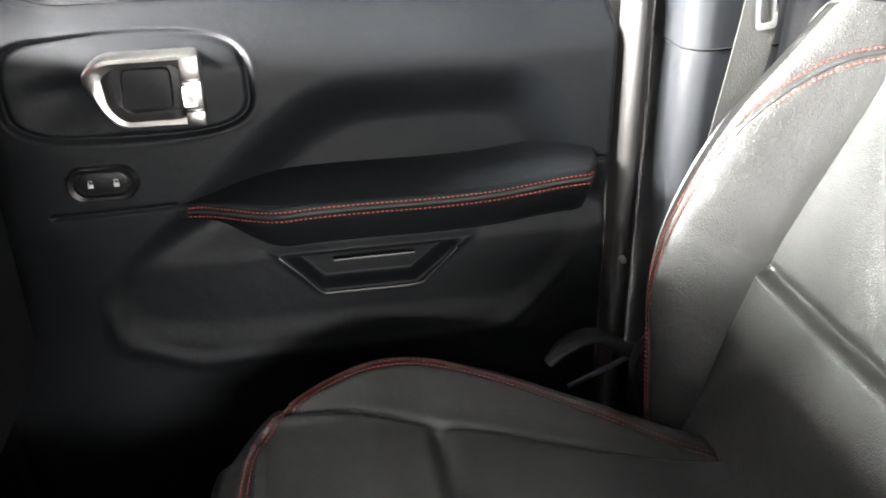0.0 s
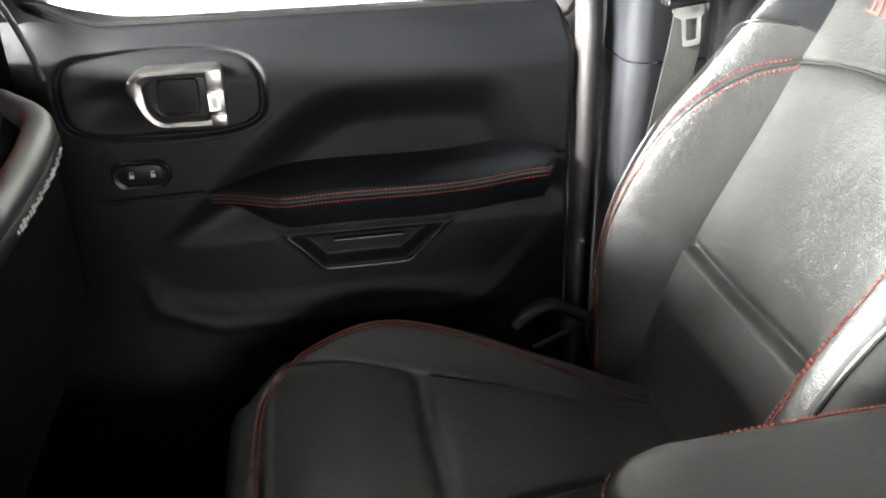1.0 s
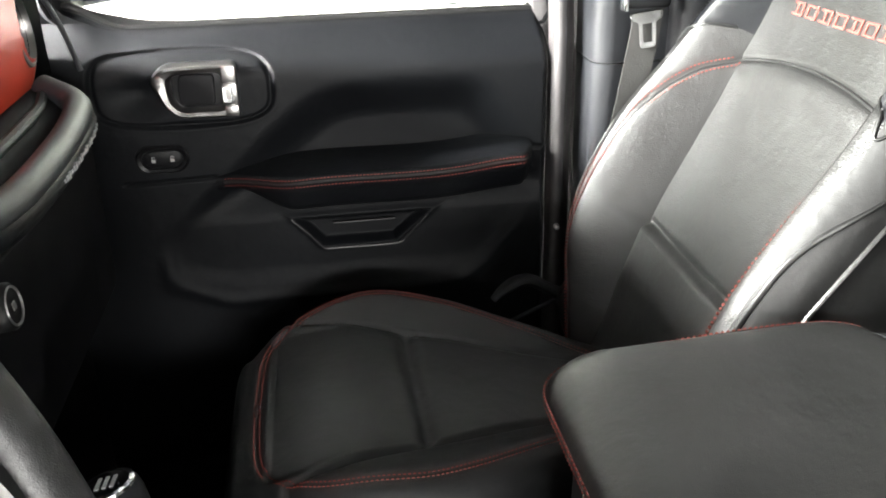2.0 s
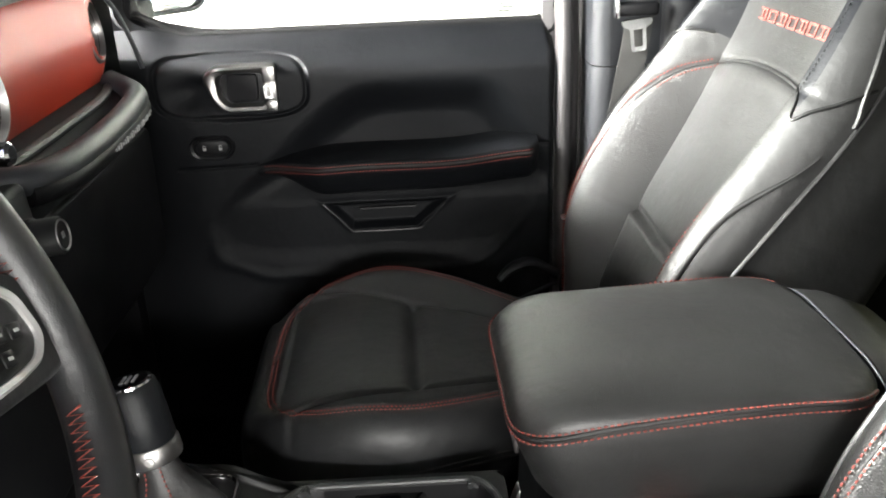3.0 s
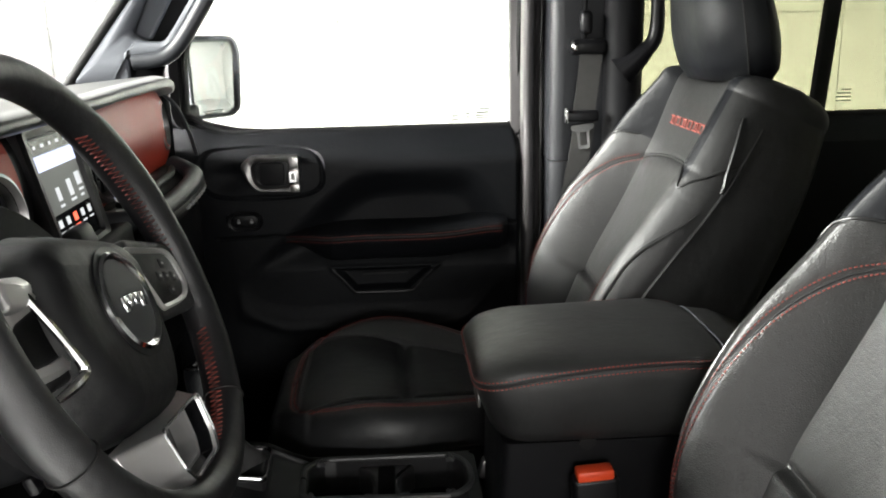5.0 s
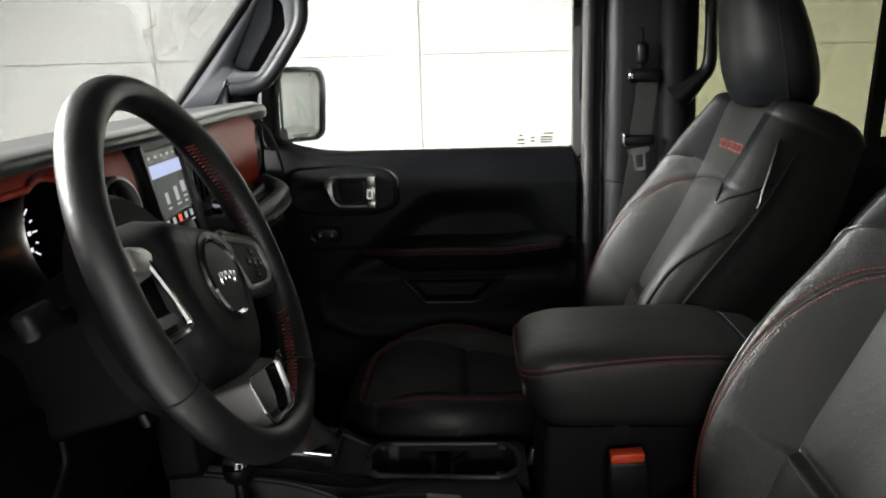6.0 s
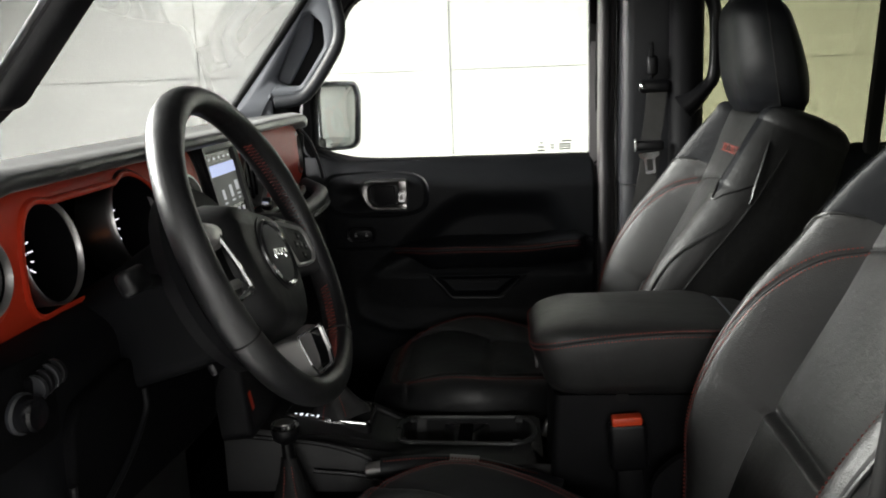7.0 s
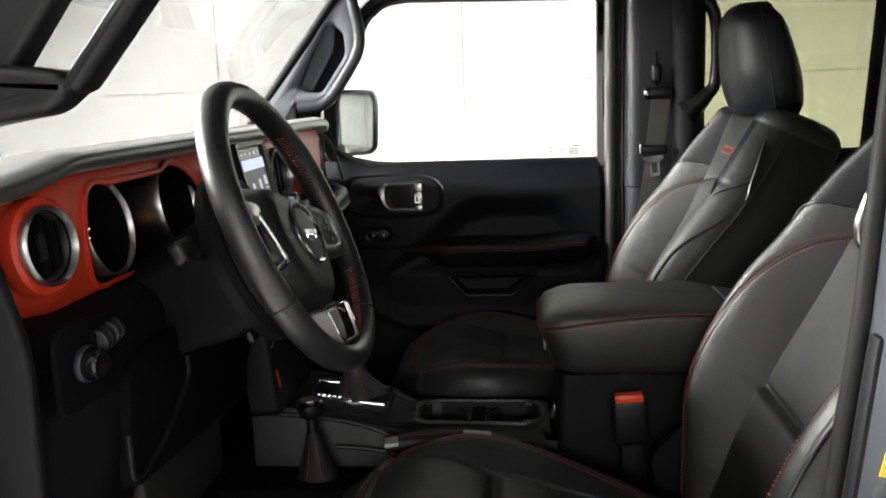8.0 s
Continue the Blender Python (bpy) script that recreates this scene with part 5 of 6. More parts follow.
def console():
    c = thing("centre_console", "black centre console with stitched armrest lid and cup holders", "centre console", (0.25, 0.03, 0.70))
    # rear box under the lid
    secs = []
    for z, w0, w1 in ((0.70, 0.335, 0.60), (0.95, 0.345, 0.62), (1.095, 0.350, 0.635)):
        secs.append(lift(round_poly([(w0, -0.098), (w1, -0.098), (w1, 0.105), (w0, 0.105)], 0.012, 5), z))
    part("storage_box", rings(secs), PLASTIC, c, "black plastic storage box")
    # the lid: a padded block with a rounded nose, crowned along its length, sewn round its upper edge

    def lid_z(x, z):
        """The crown of the lid, and its seam climbing towards the rear."""
        climb = 0.022 * np.clip((x - 0.32) / 0.30, 0, 1) * float(np.interp(z, [1.145, 1.1775, 1.206], [0, 1, 0]))
        return z + lid_crown(x) * np.clip((z - 1.10) / 0.09, 0, 1) + climb

    def lid_ring(front, hw, z, out=0.0):
        q = round_poly([(0.62, -hw - out), (0.62, hw + out), (front - out, hw + out), (front - out, -hw - out)], min(0.048, hw * 0.8), 10)
        return np.column_stack([q[:, 0], q[:, 1] + 0.002, lid_z(q[:, 0], z)])

    def fill(q, z):
        """More points on the long straight runs."""
        out = [q[:1]]
        for a, b in zip(q, q[1:]):
            n = max(int(np.linalg.norm(b - a) / 0.012), 1)
            out.append(a + (b - a) * np.linspace(0, 1, n + 1)[1:, None])
        q = np.vstack(out)
        q[:, 2] = lid_z(q[:, 0], z)
        return q
    lid_rows = [(0.351, 0.100, 1.097), (0.345, 0.106, 1.100), (0.336, 0.1105, 1.115), (0.326, 0.1145, 1.145), (0.3182, 0.1165, 1.167),
                (0.3170, 0.1160, 1.1775), (0.3190, 0.1150, 1.186), (0.325, 0.110, 1.1940), (0.337, 0.100, 1.1992), (0.357, 0.082, 1.2027), (0.387, 0.050, 1.2052), (0.420, 0.018, 1.206)]
    lid = part("armrest_lid", rings([lid_ring(*q) for q in lid_rows]), LID_LEATHER, c, "padded black leather armrest lid", angle=75)
    tail = []
    for x, dz, w in ((0.6245, 0.0, 1.0), (0.655, -0.004, 0.99), (0.690, -0.018, 0.96), (0.70, -0.045, 0.92)):
        sec = round_poly([(-0.104, 1.097), (0.104, 1.097), (0.116, 1.155), (0.1135, 1.186 + dz), (0.070, 1.2015 + dz), (-0.070, 1.2015 + dz), (-0.1135, 1.186 + dz), (-0.116, 1.155)], 0.02, 6)
        tail.append(np.column_stack([np.full(len(sec), x), 0.002 + w * sec[:, 0], sec[:, 1]]))
    part("lid_hinge_cover", rings(tail), LID_LEATHER, c, "black padded hinge cover behind the lid", angle=60)
    part("hinge_gap", tube(tail[0][14:-8] + np.array([-0.002, 0, 0.0]), 0.0011, 6), GREY_TRIM, c)
    g = []
    for row, dz in (((0.3168, 0.1160), 0.0045), ((0.3172, 0.1166), -0.0045)):
        q = lid_ring(row[0], row[1], 1.1775 + dz, 0.0004)
        q = spline(fill(np.vstack([q[14:], q[:6]]), 1.1775 + dz), 260)
        mid = np.array([0.45, 0.002, 1.12])
        g.append(dashes(q, (q - mid) / np.linalg.norm(q - mid, axis=1, keepdims=True), 0.0052, 0.0038, 0.0008, 0.0002))
    part("stitching", joined(*g), THREAD, lid, "two rows of red thread", kind="stuff")
    q = lid_ring(0.3168, 0.1163, 1.1775)
    part("seam_cord", tube(spline(fill(np.vstack([q[14:], q[:6]]), 1.1775), 200), 0.0022, 6), SEAM, lid)
    part("lid_latch", box((0.004, 0.05, 0.022), 0.0015, at=(0.326, -0.03, 1.135)), SILVER, c, "thin metal latch edge")
    part("notch", moved(lathe([(0.010, 0), (0.010, 0.003), (0.006, 0.003)], 20), Matrix.Translation((0.452, -0.0975, 1.094)) @ Matrix.Rotation(radians(90), 4, "X")), RUBBER, c)
    # the tray with cup holders
    deck = round_poly([(-0.16, -0.075), (0.335, -0.075), (0.335, 0.128), (0.06, 0.132), (-0.16, 0.125)], 0.02, 6)
    hole = round_poly([(0.098, 0.012), (0.296, 0.004), (0.318, 0.030), (0.316, 0.080), (0.300, 0.104), (0.110, 0.106), (0.094, 0.085)], 0.016, 7)
    n = 120
    dk, hl = spline(deck, n, True), spline(hole, n, True)
    def along(p, c0):
        k = np.argmin(np.arctan2(p[:, 1] - c0[1], p[:, 0] - c0[0]))
        return np.roll(p, -k, 0)
    c0 = hl.mean(0)
    dk, hl = along(dk, c0), along(hl, c0)
    def zdeck(p):
        return 0.970 + 0.030 * sm(0.09, 0.02, p[:, 0]) + 0.03 * sm(0.02, -0.12, p[:, 0])
    stack = [np.column_stack([dk, np.full(n, 0.80)]), np.column_stack([dk, zdeck(dk) - 0.008])]
    for s_, dz in ((0.06, 0.0), (0.5, 0.0), (0.86, 0.0), (0.93, 0.004), (1.0, 0.002)):
        q = dk * (1 - s_) + hl * s_
        stack.append(np.column_stack([q, zdeck(q) + dz]))
    stack.append(np.column_stack([hl, zdeck(hl) - 0.075]))
    part("cup_tray", rings(stack, cap=False), CONSOLE, c, "black tray with two cup holders")
    part("tray_floor", moved(plate(inset(hl, -0.004), 0.004, 0.001), Matrix.Translation((0, 0, 0.893))), RUBBER, c)
    part("tray_rim", tube(np.column_stack([inset(hl, -0.006), zdeck(hl) + 0.003]), 0.0045, 8, closed=True), RIM_GREY, c)
    bridge = round_poly([(0.160, 0.110), (0.250, 0.110), (0.226, 0.080), (0.222, 0.050), (0.232, 0.006), (0.180, 0.008), (0.188, 0.050), (0.184, 0.080)], 0.010, 6)
    part("cup_bridge", moved(plate(bridge, 0.060, 0.006), Matrix.Translation((0, 0, 0.904))), CONSOLE, c, "black bridge between the cup holders", angle=50)
    # the slot's shade is a matte black block laid on the bridge
    part("slot_shade_block", box((0.024, 0.086, 0.006), 0.002, at=(0.205, 0.056, 0.964)), MATTE, c, "matte black block standing in for the shaded slot in the bridge")
    for x0, sg in ((0.176, 1), (0.234, -1)):
        part("cup_grip", box((0.016, 0.026, 0.044), 0.007, 3, at=(x0, 0.040, 0.932), rot=(0, sg * 12, 0)), GREY_TRIM, c, "grey sprung cup grip")
    # side skirts and forward body
    part("console_side", rings([lift(round_poly([(-0.25, -0.085), (0.34, -0.085), (0.34, 0.135), (-0.25, 0.13)], 0.03, 6), z) for z in (0.66, 0.80, 0.925)]), MATTE, c)
    ledge = round_poly([(-0.22, -0.172), (0.02, -0.172), (0.075, -0.086), (-0.22, -0.086)], 0.02, 6)
    part("side_ledge", rings([lift(ledge, 0.66), lift(ledge, 0.915), lift(inset(ledge, 0.004), 0.924), lift(inset(ledge, 0.012), 0.928)]), MATTE, c)
    part("deck_edge", tube(spline([(-0.15, -0.076, 1.022), (-0.02, -0.076, 1.008), (0.045, -0.076, 0.990), (0.085, -0.074, 0.972), (0.20, -0.074, 0.966), (0.325, -0.070, 0.966)], 40), 0.0045, 8), CONSOLE, c)
    part("side_pocket_edge", tube(spline([(-0.03, -0.083, 0.965), (0.06, -0.083, 0.955), (0.12, -0.083, 0.925), (0.30, -0.083, 0.925), (0.322, -0.081, 0.95)], 30), 0.004, 8), PLASTIC_SATIN, c)
    # shift gate
    go = round_poly([(-0.10, 0.010), (0.042, 0.010), (0.048, 0.018), (0.046, 0.094), (0.038, 0.101), (-0.10, 0.101)], 0.010, 6)
    gi = np.array([(-0.028, 0.055)]) + (go - np.array([(-0.028, 0.055)])) * np.array([(0.93, 0.89)])
    tilt = Matrix.Translation((0, 0, 1.006)) @ Matrix.Rotation(radians(7), 4, "Y")
    part("shift_bezel", moved(bezel(go, gi, [(0, -0.006), (0.05, 0.001), (0.22, 0.0045), (0.5, 0.006), (0.78, 0.0045), (0.95, 0.001), (1, -0.006)]), tilt), CHROME, c, "bright silver shift gate frame")
    part("shift_plate", moved(plate(gi, 0.004, 0.001), Matrix.Translation((0, 0, -0.006)) @ tilt), GLOSS_BLACK, c)
    part("shift_riser", rings([lift(go * np.array([(1.0, 1.0)]), 0.93), np.column_stack([go, 1.004 - 0.12 * go[:, 0]])]), CONSOLE, c)
    g = [box((0.0035 + 0.0015 * (k % 2), 0.004 + 0.004 * (k % 3 > 0), 0.001), 0.0, at=(-0.080 + 0.0095 * k, 0.0155, 0.0)) for k in range(5)]
    part("gear_marks", moved(joined(*g), Matrix.Translation((0, 0, 0.0055)) @ tilt), GEAR_GLOW, c, "small lit gear marks", kind="stuff")
    part("power_socket", box((0.012, 0.02, 0.03), 0.004, at=(0.345, 0.085, 0.965), rot=(0, 18, 0)), SILVER, c)
    return c


console()


def shifter():
    s = thing("gear_lever", "black gear lever with silver ring and red-stitched gaiter", "gear lever", (-0.02, 0.03, 1.0))
    ax = Matrix.Translation((-0.010, 0.046, 1.006)) @ Matrix.Rotation(radians(-10), 4, "Y") @ Matrix.Rotation(radians(-6), 4, "X")
    gait = []
    for h, wx, wy in ((0, 0.050, 0.040), (0.012, 0.047, 0.036), (0.026, 0.036, 0.028), (0.045, 0.022, 0.019), (0.070, 0.016, 0.015), (0.085, 0.015, 0.014)):
        a = np.linspace(0, 2 * math.pi, 32, endpoint=False)
        fold = 1 + 0.10 * (1 - h / 0.09) * np.cos(5 * a + h * 55)
        gait.append(np.column_stack([wx * fold * np.cos(a), wy * fold * np.sin(a), np.full(32, h)]))
    part("gaiter", moved(rings(gait), ax), SIDE_VINYL, s, "soft black leather gaiter")
    for k in (-0.4, 0.4):
        p = np.array([(wx * math.cos(-1.57 + k), wy * math.sin(-1.57 + k) - 0.001, h) for h, wx, wy in ((0.005, 0.052, 0.042), (0.02, 0.044, 0.034), (0.045, 0.024, 0.021), (0.075, 0.018, 0.017))])
        part("gaiter_stitching", moved(dashes(spline(p, 30), np.tile((0, -1, 0.3), (30, 1)), 0.005, 0.0036, 0.0009), ax), THREAD, s, "red thread", kind="stuff")
    part("ring", moved(lathe([(0.016, 0.062), (0.0265, 0.064), (0.0275, 0.068), (0.0275, 0.080), (0.026, 0.083)], 36), ax), SILVER, s, "silver ring")
    part("ring_button", moved(lathe([(0.0045, 0), (0.0045, 0.002), (0.001, 0.0025)], 16), ax @ Matrix.Translation((0.004, -0.0268, 0.073)) @ Matrix.Rotation(radians(90), 4, "X")), SILVER_PAINT, s)
    part("knob", moved(lathe([(0.024, 0.082), (0.0262, 0.086), (0.0262, 0.110), (0.0255, 0.136), (0.0235, 0.145), (0.021, 0.148)], 40), ax), LEATHER_SMOOTH, s, "black leather knob")
    part("knob_cap", moved(lathe([(0.0222, 0.1455), (0.0215, 0.1492), (0.0180, 0.1500)], 36, cap=False), ax), CHROME, s, "chrome ring on the knob")
    part("knob_top", moved(lathe([(0.0190, 0.146), (0.0185, 0.1496), (0.002, 0.1505)], 32), ax), GLOSS_BLACK, s, "gloss black knob top")
    part("knob_mark", moved(joined(*[box((0.003, 0.016, 0.0008), 0.0, at=(-0.006 + 0.006 * k, 0, 0.1508)) for k in range(3)]), ax), PALE_MARK, s, "pale shift pattern", kind="stuff")


shifter()


def transfer_lever():
    s = thing("transfer_lever", "short black four-wheel-drive lever with chrome-rimmed knob", "gear lever", (-0.058, -0.118, 0.92))
    ax = Matrix.Translation((-0.056, -0.118, 0.955)) @ Matrix.Rotation(radians(-3), 4, "Y")
    part("gaiter", moved(rings([np.column_stack([w * np.cos(a := np.linspace(0, 2 * math.pi, 24, endpoint=False)), w * 0.8 * np.sin(a), np.full(24, h)]) for h, w in ((-0.06, 0.044), (-0.02, 0.034), (0.02, 0.019), (0.05, 0.012))]), ax), RUBBER, s, "black gaiter")
    for k in (-1.9, -1.2):
        p = np.array([(1.03 * w * math.cos(k), 0.83 * w * math.sin(k), h) for h, w in ((-0.022, 0.036), (-0.005, 0.029), (0.02, 0.020), (0.045, 0.0145))])
        part("gaiter_stitching", moved(dashes(spline(p, 30), np.tile((0, -1, 0.3), (30, 1)), 0.005, 0.0036, 0.0008), ax), THREAD, s, "red thread", kind="stuff")
    part("stem", moved(lathe([(0.010, 0.04), (0.009, 0.085)], 16), ax), PLASTIC_SATIN, s)
    part("knob", moved(lathe([(0.012, 0.075), (0.020, 0.082), (0.0225, 0.095), (0.021, 0.104), (0.018, 0.106)], 32), ax), PLASTIC_SATIN, s)
    part("rim", moved(lathe([(0.0215, 0.099), (0.0225, 0.103), (0.020, 0.1075), (0.016, 0.107)], 32), ax), CHROME, s, "chrome rim")
    part("badge", moved(lathe([(0.016, 0.105), (0.015, 0.1078), (0.004, 0.1085)], 28), ax), SILVER, s, "silver disc")


transfer_lever()


def parking_brake():
    b = thing("parking_brake", "black leather parking brake lever with red stitching and silver button", "parking brake", (0.12, -0.115, 0.95))
    p = spline([(0.36, -0.115, 0.955), (0.24, -0.115, 0.985), (0.16, -0.115, 0.990), (0.085, -0.115, 0.984)], 24)
    grip = part("grip", tube(p, np.interp(np.arange(24), [0, 6, 14, 23], [0.012, 0.014, 0.0165, 0.0165]), 14), LEATHER_SMOOTH, b, "black leather grip")
    part("stitching", dashes(p[3:] + np.array([0, -0.008, 0.0145]), np.tile((0, -0.4, 1), (21, 1)), 0.005, 0.0036, 0.0009), THREAD, grip, "red thread", kind="stuff")
    part("button", tube([(0.088, -0.115, 0.984), (0.062, -0.115, 0.980)], [0.0135, 0.012], 16), SILVER, b, "silver button end")
    part("ferrule", tube([(0.19, -0.115, 0.9905), (0.235, -0.115, 0.988)], [0.0168, 0.016], 14), SILVER, b)


parking_brake()


def buckle(x, y, z, lean):
    b = thing("belt_buckle", "black belt buckle with a red release button", "belt buckle", (x, y, z - 0.2))
    m = Matrix.Translation((x, y, z)) @ Matrix.Rotation(radians(lean), 4, "Y")
    part("stalk", moved(box((0.040, 0.016, 0.17), 0.006, at=(0, 0, -0.13)), m), PLASTIC, b)
    part("case", moved(box((0.056, 0.026, 0.075), 0.007, 3, at=(0, 0, -0.030)), m), PLASTIC_SATIN, b)
    part("button", moved(box((0.044, 0.022, 0.014), 0.003, at=(0, -0.001, 0.010)), m), ORANGE, b, "red release button")


buckle(0.456, -0.122, 1.056, -4)

# ---- the dashboard ----
DASH_Y0, DASH_Y1 = -0.715, 0.655


def dash_x(y):
    """How far back the dashboard's face stands: the middle stands proud."""
    return -0.192 + 0.014 * sm(0.30, 0.13, np.abs(y)) - 0.02 * sm(0.60, 0.70, np.abs(y))


def dashboard():
    d = thing("dashboard", "black dashboard with a satin red face, round vents and centre screen", "dashboard", (-0.25, 0, 1.2))
    # the pad
    ys = np.linspace(DASH_Y0, DASH_Y1, 80)
    rows = []
    for y in ys:
        xf = -0.192 + 0.012 * float(sm(0.34, 0.10, abs(y))) - 0.02 * float(sm(0.60, 0.70, abs(y)))
        drop = 0.022 * float(sm(0.56, 0.70, abs(y))) + 0.0
        sec = round_poly([(-0.50, 1.405), (-0.470, 1.430), (-0.34, 1.492 - drop * 0.5), (xf + 0.005, 1.505 - drop), (xf + 0.026, 1.498 - drop), (xf + 0.024, 1.484 - drop), (xf - 0.02, 1.474 - drop), (-0.34, 1.44)], 0.010, 5)
        rows.append(np.column_stack([sec[:, 0], np.full(len(sec), y), sec[:, 1]]))
    part("dash_pad", rings(rows), DASH_TOP, d, "black soft dash top", angle=50)
    # the red face: a shallow barrel with a hollow for the instruments
    Y, Zt = np.meshgrid(np.linspace(DASH_Y0 + 0.012, DASH_Y1 - 0.012, 300), np.linspace(0, 1, 70))
    drop = 0.022 * sm(0.56, 0.70, np.abs(Y))
    zt, zb = 1.480 - drop, 1.328 + 0.030 * sm(0.60, 0.70, np.abs(Y))
    Z = zb + (zt - zb) * Zt
    X = dash_x(Y) - 0.010 + 0.020 * np.sin(np.pi * np.clip(Zt, 0, 1))**0.8
    X = X - 0.02 * sm(0.62, 0.70, np.abs(Y))

    def cluster(y, z):
        return np.minimum.reduce([super_r(y, z, -0.498, 1.404, 0.056, 0.060, 2), super_r(y, z, -0.290, 1.404, 0.066, 0.063, 2), super_r(y, z, -0.392, 1.402, 0.108, 0.0575, 8)])
    clus = cluster(Y, Z)
    X = X - 0.060 * sm(1.0, 0.93, clus)
    reg = np.zeros(Y.shape, int)
    reg[clus < 1.02] = 1
    reg[(np.abs(Y - 0.005) < 0.100)] = 2
    for vy, vz in ((-0.6255, 1.412), (-0.168, 1.403), (0.158, 1.408), (0.604, 1.412)):
        hole_r = 0.036 if vy < -0.5 else 0.042 if abs(vy) < 0.3 else 0.038
        reg[super_r(Y, Z, vy, vz, hole_r, hole_r, 2) < 1.0] = 3
    P = np.stack([X, Y, Z], -1)
    split_grid(P, reg[:-1, :-1], False, d, RED_PANEL, {0: ("face_panel", RED_PANEL, "satin red face panel"), 1: ("instrument_hood", MATTE, "black instrument recess"), 2: ("stack_backing", PLASTIC_SATIN, "")}, flip=False)
    # a slim frame follows the outline of the instrument recess
    ang = np.linspace(0, 2 * math.pi, 160, endpoint=False)
    lo_r, hi_r = np.full(160, 0.01), np.full(160, 0.20)
    for _ in range(30):
        mid_r = (lo_r + hi_r) / 2
        cy_, cz_ = -0.384 + mid_r * np.cos(ang), 1.398 + mid_r * np.sin(ang)
        inn_ = cluster(cy_, cz_) < 1.0
        lo_r, hi_r = np.where(inn_, mid_r, lo_r), np.where(inn_, hi_r, mid_r)
    loop = np.column_stack([-0.384 + lo_r * np.cos(ang), 1.398 + lo_r * np.sin(ang)])
    loop = spline(0.5 * loop + 0.25 * (np.roll(loop, 1, 0) + np.roll(loop, -1, 0)), 180, True)

    def face_at(q):
        t_ = np.clip((q[:, 1] - 1.328) / 0.152, 0, 1)
        return dash_x(q[:, 0]) - 0.010 + 0.020 * np.sin(np.pi * t_)**0.8
    shape = [(-0.006, -0.004), (-0.005, 0.0035), (-0.001, 0.0045), (0.002, 0.002), (0.003, -0.030), (0.006, -0.055)]
    lip_rows = [np.column_stack([face_at(q) + h_, q]) for d_, h_ in shape for q in [inset(loop, d_)]]
    part("cluster_lip", rings(lip_rows[:4], cap=False), RED_PANEL, d, "slim red lip round the instruments", angle=60)
    part("cluster_wall", rings(lip_rows[3:], cap=False), MATTE, d, "black inner wall of the instrument recess", angle=60)
    # instruments
    yv = lambda x, y, z: basis((x, y, z), (0, 1, 0), (-0.18, 0, 1))
    for cy, r in ((-0.496, 0.053), (-0.290, 0.060)):
        dial = part("dial", moved(lathe([(r, 0.0), (r, 0.003), (0.004, 0.004)], 48), yv(-0.236, cy, 1.402)), MATTE, d, "black dial")
        part("dial_rim", moved(lathe([(r + 0.0005, 0.006), (r + 0.0030, 0.046), (r + 0.0036, 0.054), (r + 0.0022, 0.0565), (r + 0.0004, 0.054), (r + 0.0002, 0.044), (r + 0.0005, 0.006)], 56, cap=False), yv(-0.236, cy, 1.402)), SILVER, dial, "silver dial rim")
        part("dial_cup", moved(lathe([(r - 0.001, 0.0), (r - 0.0001, 0.050), (r - 0.001, 0.050), (r - 0.003, 0.004)], 56, cap=False), yv(-0.236, cy, 1.402)), MATTE, dial)
        g = []
        for k in range(17):
            a = radians(-30 + k * 15)
            L = 0.010 if k % 2 == 0 else 0.005
            g.append(box((0.0016, L, 0.0008), 0.0, at=((r - 0.012) * math.cos(a), (r - 0.012) * math.sin(a), 0.0045), rot=(0, 0, math.degrees(a) + 90)))
            if k % 2 == 0:
                g.append(box((0.006, 0.0045, 0.0008), 0.0, at=((r - 0.024) * math.cos(a), (r - 0.024) * math.sin(a), 0.0045)))
        part("dial_marks", moved(joined(*g), yv(-0.236, cy, 1.402)), DIAL_GLOW, dial, "pale lit scale marks", kind="stuff")
        part("needle", moved(box((0.002, r * 0.75, 0.001), 0.0, at=(-0.012, -0.016, 0.007), rot=(0, 0, -38)), yv(-0.236, cy, 1.402)), ICON_RED, dial, "thin red needle")
    info = part("info_screen", moved(box((0.075, 0.075, 0.004), 0.002, at=(0, 0, 0)), yv(-0.240, -0.384, 1.400)), MATTE, d, "dark screen between the dials")
    part("info_marks", moved(joined(*[box((0.012 - 0.003 * k, 0.003, 0.001), 0.0, at=(-0.026, -0.016 - 0.007 * k, 0.003)) for k in range(2)]), yv(-0.240, -0.384, 1.400)), DIAL_ORANGE, info, "orange lit marks", kind="stuff")
    # round vents
    for cy, cz, x0, turn, r in ((-0.6255, 1.412, -0.187, 0.12, 0.0380), (-0.168, 1.403, -0.168, 0.12, 0.0445), (0.158, 1.408, -0.168, 0.12, 0.0455), (0.598, 1.412, -0.198, -0.10, 0.041)):
        fm = basis((x0, cy, cz), (turn, 1, 0), (-0.10, 0, 1))
        wide = 0.0005 if cy < -0.5 else 0.001
        rim_w = 0.0042 if cy < -0.5 else 0.0065
        v = part("air_vent", moved(lathe([(r + rim_w - 0.0015, -0.03), (r + rim_w, 0.003), (r + rim_w - 0.0015, 0.009), (r + 0.001, 0.0105), (r - wide, 0.006), (r - wide - 0.0025, -0.003), (r - wide - 0.001, -0.03), (r + rim_w - 0.0015, -0.03)], 56, cap=False), fm), SILVER, d, "round vent with bright rim")
        part("vent_duct", moved(lathe([(r + 0.002, -0.045), (r + 0.002, 0.002), (r - 0.002, 0.003), (r - 0.003, -0.038), (0.003, -0.040)], 40), fm), MATTE, v, "dark vent duct")
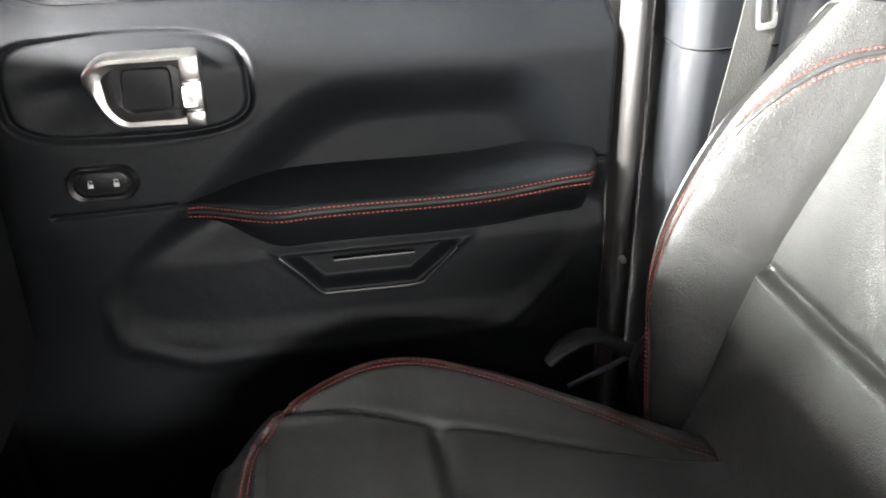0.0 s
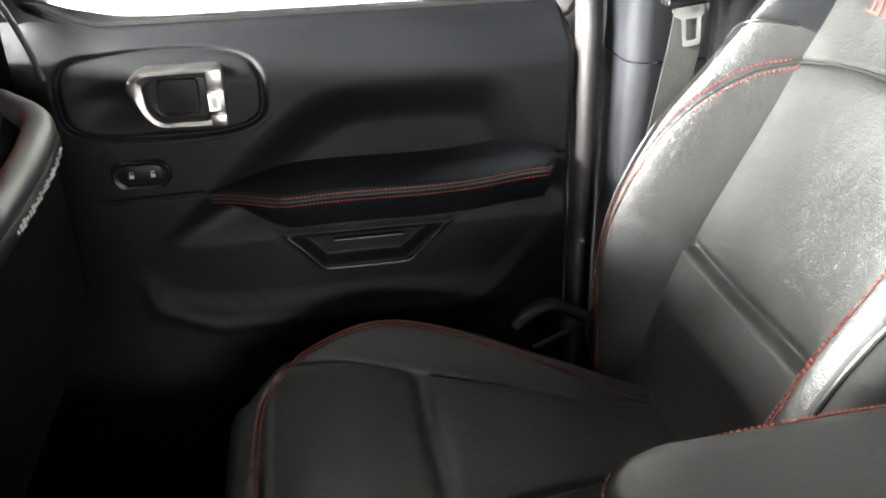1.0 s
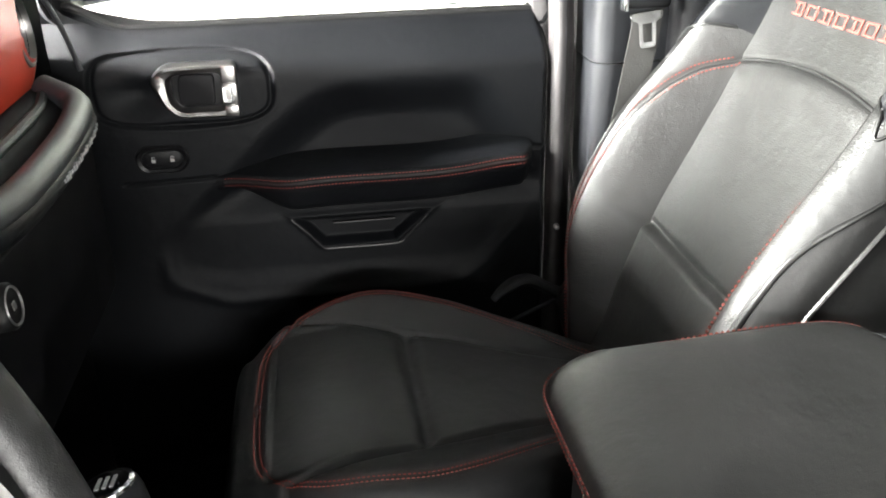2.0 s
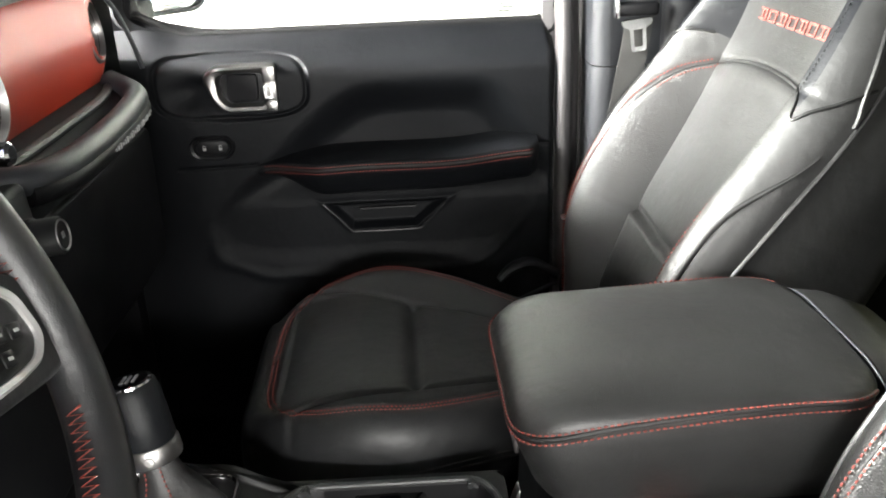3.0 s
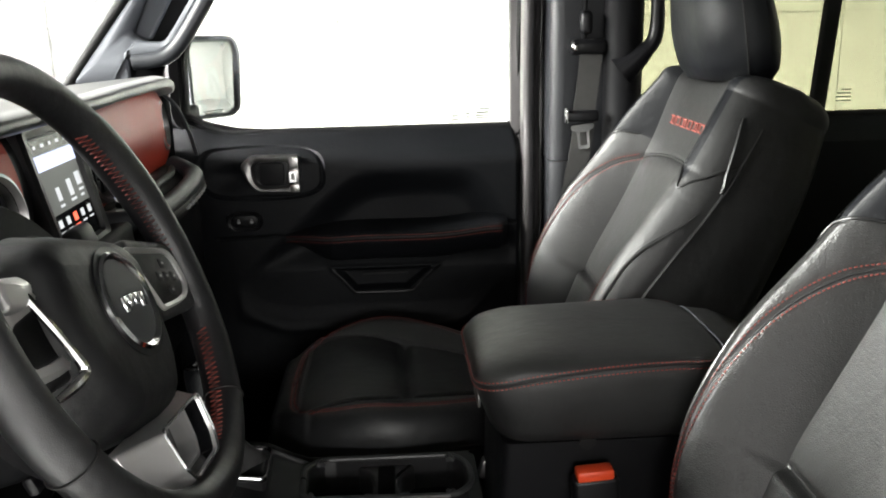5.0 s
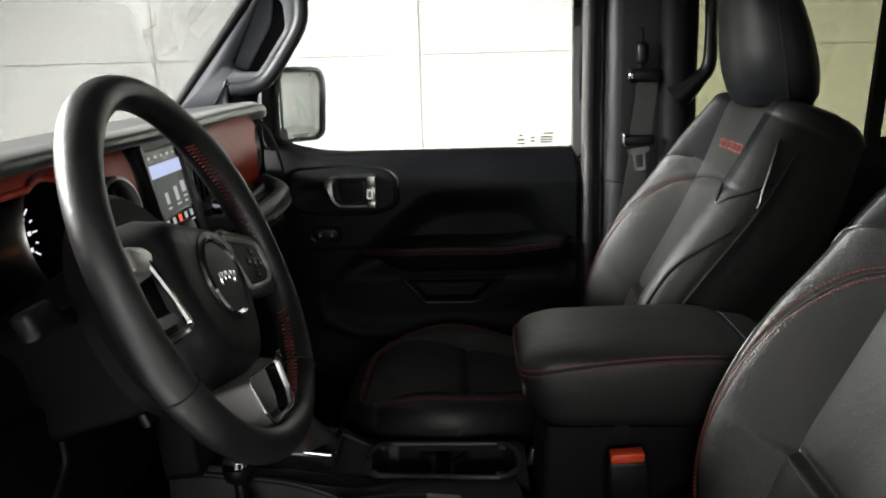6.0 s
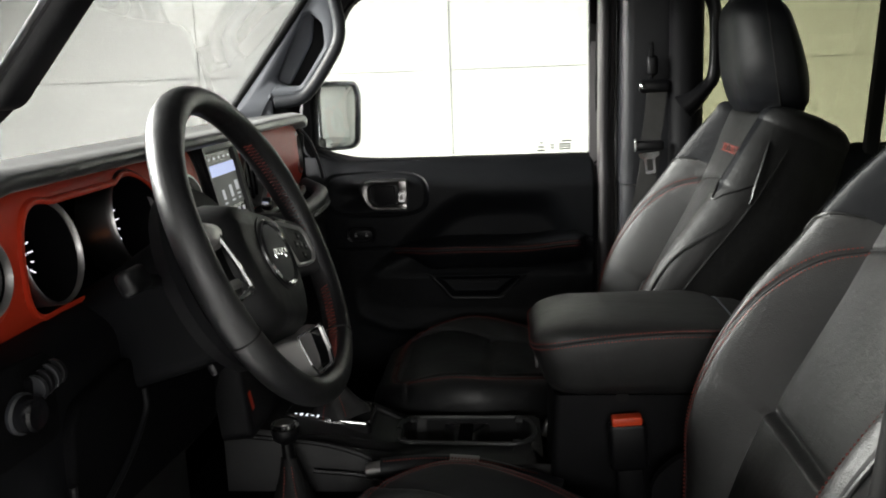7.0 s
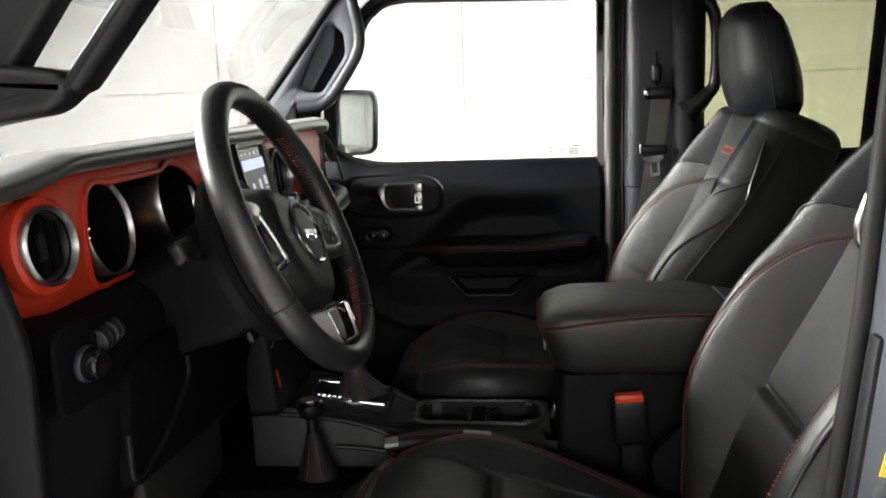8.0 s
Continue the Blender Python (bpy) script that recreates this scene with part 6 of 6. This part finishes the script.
        for k in (-1, 0, 1):
            part("vane", moved(box((2 * math.sqrt((r - 0.008)**2 - (k * 0.018)**2), 0.003, 0.022), 0.001, at=(0, k * 0.018, -0.012), rot=(18, 0, 0)), fm @ Matrix.Rotation(radians(90), 4, "Z")), MATTE, v)
        if abs(cy) < 0.3:
            disc = part("vent_flap", moved(lathe([(r - 0.004, -0.010), (r - 0.005, -0.006), (r - 0.02, -0.0045), (0.002, -0.004)], 40), fm), GREY_TRIM, v, "closed grey vent flap")
            part("flap_tab", moved(box((0.012, 0.004, 0.003), 0.001, at=(0, -0.018, -0.0035)), fm), PLASTIC, disc)
            continue
        part("collar", moved(lathe([(r + rim_w + 0.010, -0.012), (r + rim_w + 0.008, 0.0005), (r + rim_w + 0.004, 0.0035), (r + rim_w, 0.002), (r + rim_w, -0.012)], 56, cap=False), fm), RED_PANEL, v, "raised red collar")
        part("vent_hub", moved(box((0.012, 0.03, 0.010), 0.004, at=(0, 0, -0.006)), fm), PLASTIC, v)
    # centre screen
    sm_ = basis((-0.163, 0.011, 1.405), (0, 1, 0), (-0.22, 0, 1))
    o = round_poly([(-0.082, -0.084), (0.082, -0.084), (0.086, 0.080), (-0.086, 0.080)], 0.010, 6)
    i = round_poly([(-0.064, -0.068), (0.064, -0.068), (0.064, 0.064), (-0.064, 0.064)], 0.004, 6)
    scr = part("screen_frame", moved(bezel(o, i, [(0, -0.03), (0.05, 0.004), (0.3, 0.008), (0.85, 0.006), (1, -0.002)]), sm_), PLASTIC_SATIN, d, "black screen surround")
    part("screen", moved(plate(i, 0.003, 0.0005), Matrix.Translation((-0.003, 0, 0)) @ sm_), SCREEN_ON, scr, "lit touch screen")
    part("screen_dock", moved(box((0.126, 0.042, 0.0006), 0.0, at=(0, -0.046, 0.0012)), sm_), GLOSS_BLACK, scr, "black row along the screen's foot")
    part("screen_header", moved(box((0.126, 0.016, 0.0006), 0.0, at=(0, 0.055, 0.0012)), sm_), GLOSS_BLACK, scr, "black row along the screen's head")
    part("screen_bar", moved(box((0.122, 0.018, 0.0008), 0.0, at=(0, 0.036, 0.0015)), sm_), SCREEN_BAR, scr, "pale blue bar on the screen")
    g = [box((w, h, 0.0008), 0.0, at=(x, y, 0.0016)) for x, y, w, h in ((0.014, -0.002, 0.012, 0.020), (0.014, -0.017, 0.016, 0.003), (0.046, 0.004, 0.015, 0.016), (0.046, -0.010, 0.015, 0.003), (0.044, -0.017, 0.010, 0.003), (-0.024, -0.004, 0.010, 0.016), (-0.024, -0.018, 0.012, 0.003))]
    for k in range(5):
        if k != 2:
            g += [box((0.010, 0.009, 0.0008), 0.0, at=(-0.048 + 0.024 * k, -0.036, 0.0016)), box((0.013, 0.002, 0.0008), 0.0, at=(-0.048 + 0.024 * k, -0.046, 0.0016))]
        g.append(box((0.006 + 0.003 * (k % 2), 0.004, 0.0008), 0.0, at=(-0.046 + 0.023 * k, 0.055, 0.0016)))
    part("screen_icons", moved(joined(*g), sm_), ICON_GLOW, scr, "white icons on the screen", kind="stuff")
    part("screen_icon_red", moved(joined(box((0.011, 0.010, 0.0008), 0.0, at=(0.0, -0.036, 0.0016)), box((0.013, 0.002, 0.0008), 0.0, at=(0.0, -0.046, 0.0016))), sm_), ICON_RED, scr, "red icon on the screen", kind="stuff")
    part("control_knob", moved(lathe([(0.012, 0), (0.012, 0.012), (0.009, 0.015)], 24), basis((-0.140, 0.128, 1.365), (0, 1, 0), (0, 0, 1))), CHROME, d, "small chrome-rimmed knob")
    # the controls below the screen
    st = part("control_panel", moved(plate(round_poly([(-0.135, -0.15), (0.135, -0.15), (0.150, 0.0), (-0.150, 0.0)], 0.012), 0.03, 0.008), basis((-0.160, 0, 1.330), (0, 1, 0), (-0.12, 0, 1))), PLASTIC, d, "black control panel")
    for k in range(3):
        km = basis((-0.126 + 0.003, -0.108 + 0.108 * k, 1.285), (0, 1, 0), (-0.12, 0, 1))
        knob = part("climate_knob", moved(lathe([(0.0205, 0), (0.0205, 0.010), (0.0185, 0.012), (0.0185, 0.034), (0.0165, 0.037), (0.0150, 0.036), (0.004, 0.036)], 32), km), CONSOLE, st, "round climate knob")
        part("knob_ring", moved(lathe([(0.0158, 0.0362), (0.0152, 0.0376), (0.0140, 0.0372), (0.0138, 0.0362)], 32, cap=False), km), SILVER, knob, "thin silver ring")
        part("knob_mark", moved(box((0.006, 0.006, 0.0008), 0.0, at=(0, 0, 0.0366)), km), GREY_MARK, knob)
    for k in range(5):
        part("rocker_switch", moved(box((0.038, 0.022, 0.010), 0.003, at=(-0.09 + 0.045 * k, -0.095, 0.033)), basis((-0.160, 0, 1.330), (0, 1, 0), (-0.12, 0, 1))), GLOSS_BLACK if k % 2 else PLASTIC_SATIN, st)
    part("red_lamp", moved(box((0.010, 0.03, 0.004), 0.001, at=(-0.115, -0.13, 0.032), rot=(0, 0, 20)), basis((-0.160, 0, 1.330), (0, 1, 0), (-0.12, 0, 1))), RED_LAMP, st, "red lit mark")
    sw = part("switch_panel", moved(plate(round_poly([(-0.118, -0.09), (0.118, -0.09), (0.118, 0.085), (-0.118, 0.085)], 0.02), 0.05, 0.010), basis((-0.170, 0, 1.115), (0, 1, 0), (-0.10, 0, 1))), PLASTIC, st, "black lower switch panel")
    for z in (0.035, 0.055):
        part("switch_edge", moved(box((0.05, 0.0025, 0.003), 0.001, at=(-0.085, z, 0.050), rot=(0, 0, 18)), basis((-0.170, 0, 1.115), (0, 1, 0), (-0.10, 0, 1))), SILVER, sw, "thin silver edge")
    part("red_switch", moved(box((0.014, 0.034, 0.006), 0.003, at=(-0.098, -0.030, 0.048), rot=(0, 0, 14)), basis((-0.170, 0, 1.115), (0, 1, 0), (-0.10, 0, 1))), RED_LAMP, sw, "dim red lit switch")
    # the shelf and grab bar before the passenger
    part("shelf", rings([np.column_stack([s[:, 0], np.full(len(s), y), s[:, 1]]) for y in (0.16, 0.40, 0.60, 0.640) for s in [round_poly([(-0.30, 1.335), (-0.185, 1.332), (-0.150, 1.300), (-0.15, 1.27), (-0.30, 1.25)], 0.008, 4)]]), PLASTIC, d)
    bar = spline([(-0.165, 0.150, 1.330), (-0.128, 0.175, 1.326), (-0.115, 0.25, 1.322), (-0.113, 0.38, 1.322), (-0.120, 0.50, 1.324), (-0.138, 0.575, 1.326), (-0.180, 0.605, 1.340)], 60)
    gb = part("grab_bar", tube(bar + np.array([-0.004, 0, 0]), 0.0165, 16, squash=0.95), GREY_TRIM, d, "dark grey padded grab bar")
    part("bar_face", tube(bar[4:-4] + np.array([-0.002, 0, -0.013]), 0.0165, 14, squash=0.9), PLASTIC, gb, "black lower face of the bar")
    part("shelf_lip", tube(spline([(-0.178, 0.165, 1.331), (-0.168, 0.25, 1.331), (-0.168, 0.50, 1.332), (-0.180, 0.585, 1.334)], 30), 0.0065, 8), GREY_TRIM, d, "grey lip of the shelf")
    part("end_edge", tube(spline([(-0.205, 0.652, 1.470), (-0.178, 0.658, 1.440), (-0.160, 0.662, 1.39), (-0.150, 0.664, 1.345)], 24), 0.0035, 8), GREY_TRIM, d)
    g = []
    for k in range(22):
        y = 0.33 + 0.0095 * k
        bx = float(np.interp(y, bar[8:-8, 1], bar[8:-8, 0]))
        g.append(box((0.0014, 0.0055 if k % 4 else 0.003, 0.003 + 0.002 * (k % 3)), 0.0, at=(bx + 0.0146, y, 1.309)))
    part("bar_print", joined(*g), PALE_MARK, gb, "small unreadable pale print", kind="stuff")
    # a matte box added between the dashboard and the door to stop light
    part("end_light_stop", box((0.235, 0.125, 0.475), 0.01, at=(-0.335, 0.7175, 1.237)), MATTE, d)
    # lower panels
    lows = []
    for y in np.linspace(DASH_Y0 + 0.005, DASH_Y1 - 0.01, 50):
        e = 0.03 * float(sm(0.60, 0.715, abs(y)))
        sec = round_poly([(-0.27, 1.345), (-0.185 - e, 1.340), (-0.150 - e, 1.315), (-0.145 - e, 1.18), (-0.185 - e, 1.05), (-0.30, 0.98), (-0.36, 1.0)], 0.02, 5)
        lows.append(np.column_stack([sec[:, 0], np.full(len(sec), y), sec[:, 1]]))
    part("lower_panel", rings(lows), LOWER_DASH, d, "black lower dash panel", angle=50)
    part("end_cap", moved(plate(round_poly([(-0.46, 1.36), (-0.22, 1.02), (-0.165, 1.10), (-0.160, 1.33), (-0.20, 1.475), (-0.44, 1.44)], 0.03), 0.012, 0.006), Matrix(((1, 0, 0, 0), (0, 0, -1, DASH_Y0 + 0.004), (0, 1, 0, 0), (0, 0, 0, 1)))), PLASTIC, d)
    part("glovebox_lid", moved(plate(round_poly([(0.17, 1.07), (0.60, 1.07), (0.61, 1.27), (0.165, 1.27)], 0.02), 0.010, 0.004), Matrix(((0, 0, 1, -0.150), (1, 0, 0, 0), (0, 1, 0, 0), (0, 0, 0, 1)))), PLASTIC, d, "black glovebox lid")
    # knee panel pieces on the driver's side
    kp = part("knee_panel", moved(plate(round_poly([(-0.60, 1.13), (-0.20, 1.10), (-0.18, 1.24), (-0.46, 1.28), (-0.58, 1.27)], 0.03), 0.014, 0.006), Matrix(((0, 0, 1, -0.150), (1, 0, 0, 0), (0, 1, 0, 0), (0, 0, 0, 1)))), MATTE, d)
    part("knee_panel_edge", tube(spline([(-0.134, -0.600, 1.20), (-0.134, -0.590, 1.145), (-0.134, -0.50, 1.165), (-0.134, -0.43, 1.205), (-0.134, -0.425, 1.235)], 30), 0.004, 8), PLASTIC, kp)
    part("fuse_pocket", box((0.02, 0.26, 0.10), 0.008, at=(-0.165, -0.40, 1.06)), RUBBER, d)
    # light switch
    lm = basis((-0.148, -0.655, 1.298), (0.12, 1, 0), (0, 0, 1))
    pod = part("light_switch", moved(plate(round_poly([(-0.042, -0.045), (0.055, -0.045), (0.055, 0.042), (-0.030, 0.045), (-0.042, 0.030)], 0.016), 0.005, 0.003), lm), MATTE, d, "black headlamp switch pod")
    part("knob", moved(lathe([(0.0165, 0.006), (0.017, 0.012), (0.0155, 0.024), (0.013, 0.026), (0.003, 0.0255)], 40), lm), GLOSS_BLACK, pod)
    part("knob_ring", moved(lathe([(0.0185, 0.006), (0.0190, 0.010), (0.0172, 0.012)], 40), lm), PILLAR_DARK, pod, "thin dark ring")
    part("dimmer_housing", moved(box((0.046, 0.024, 0.010), 0.004, 2, at=(0.036, 0.020, 0.006), rot=(0, 0, 12)), lm), MATTE, pod)
    for k in range(4):
        part("dimmer_wheel", moved(lathe([(0.010, -0.003), (0.0125, -0.0022), (0.0125, 0.0022), (0.010, 0.003)], 28), lm @ Matrix.Translation((0.019 + 0.0095 * k, 0.016 + 0.002 * k, 0.010)) @ Matrix.Rotation(radians(90), 4, "Y")), PILLAR_DARK if k % 2 == 0 else PLASTIC_SATIN, pod, "ribbed dimmer wheel")
    return d


dashboard()

# ---- steering ----
WHEEL = basis((0.0, -0.365, 1.3885), (0, 1, 0), (-0.400, 0, 0.9165)) @ Matrix.Rotation(radians(-18), 4, "Z")


def steering_wheel():
    w = thing("steering_wheel", "black leather steering wheel with red stitching and silver spokes, turned slightly", "steering wheel", (0.0, -0.365, 1.3885))
    R, r = 0.1845, 0.0165
    a = np.linspace(0, 2 * math.pi, 144, endpoint=False)
    thick = r + 0.0022 * (np.exp(-((np.mod(a, 2 * math.pi) - 0.75) / 0.35)**2) + np.exp(-((np.mod(a, 2 * math.pi) - 2.39) / 0.35)**2))
    rim = part("rim", moved(tube(np.column_stack([R * np.cos(a), R * np.sin(a), 0 * a]), thick, 20, closed=True, up=(0, 0, 1), squash=1.08), WHEEL), RIM_LEATHER, w, "black leather rim", angle=80)
    for ang in (141, 219, 321, 39):
        b = radians(ang)
        t = np.linspace(0, 2 * math.pi, 20, endpoint=False)
        ring = np.column_stack([(R + (r + 0.0008) * np.cos(t)) * math.cos(b), (R + (r + 0.0008) * np.cos(t)) * math.sin(b), (r * 1.08 + 0.0008) * np.sin(t)])
        part("seam_cord", moved(tube(ring, 0.0011, 5, closed=True), WHEEL), SEAM, rim)
    for lo, hi in ((-62, -16), (12, 62), (118, 168), (196, 242)):
        aa = np.radians(np.linspace(lo, hi, int((hi - lo) * 1.1)))
        z = 0.0005 + 0.0052 * np.where(np.arange(len(aa)) % 2, 1, -1)
        swell = np.interp(np.mod(aa, 2 * math.pi), a, thick)
        rr = R - np.sqrt(swell**2 - z**2) - 0.0006
        p = np.column_stack([rr * np.cos(aa), rr * np.sin(aa), z])
        part("stitching", moved(tube(p, 0.0010, 4), WHEEL), THREAD, rim, "red cross stitching", kind="stuff")
    # hub with the emblem
    hub = round_poly([(-0.098, 0.030), (-0.066, 0.048), (0.050, 0.048), (0.076, 0.030), (0.077, -0.034), (0.068, -0.074), (0.042, -0.108), (-0.046, -0.108), (-0.082, -0.074), (-0.100, -0.030)], 0.020, 6)
    stack = [lift(inset(hub, -0.002), -0.066), lift(inset(hub, -0.008), -0.046), lift(inset(hub, -0.006), -0.024)]
    for k in range(1, 7):
        t = k / 6 * math.pi / 2
        stack.append(lift(inset(hub, 0.026 * (1 - math.cos(t))), -0.018 + 0.030 * math.sin(t)))
    h = part("airbag_cover", moved(rings(stack), WHEEL), HUB_VINYL, w, "black padded hub", angle=60)
    part("emblem_disc", moved(lathe([(0.036, 0.006), (0.036, 0.0115), (0.030, 0.0125), (0.003, 0.013)], 48), WHEEL @ Matrix.Translation((0.004, -0.016, 0.002))), GREY_TRIM, h, "dark grey round emblem")
    part("emblem_ring", moved(lathe([(0.0425, 0.006), (0.0425, 0.0125), (0.040, 0.0145), (0.037, 0.0135), (0.0355, 0.0115), (0.0425, 0.006)], 56, cap=False), WHEEL @ Matrix.Translation((0.004, -0.016, 0.002))), CHROME, h, "chrome ring")
    part("emblem_groove", moved(lathe([(0.048, 0.004), (0.0475, 0.0112), (0.0425, 0.0112)], 56), WHEEL @ Matrix.Translation((0.004, -0.016, 0.002))), PLASTIC_SATIN, h)
    g = [box((0.0095, 0.013 if k in (0, 3) else 0.010, 0.003), 0.0012, at=(-0.0165 + 0.011 * k, -0.006 - (0.002 if k in (0, 3) else 0.0), 0.0135)) for k in range(4)]
    part("emblem_mark", moved(joined(*g), WHEEL @ Matrix.Translation((0.004, -0.010, 0.002)) @ Matrix.Rotation(radians(7), 4, "Z")), CHROME, h, "plain silver blocks")
    # side spokes with switch pads
    for s in (1, -1):
        SP = WHEEL if s > 0 else WHEEL @ Matrix.Translation((0, 0, -0.012)) @ Matrix.Rotation(radians(20), 4, "Z")
        reach = 1.0 if s > 0 else 0.86
        spoke = [(0.060, 0.046), (0.150 * reach, 0.046), (0.186 * reach, 0.036), (0.190 * reach, -0.010), (0.165 * reach, -0.024), (0.075, -0.034)]
        sp = part("spoke", moved(plate(round_poly([(s * x, y) for x, y in spoke], 0.012, 5), 0.018, 0.005), SP @ Matrix.Translation((0, 0, -0.014))), RIM_LEATHER, w, "black leather spoke")
        o = round_poly([(s * x, y) for x, y in ((0.050, 0.036), (0.142, 0.038), (0.154, 0.030), (0.162, 0.002), (0.150, -0.013), (0.122, -0.020), (0.080, -0.026))], 0.008, 6)
        i = np.array([(s * 0.110, 0.007)]) + (o - np.array([(s * 0.110, 0.007)])) * np.array([(0.88, 0.80) if s > 0 else (0.66, 0.58)])
        part("spoke_frame", moved(bezel(o, i, [(0, -0.002), (0.05, 0.006), (0.4, 0.008), (0.9, 0.006), (1, -0.001)]), SP), SILVER_PAINT, sp, "silver switch frame")
        part("switch_pad", moved(plate(i, 0.004, 0.001), SP), PLASTIC_SATIN, sp)
        if s < 0:
            continue
        for bx, by in ((0.108, 0.009), (0.124, 0.009), (0.140, 0.009), (0.124, 0.022), (0.124, -0.005)):
            part("button", moved(box((0.012, 0.010, 0.004), 0.0015, at=(s * bx, by, 0.0032)), SP), PLASTIC_SATIN, sp)
            part("button_mark", moved(box((0.004, 0.002, 0.0006), 0.0, at=(s * bx, by, 0.0055)), SP), PALE_MARK, sp)
    patch = round_poly([(-0.152, 0.008), (-0.122, 0.010), (-0.112, 0.004), (-0.116, -0.006), (-0.130, -0.014), (-0.152, -0.015)], 0.005, 5)
    tr = part("hub_trim", moved(plate(patch, 0.010, 0.005), WHEEL @ Matrix.Translation((0, 0, -0.003))), SILVER_PAINT, w, "silver trim beside the hub", angle=60)
    strip = spline([(-0.124, -0.004, 0.004), (-0.112, -0.026, 0.006), (-0.098, -0.048, 0.006), (-0.092, -0.062, 0.005), (-0.108, -0.070, 0.002), (-0.128, -0.076, -0.002)], 30)
    part("trim_strip", moved(tube(strip, np.interp(np.arange(30), [0, 12, 20, 29], [0.0035, 0.0028, 0.0045, 0.0025]), 8), WHEEL), CHROME, tr, "thin chrome strip")
    # lower forked spoke: two broad legs that meet in a foot at the rim
    o = round_poly([(-0.080, -0.104), (0.080, -0.104), (0.065, -0.152), (0.049, -0.167), (-0.049, -0.167), (-0.065, -0.152)], 0.006, 6)
    i = round_poly([(-0.046, -0.110), (0.046, -0.110), (0.041, -0.142), (0.031, -0.156), (-0.031, -0.156), (-0.041, -0.142)], 0.005, 6)
    FK = WHEEL @ Matrix.Translation((0.002, -0.006, 0.007)) @ Matrix.Rotation(radians(11), 4, "Z")
    lo = part("lower_spoke", moved(bezel(o, i, [(0, -0.036), (0.02, -0.025), (0.5, -0.012), (0.88, 0.0), (0.97, 0.0), (1.0, -0.004)]), FK), SILVER_PAINT, w, "silver forked lower spoke", angle=35)
    part("recess_wall", moved(rings([lift(inset(i, 0.0002), -0.003), lift(inset(i, 0.0008), -0.015)], cap=False), FK), GLOSS_BLACK, lo, "gloss black wall of the recess")
    part("recess_liner", moved(rings([lift(inset(i, 0.0008), -0.015), lift(inset(i, 0.0030), -0.016), lift(inset(i, 0.0035), -0.034)], cap=False), FK), SILVER_PAINT, lo, "silver liner of the recess", angle=40)
    part("spoke_recess", moved(plate(inset(i, -0.004), 0.004, 0.001), FK @ Matrix.Translation((0, 0, -0.037))), GLOSS_BLACK, lo, "dark recess between the legs")
    edge = inset(i, -0.002)
    part("recess_edge", moved(tube(lift(edge, 0.0005), 0.0016, 6, closed=True, up=(0, 0, 1)), FK), CHROME, lo, "thin bright edge")
    return w


steering_wheel()


def column():
    c = thing("steering_column", "black steering column shroud with stalks behind the wheel", "steering column", (-0.1, -0.373, 1.33))
    M = basis((0.0, -0.373, 1.3885), (0, 1, 0), (-0.400, 0, 0.9165))
    stack = []
    for h, wx, wy, cy in ((-0.032, 0.060, 0.060, -0.012), (-0.045, 0.080, 0.076, -0.014), (-0.10, 0.078, 0.076, -0.018), (-0.16, 0.072, 0.068, -0.020), (-0.24, 0.066, 0.060, -0.020)):
        stack.append(lift(round_poly([(-wx, -wy + cy), (wx, -wy + cy), (wx, wy * 0.7 + cy), (wx * 0.6, wy + cy), (-wx * 0.6, wy + cy), (-wx, wy * 0.7 + cy)], 0.02, 6), h))
    part("shroud", moved(rings(stack), M), LOWER_DASH, c, "", angle=60)
    part("collar", moved(lathe([(0.115, -0.075), (0.118, -0.060), (0.110, -0.052), (0.05, -0.050)], 48), M @ Matrix.Translation((0, -0.012, 0))), PLASTIC, c)
    for s, dz in ((-1, 0.012), (1, 0.012)):
        p = [(s * 0.06, dz, -0.085), (s * 0.12, dz + 0.010, -0.080), (s * 0.165, dz + 0.018, -0.070)]
        stalk = part("stalk", moved(tube(spline(p, 12), np.linspace(0.008, 0.0085, 12), 10), M), PLASTIC_SATIN, c, "black stalk")
        part("stalk_end", moved(box((0.042, 0.026, 0.018), 0.006, 3, at=(s * 0.175, dz + 0.020, -0.068)), M), PLASTIC_SATIN, stalk)
    part("tilt_lever", moved(box((0.05, 0.016, 0.010), 0.004, at=(-0.05, -0.098, -0.09)), M), PLASTIC_SATIN, c)


column()


def pedal(name, y, w, h, label):
    p = thing(name, label, "pedal", (-0.38, y, 0.8))
    part("pad", moved(plate(round_poly([(-w, -h), (w, -h), (w, h), (-w, h)], 0.008), 0.014, 0.004), basis((-0.34, y, 0.80), (0, 1, 0), (-0.5, 0, 1))), RUBBER, p)
    part("arm", tube([(-0.35, y, 0.83), (-0.40, y, 1.02)], 0.008, 8), PLASTIC_SATIN, p)


pedal("brake_pedal", -0.34, 0.055, 0.028, "black rubber brake pedal in the dark footwell")
pedal("accelerator_pedal", -0.22, 0.022, 0.06, "black accelerator pedal in the dark footwell")


def mat(y):
    pts = round_poly([(-0.42, y - 0.22), (0.0, y - 0.22), (0.0, y + 0.22), (-0.42, y + 0.22)], 0.05)
    m = thing("floor_mat", "black rubber-backed floor mat", "floor mat", (-0.2, y, 0.65), group="floor mats")
    part("pad", moved(plate(pts, 0.012, 0.004), Matrix.Translation((0, 0, 0.646))), CARPET, m)
    

mat(0.39)
mat(-0.375)
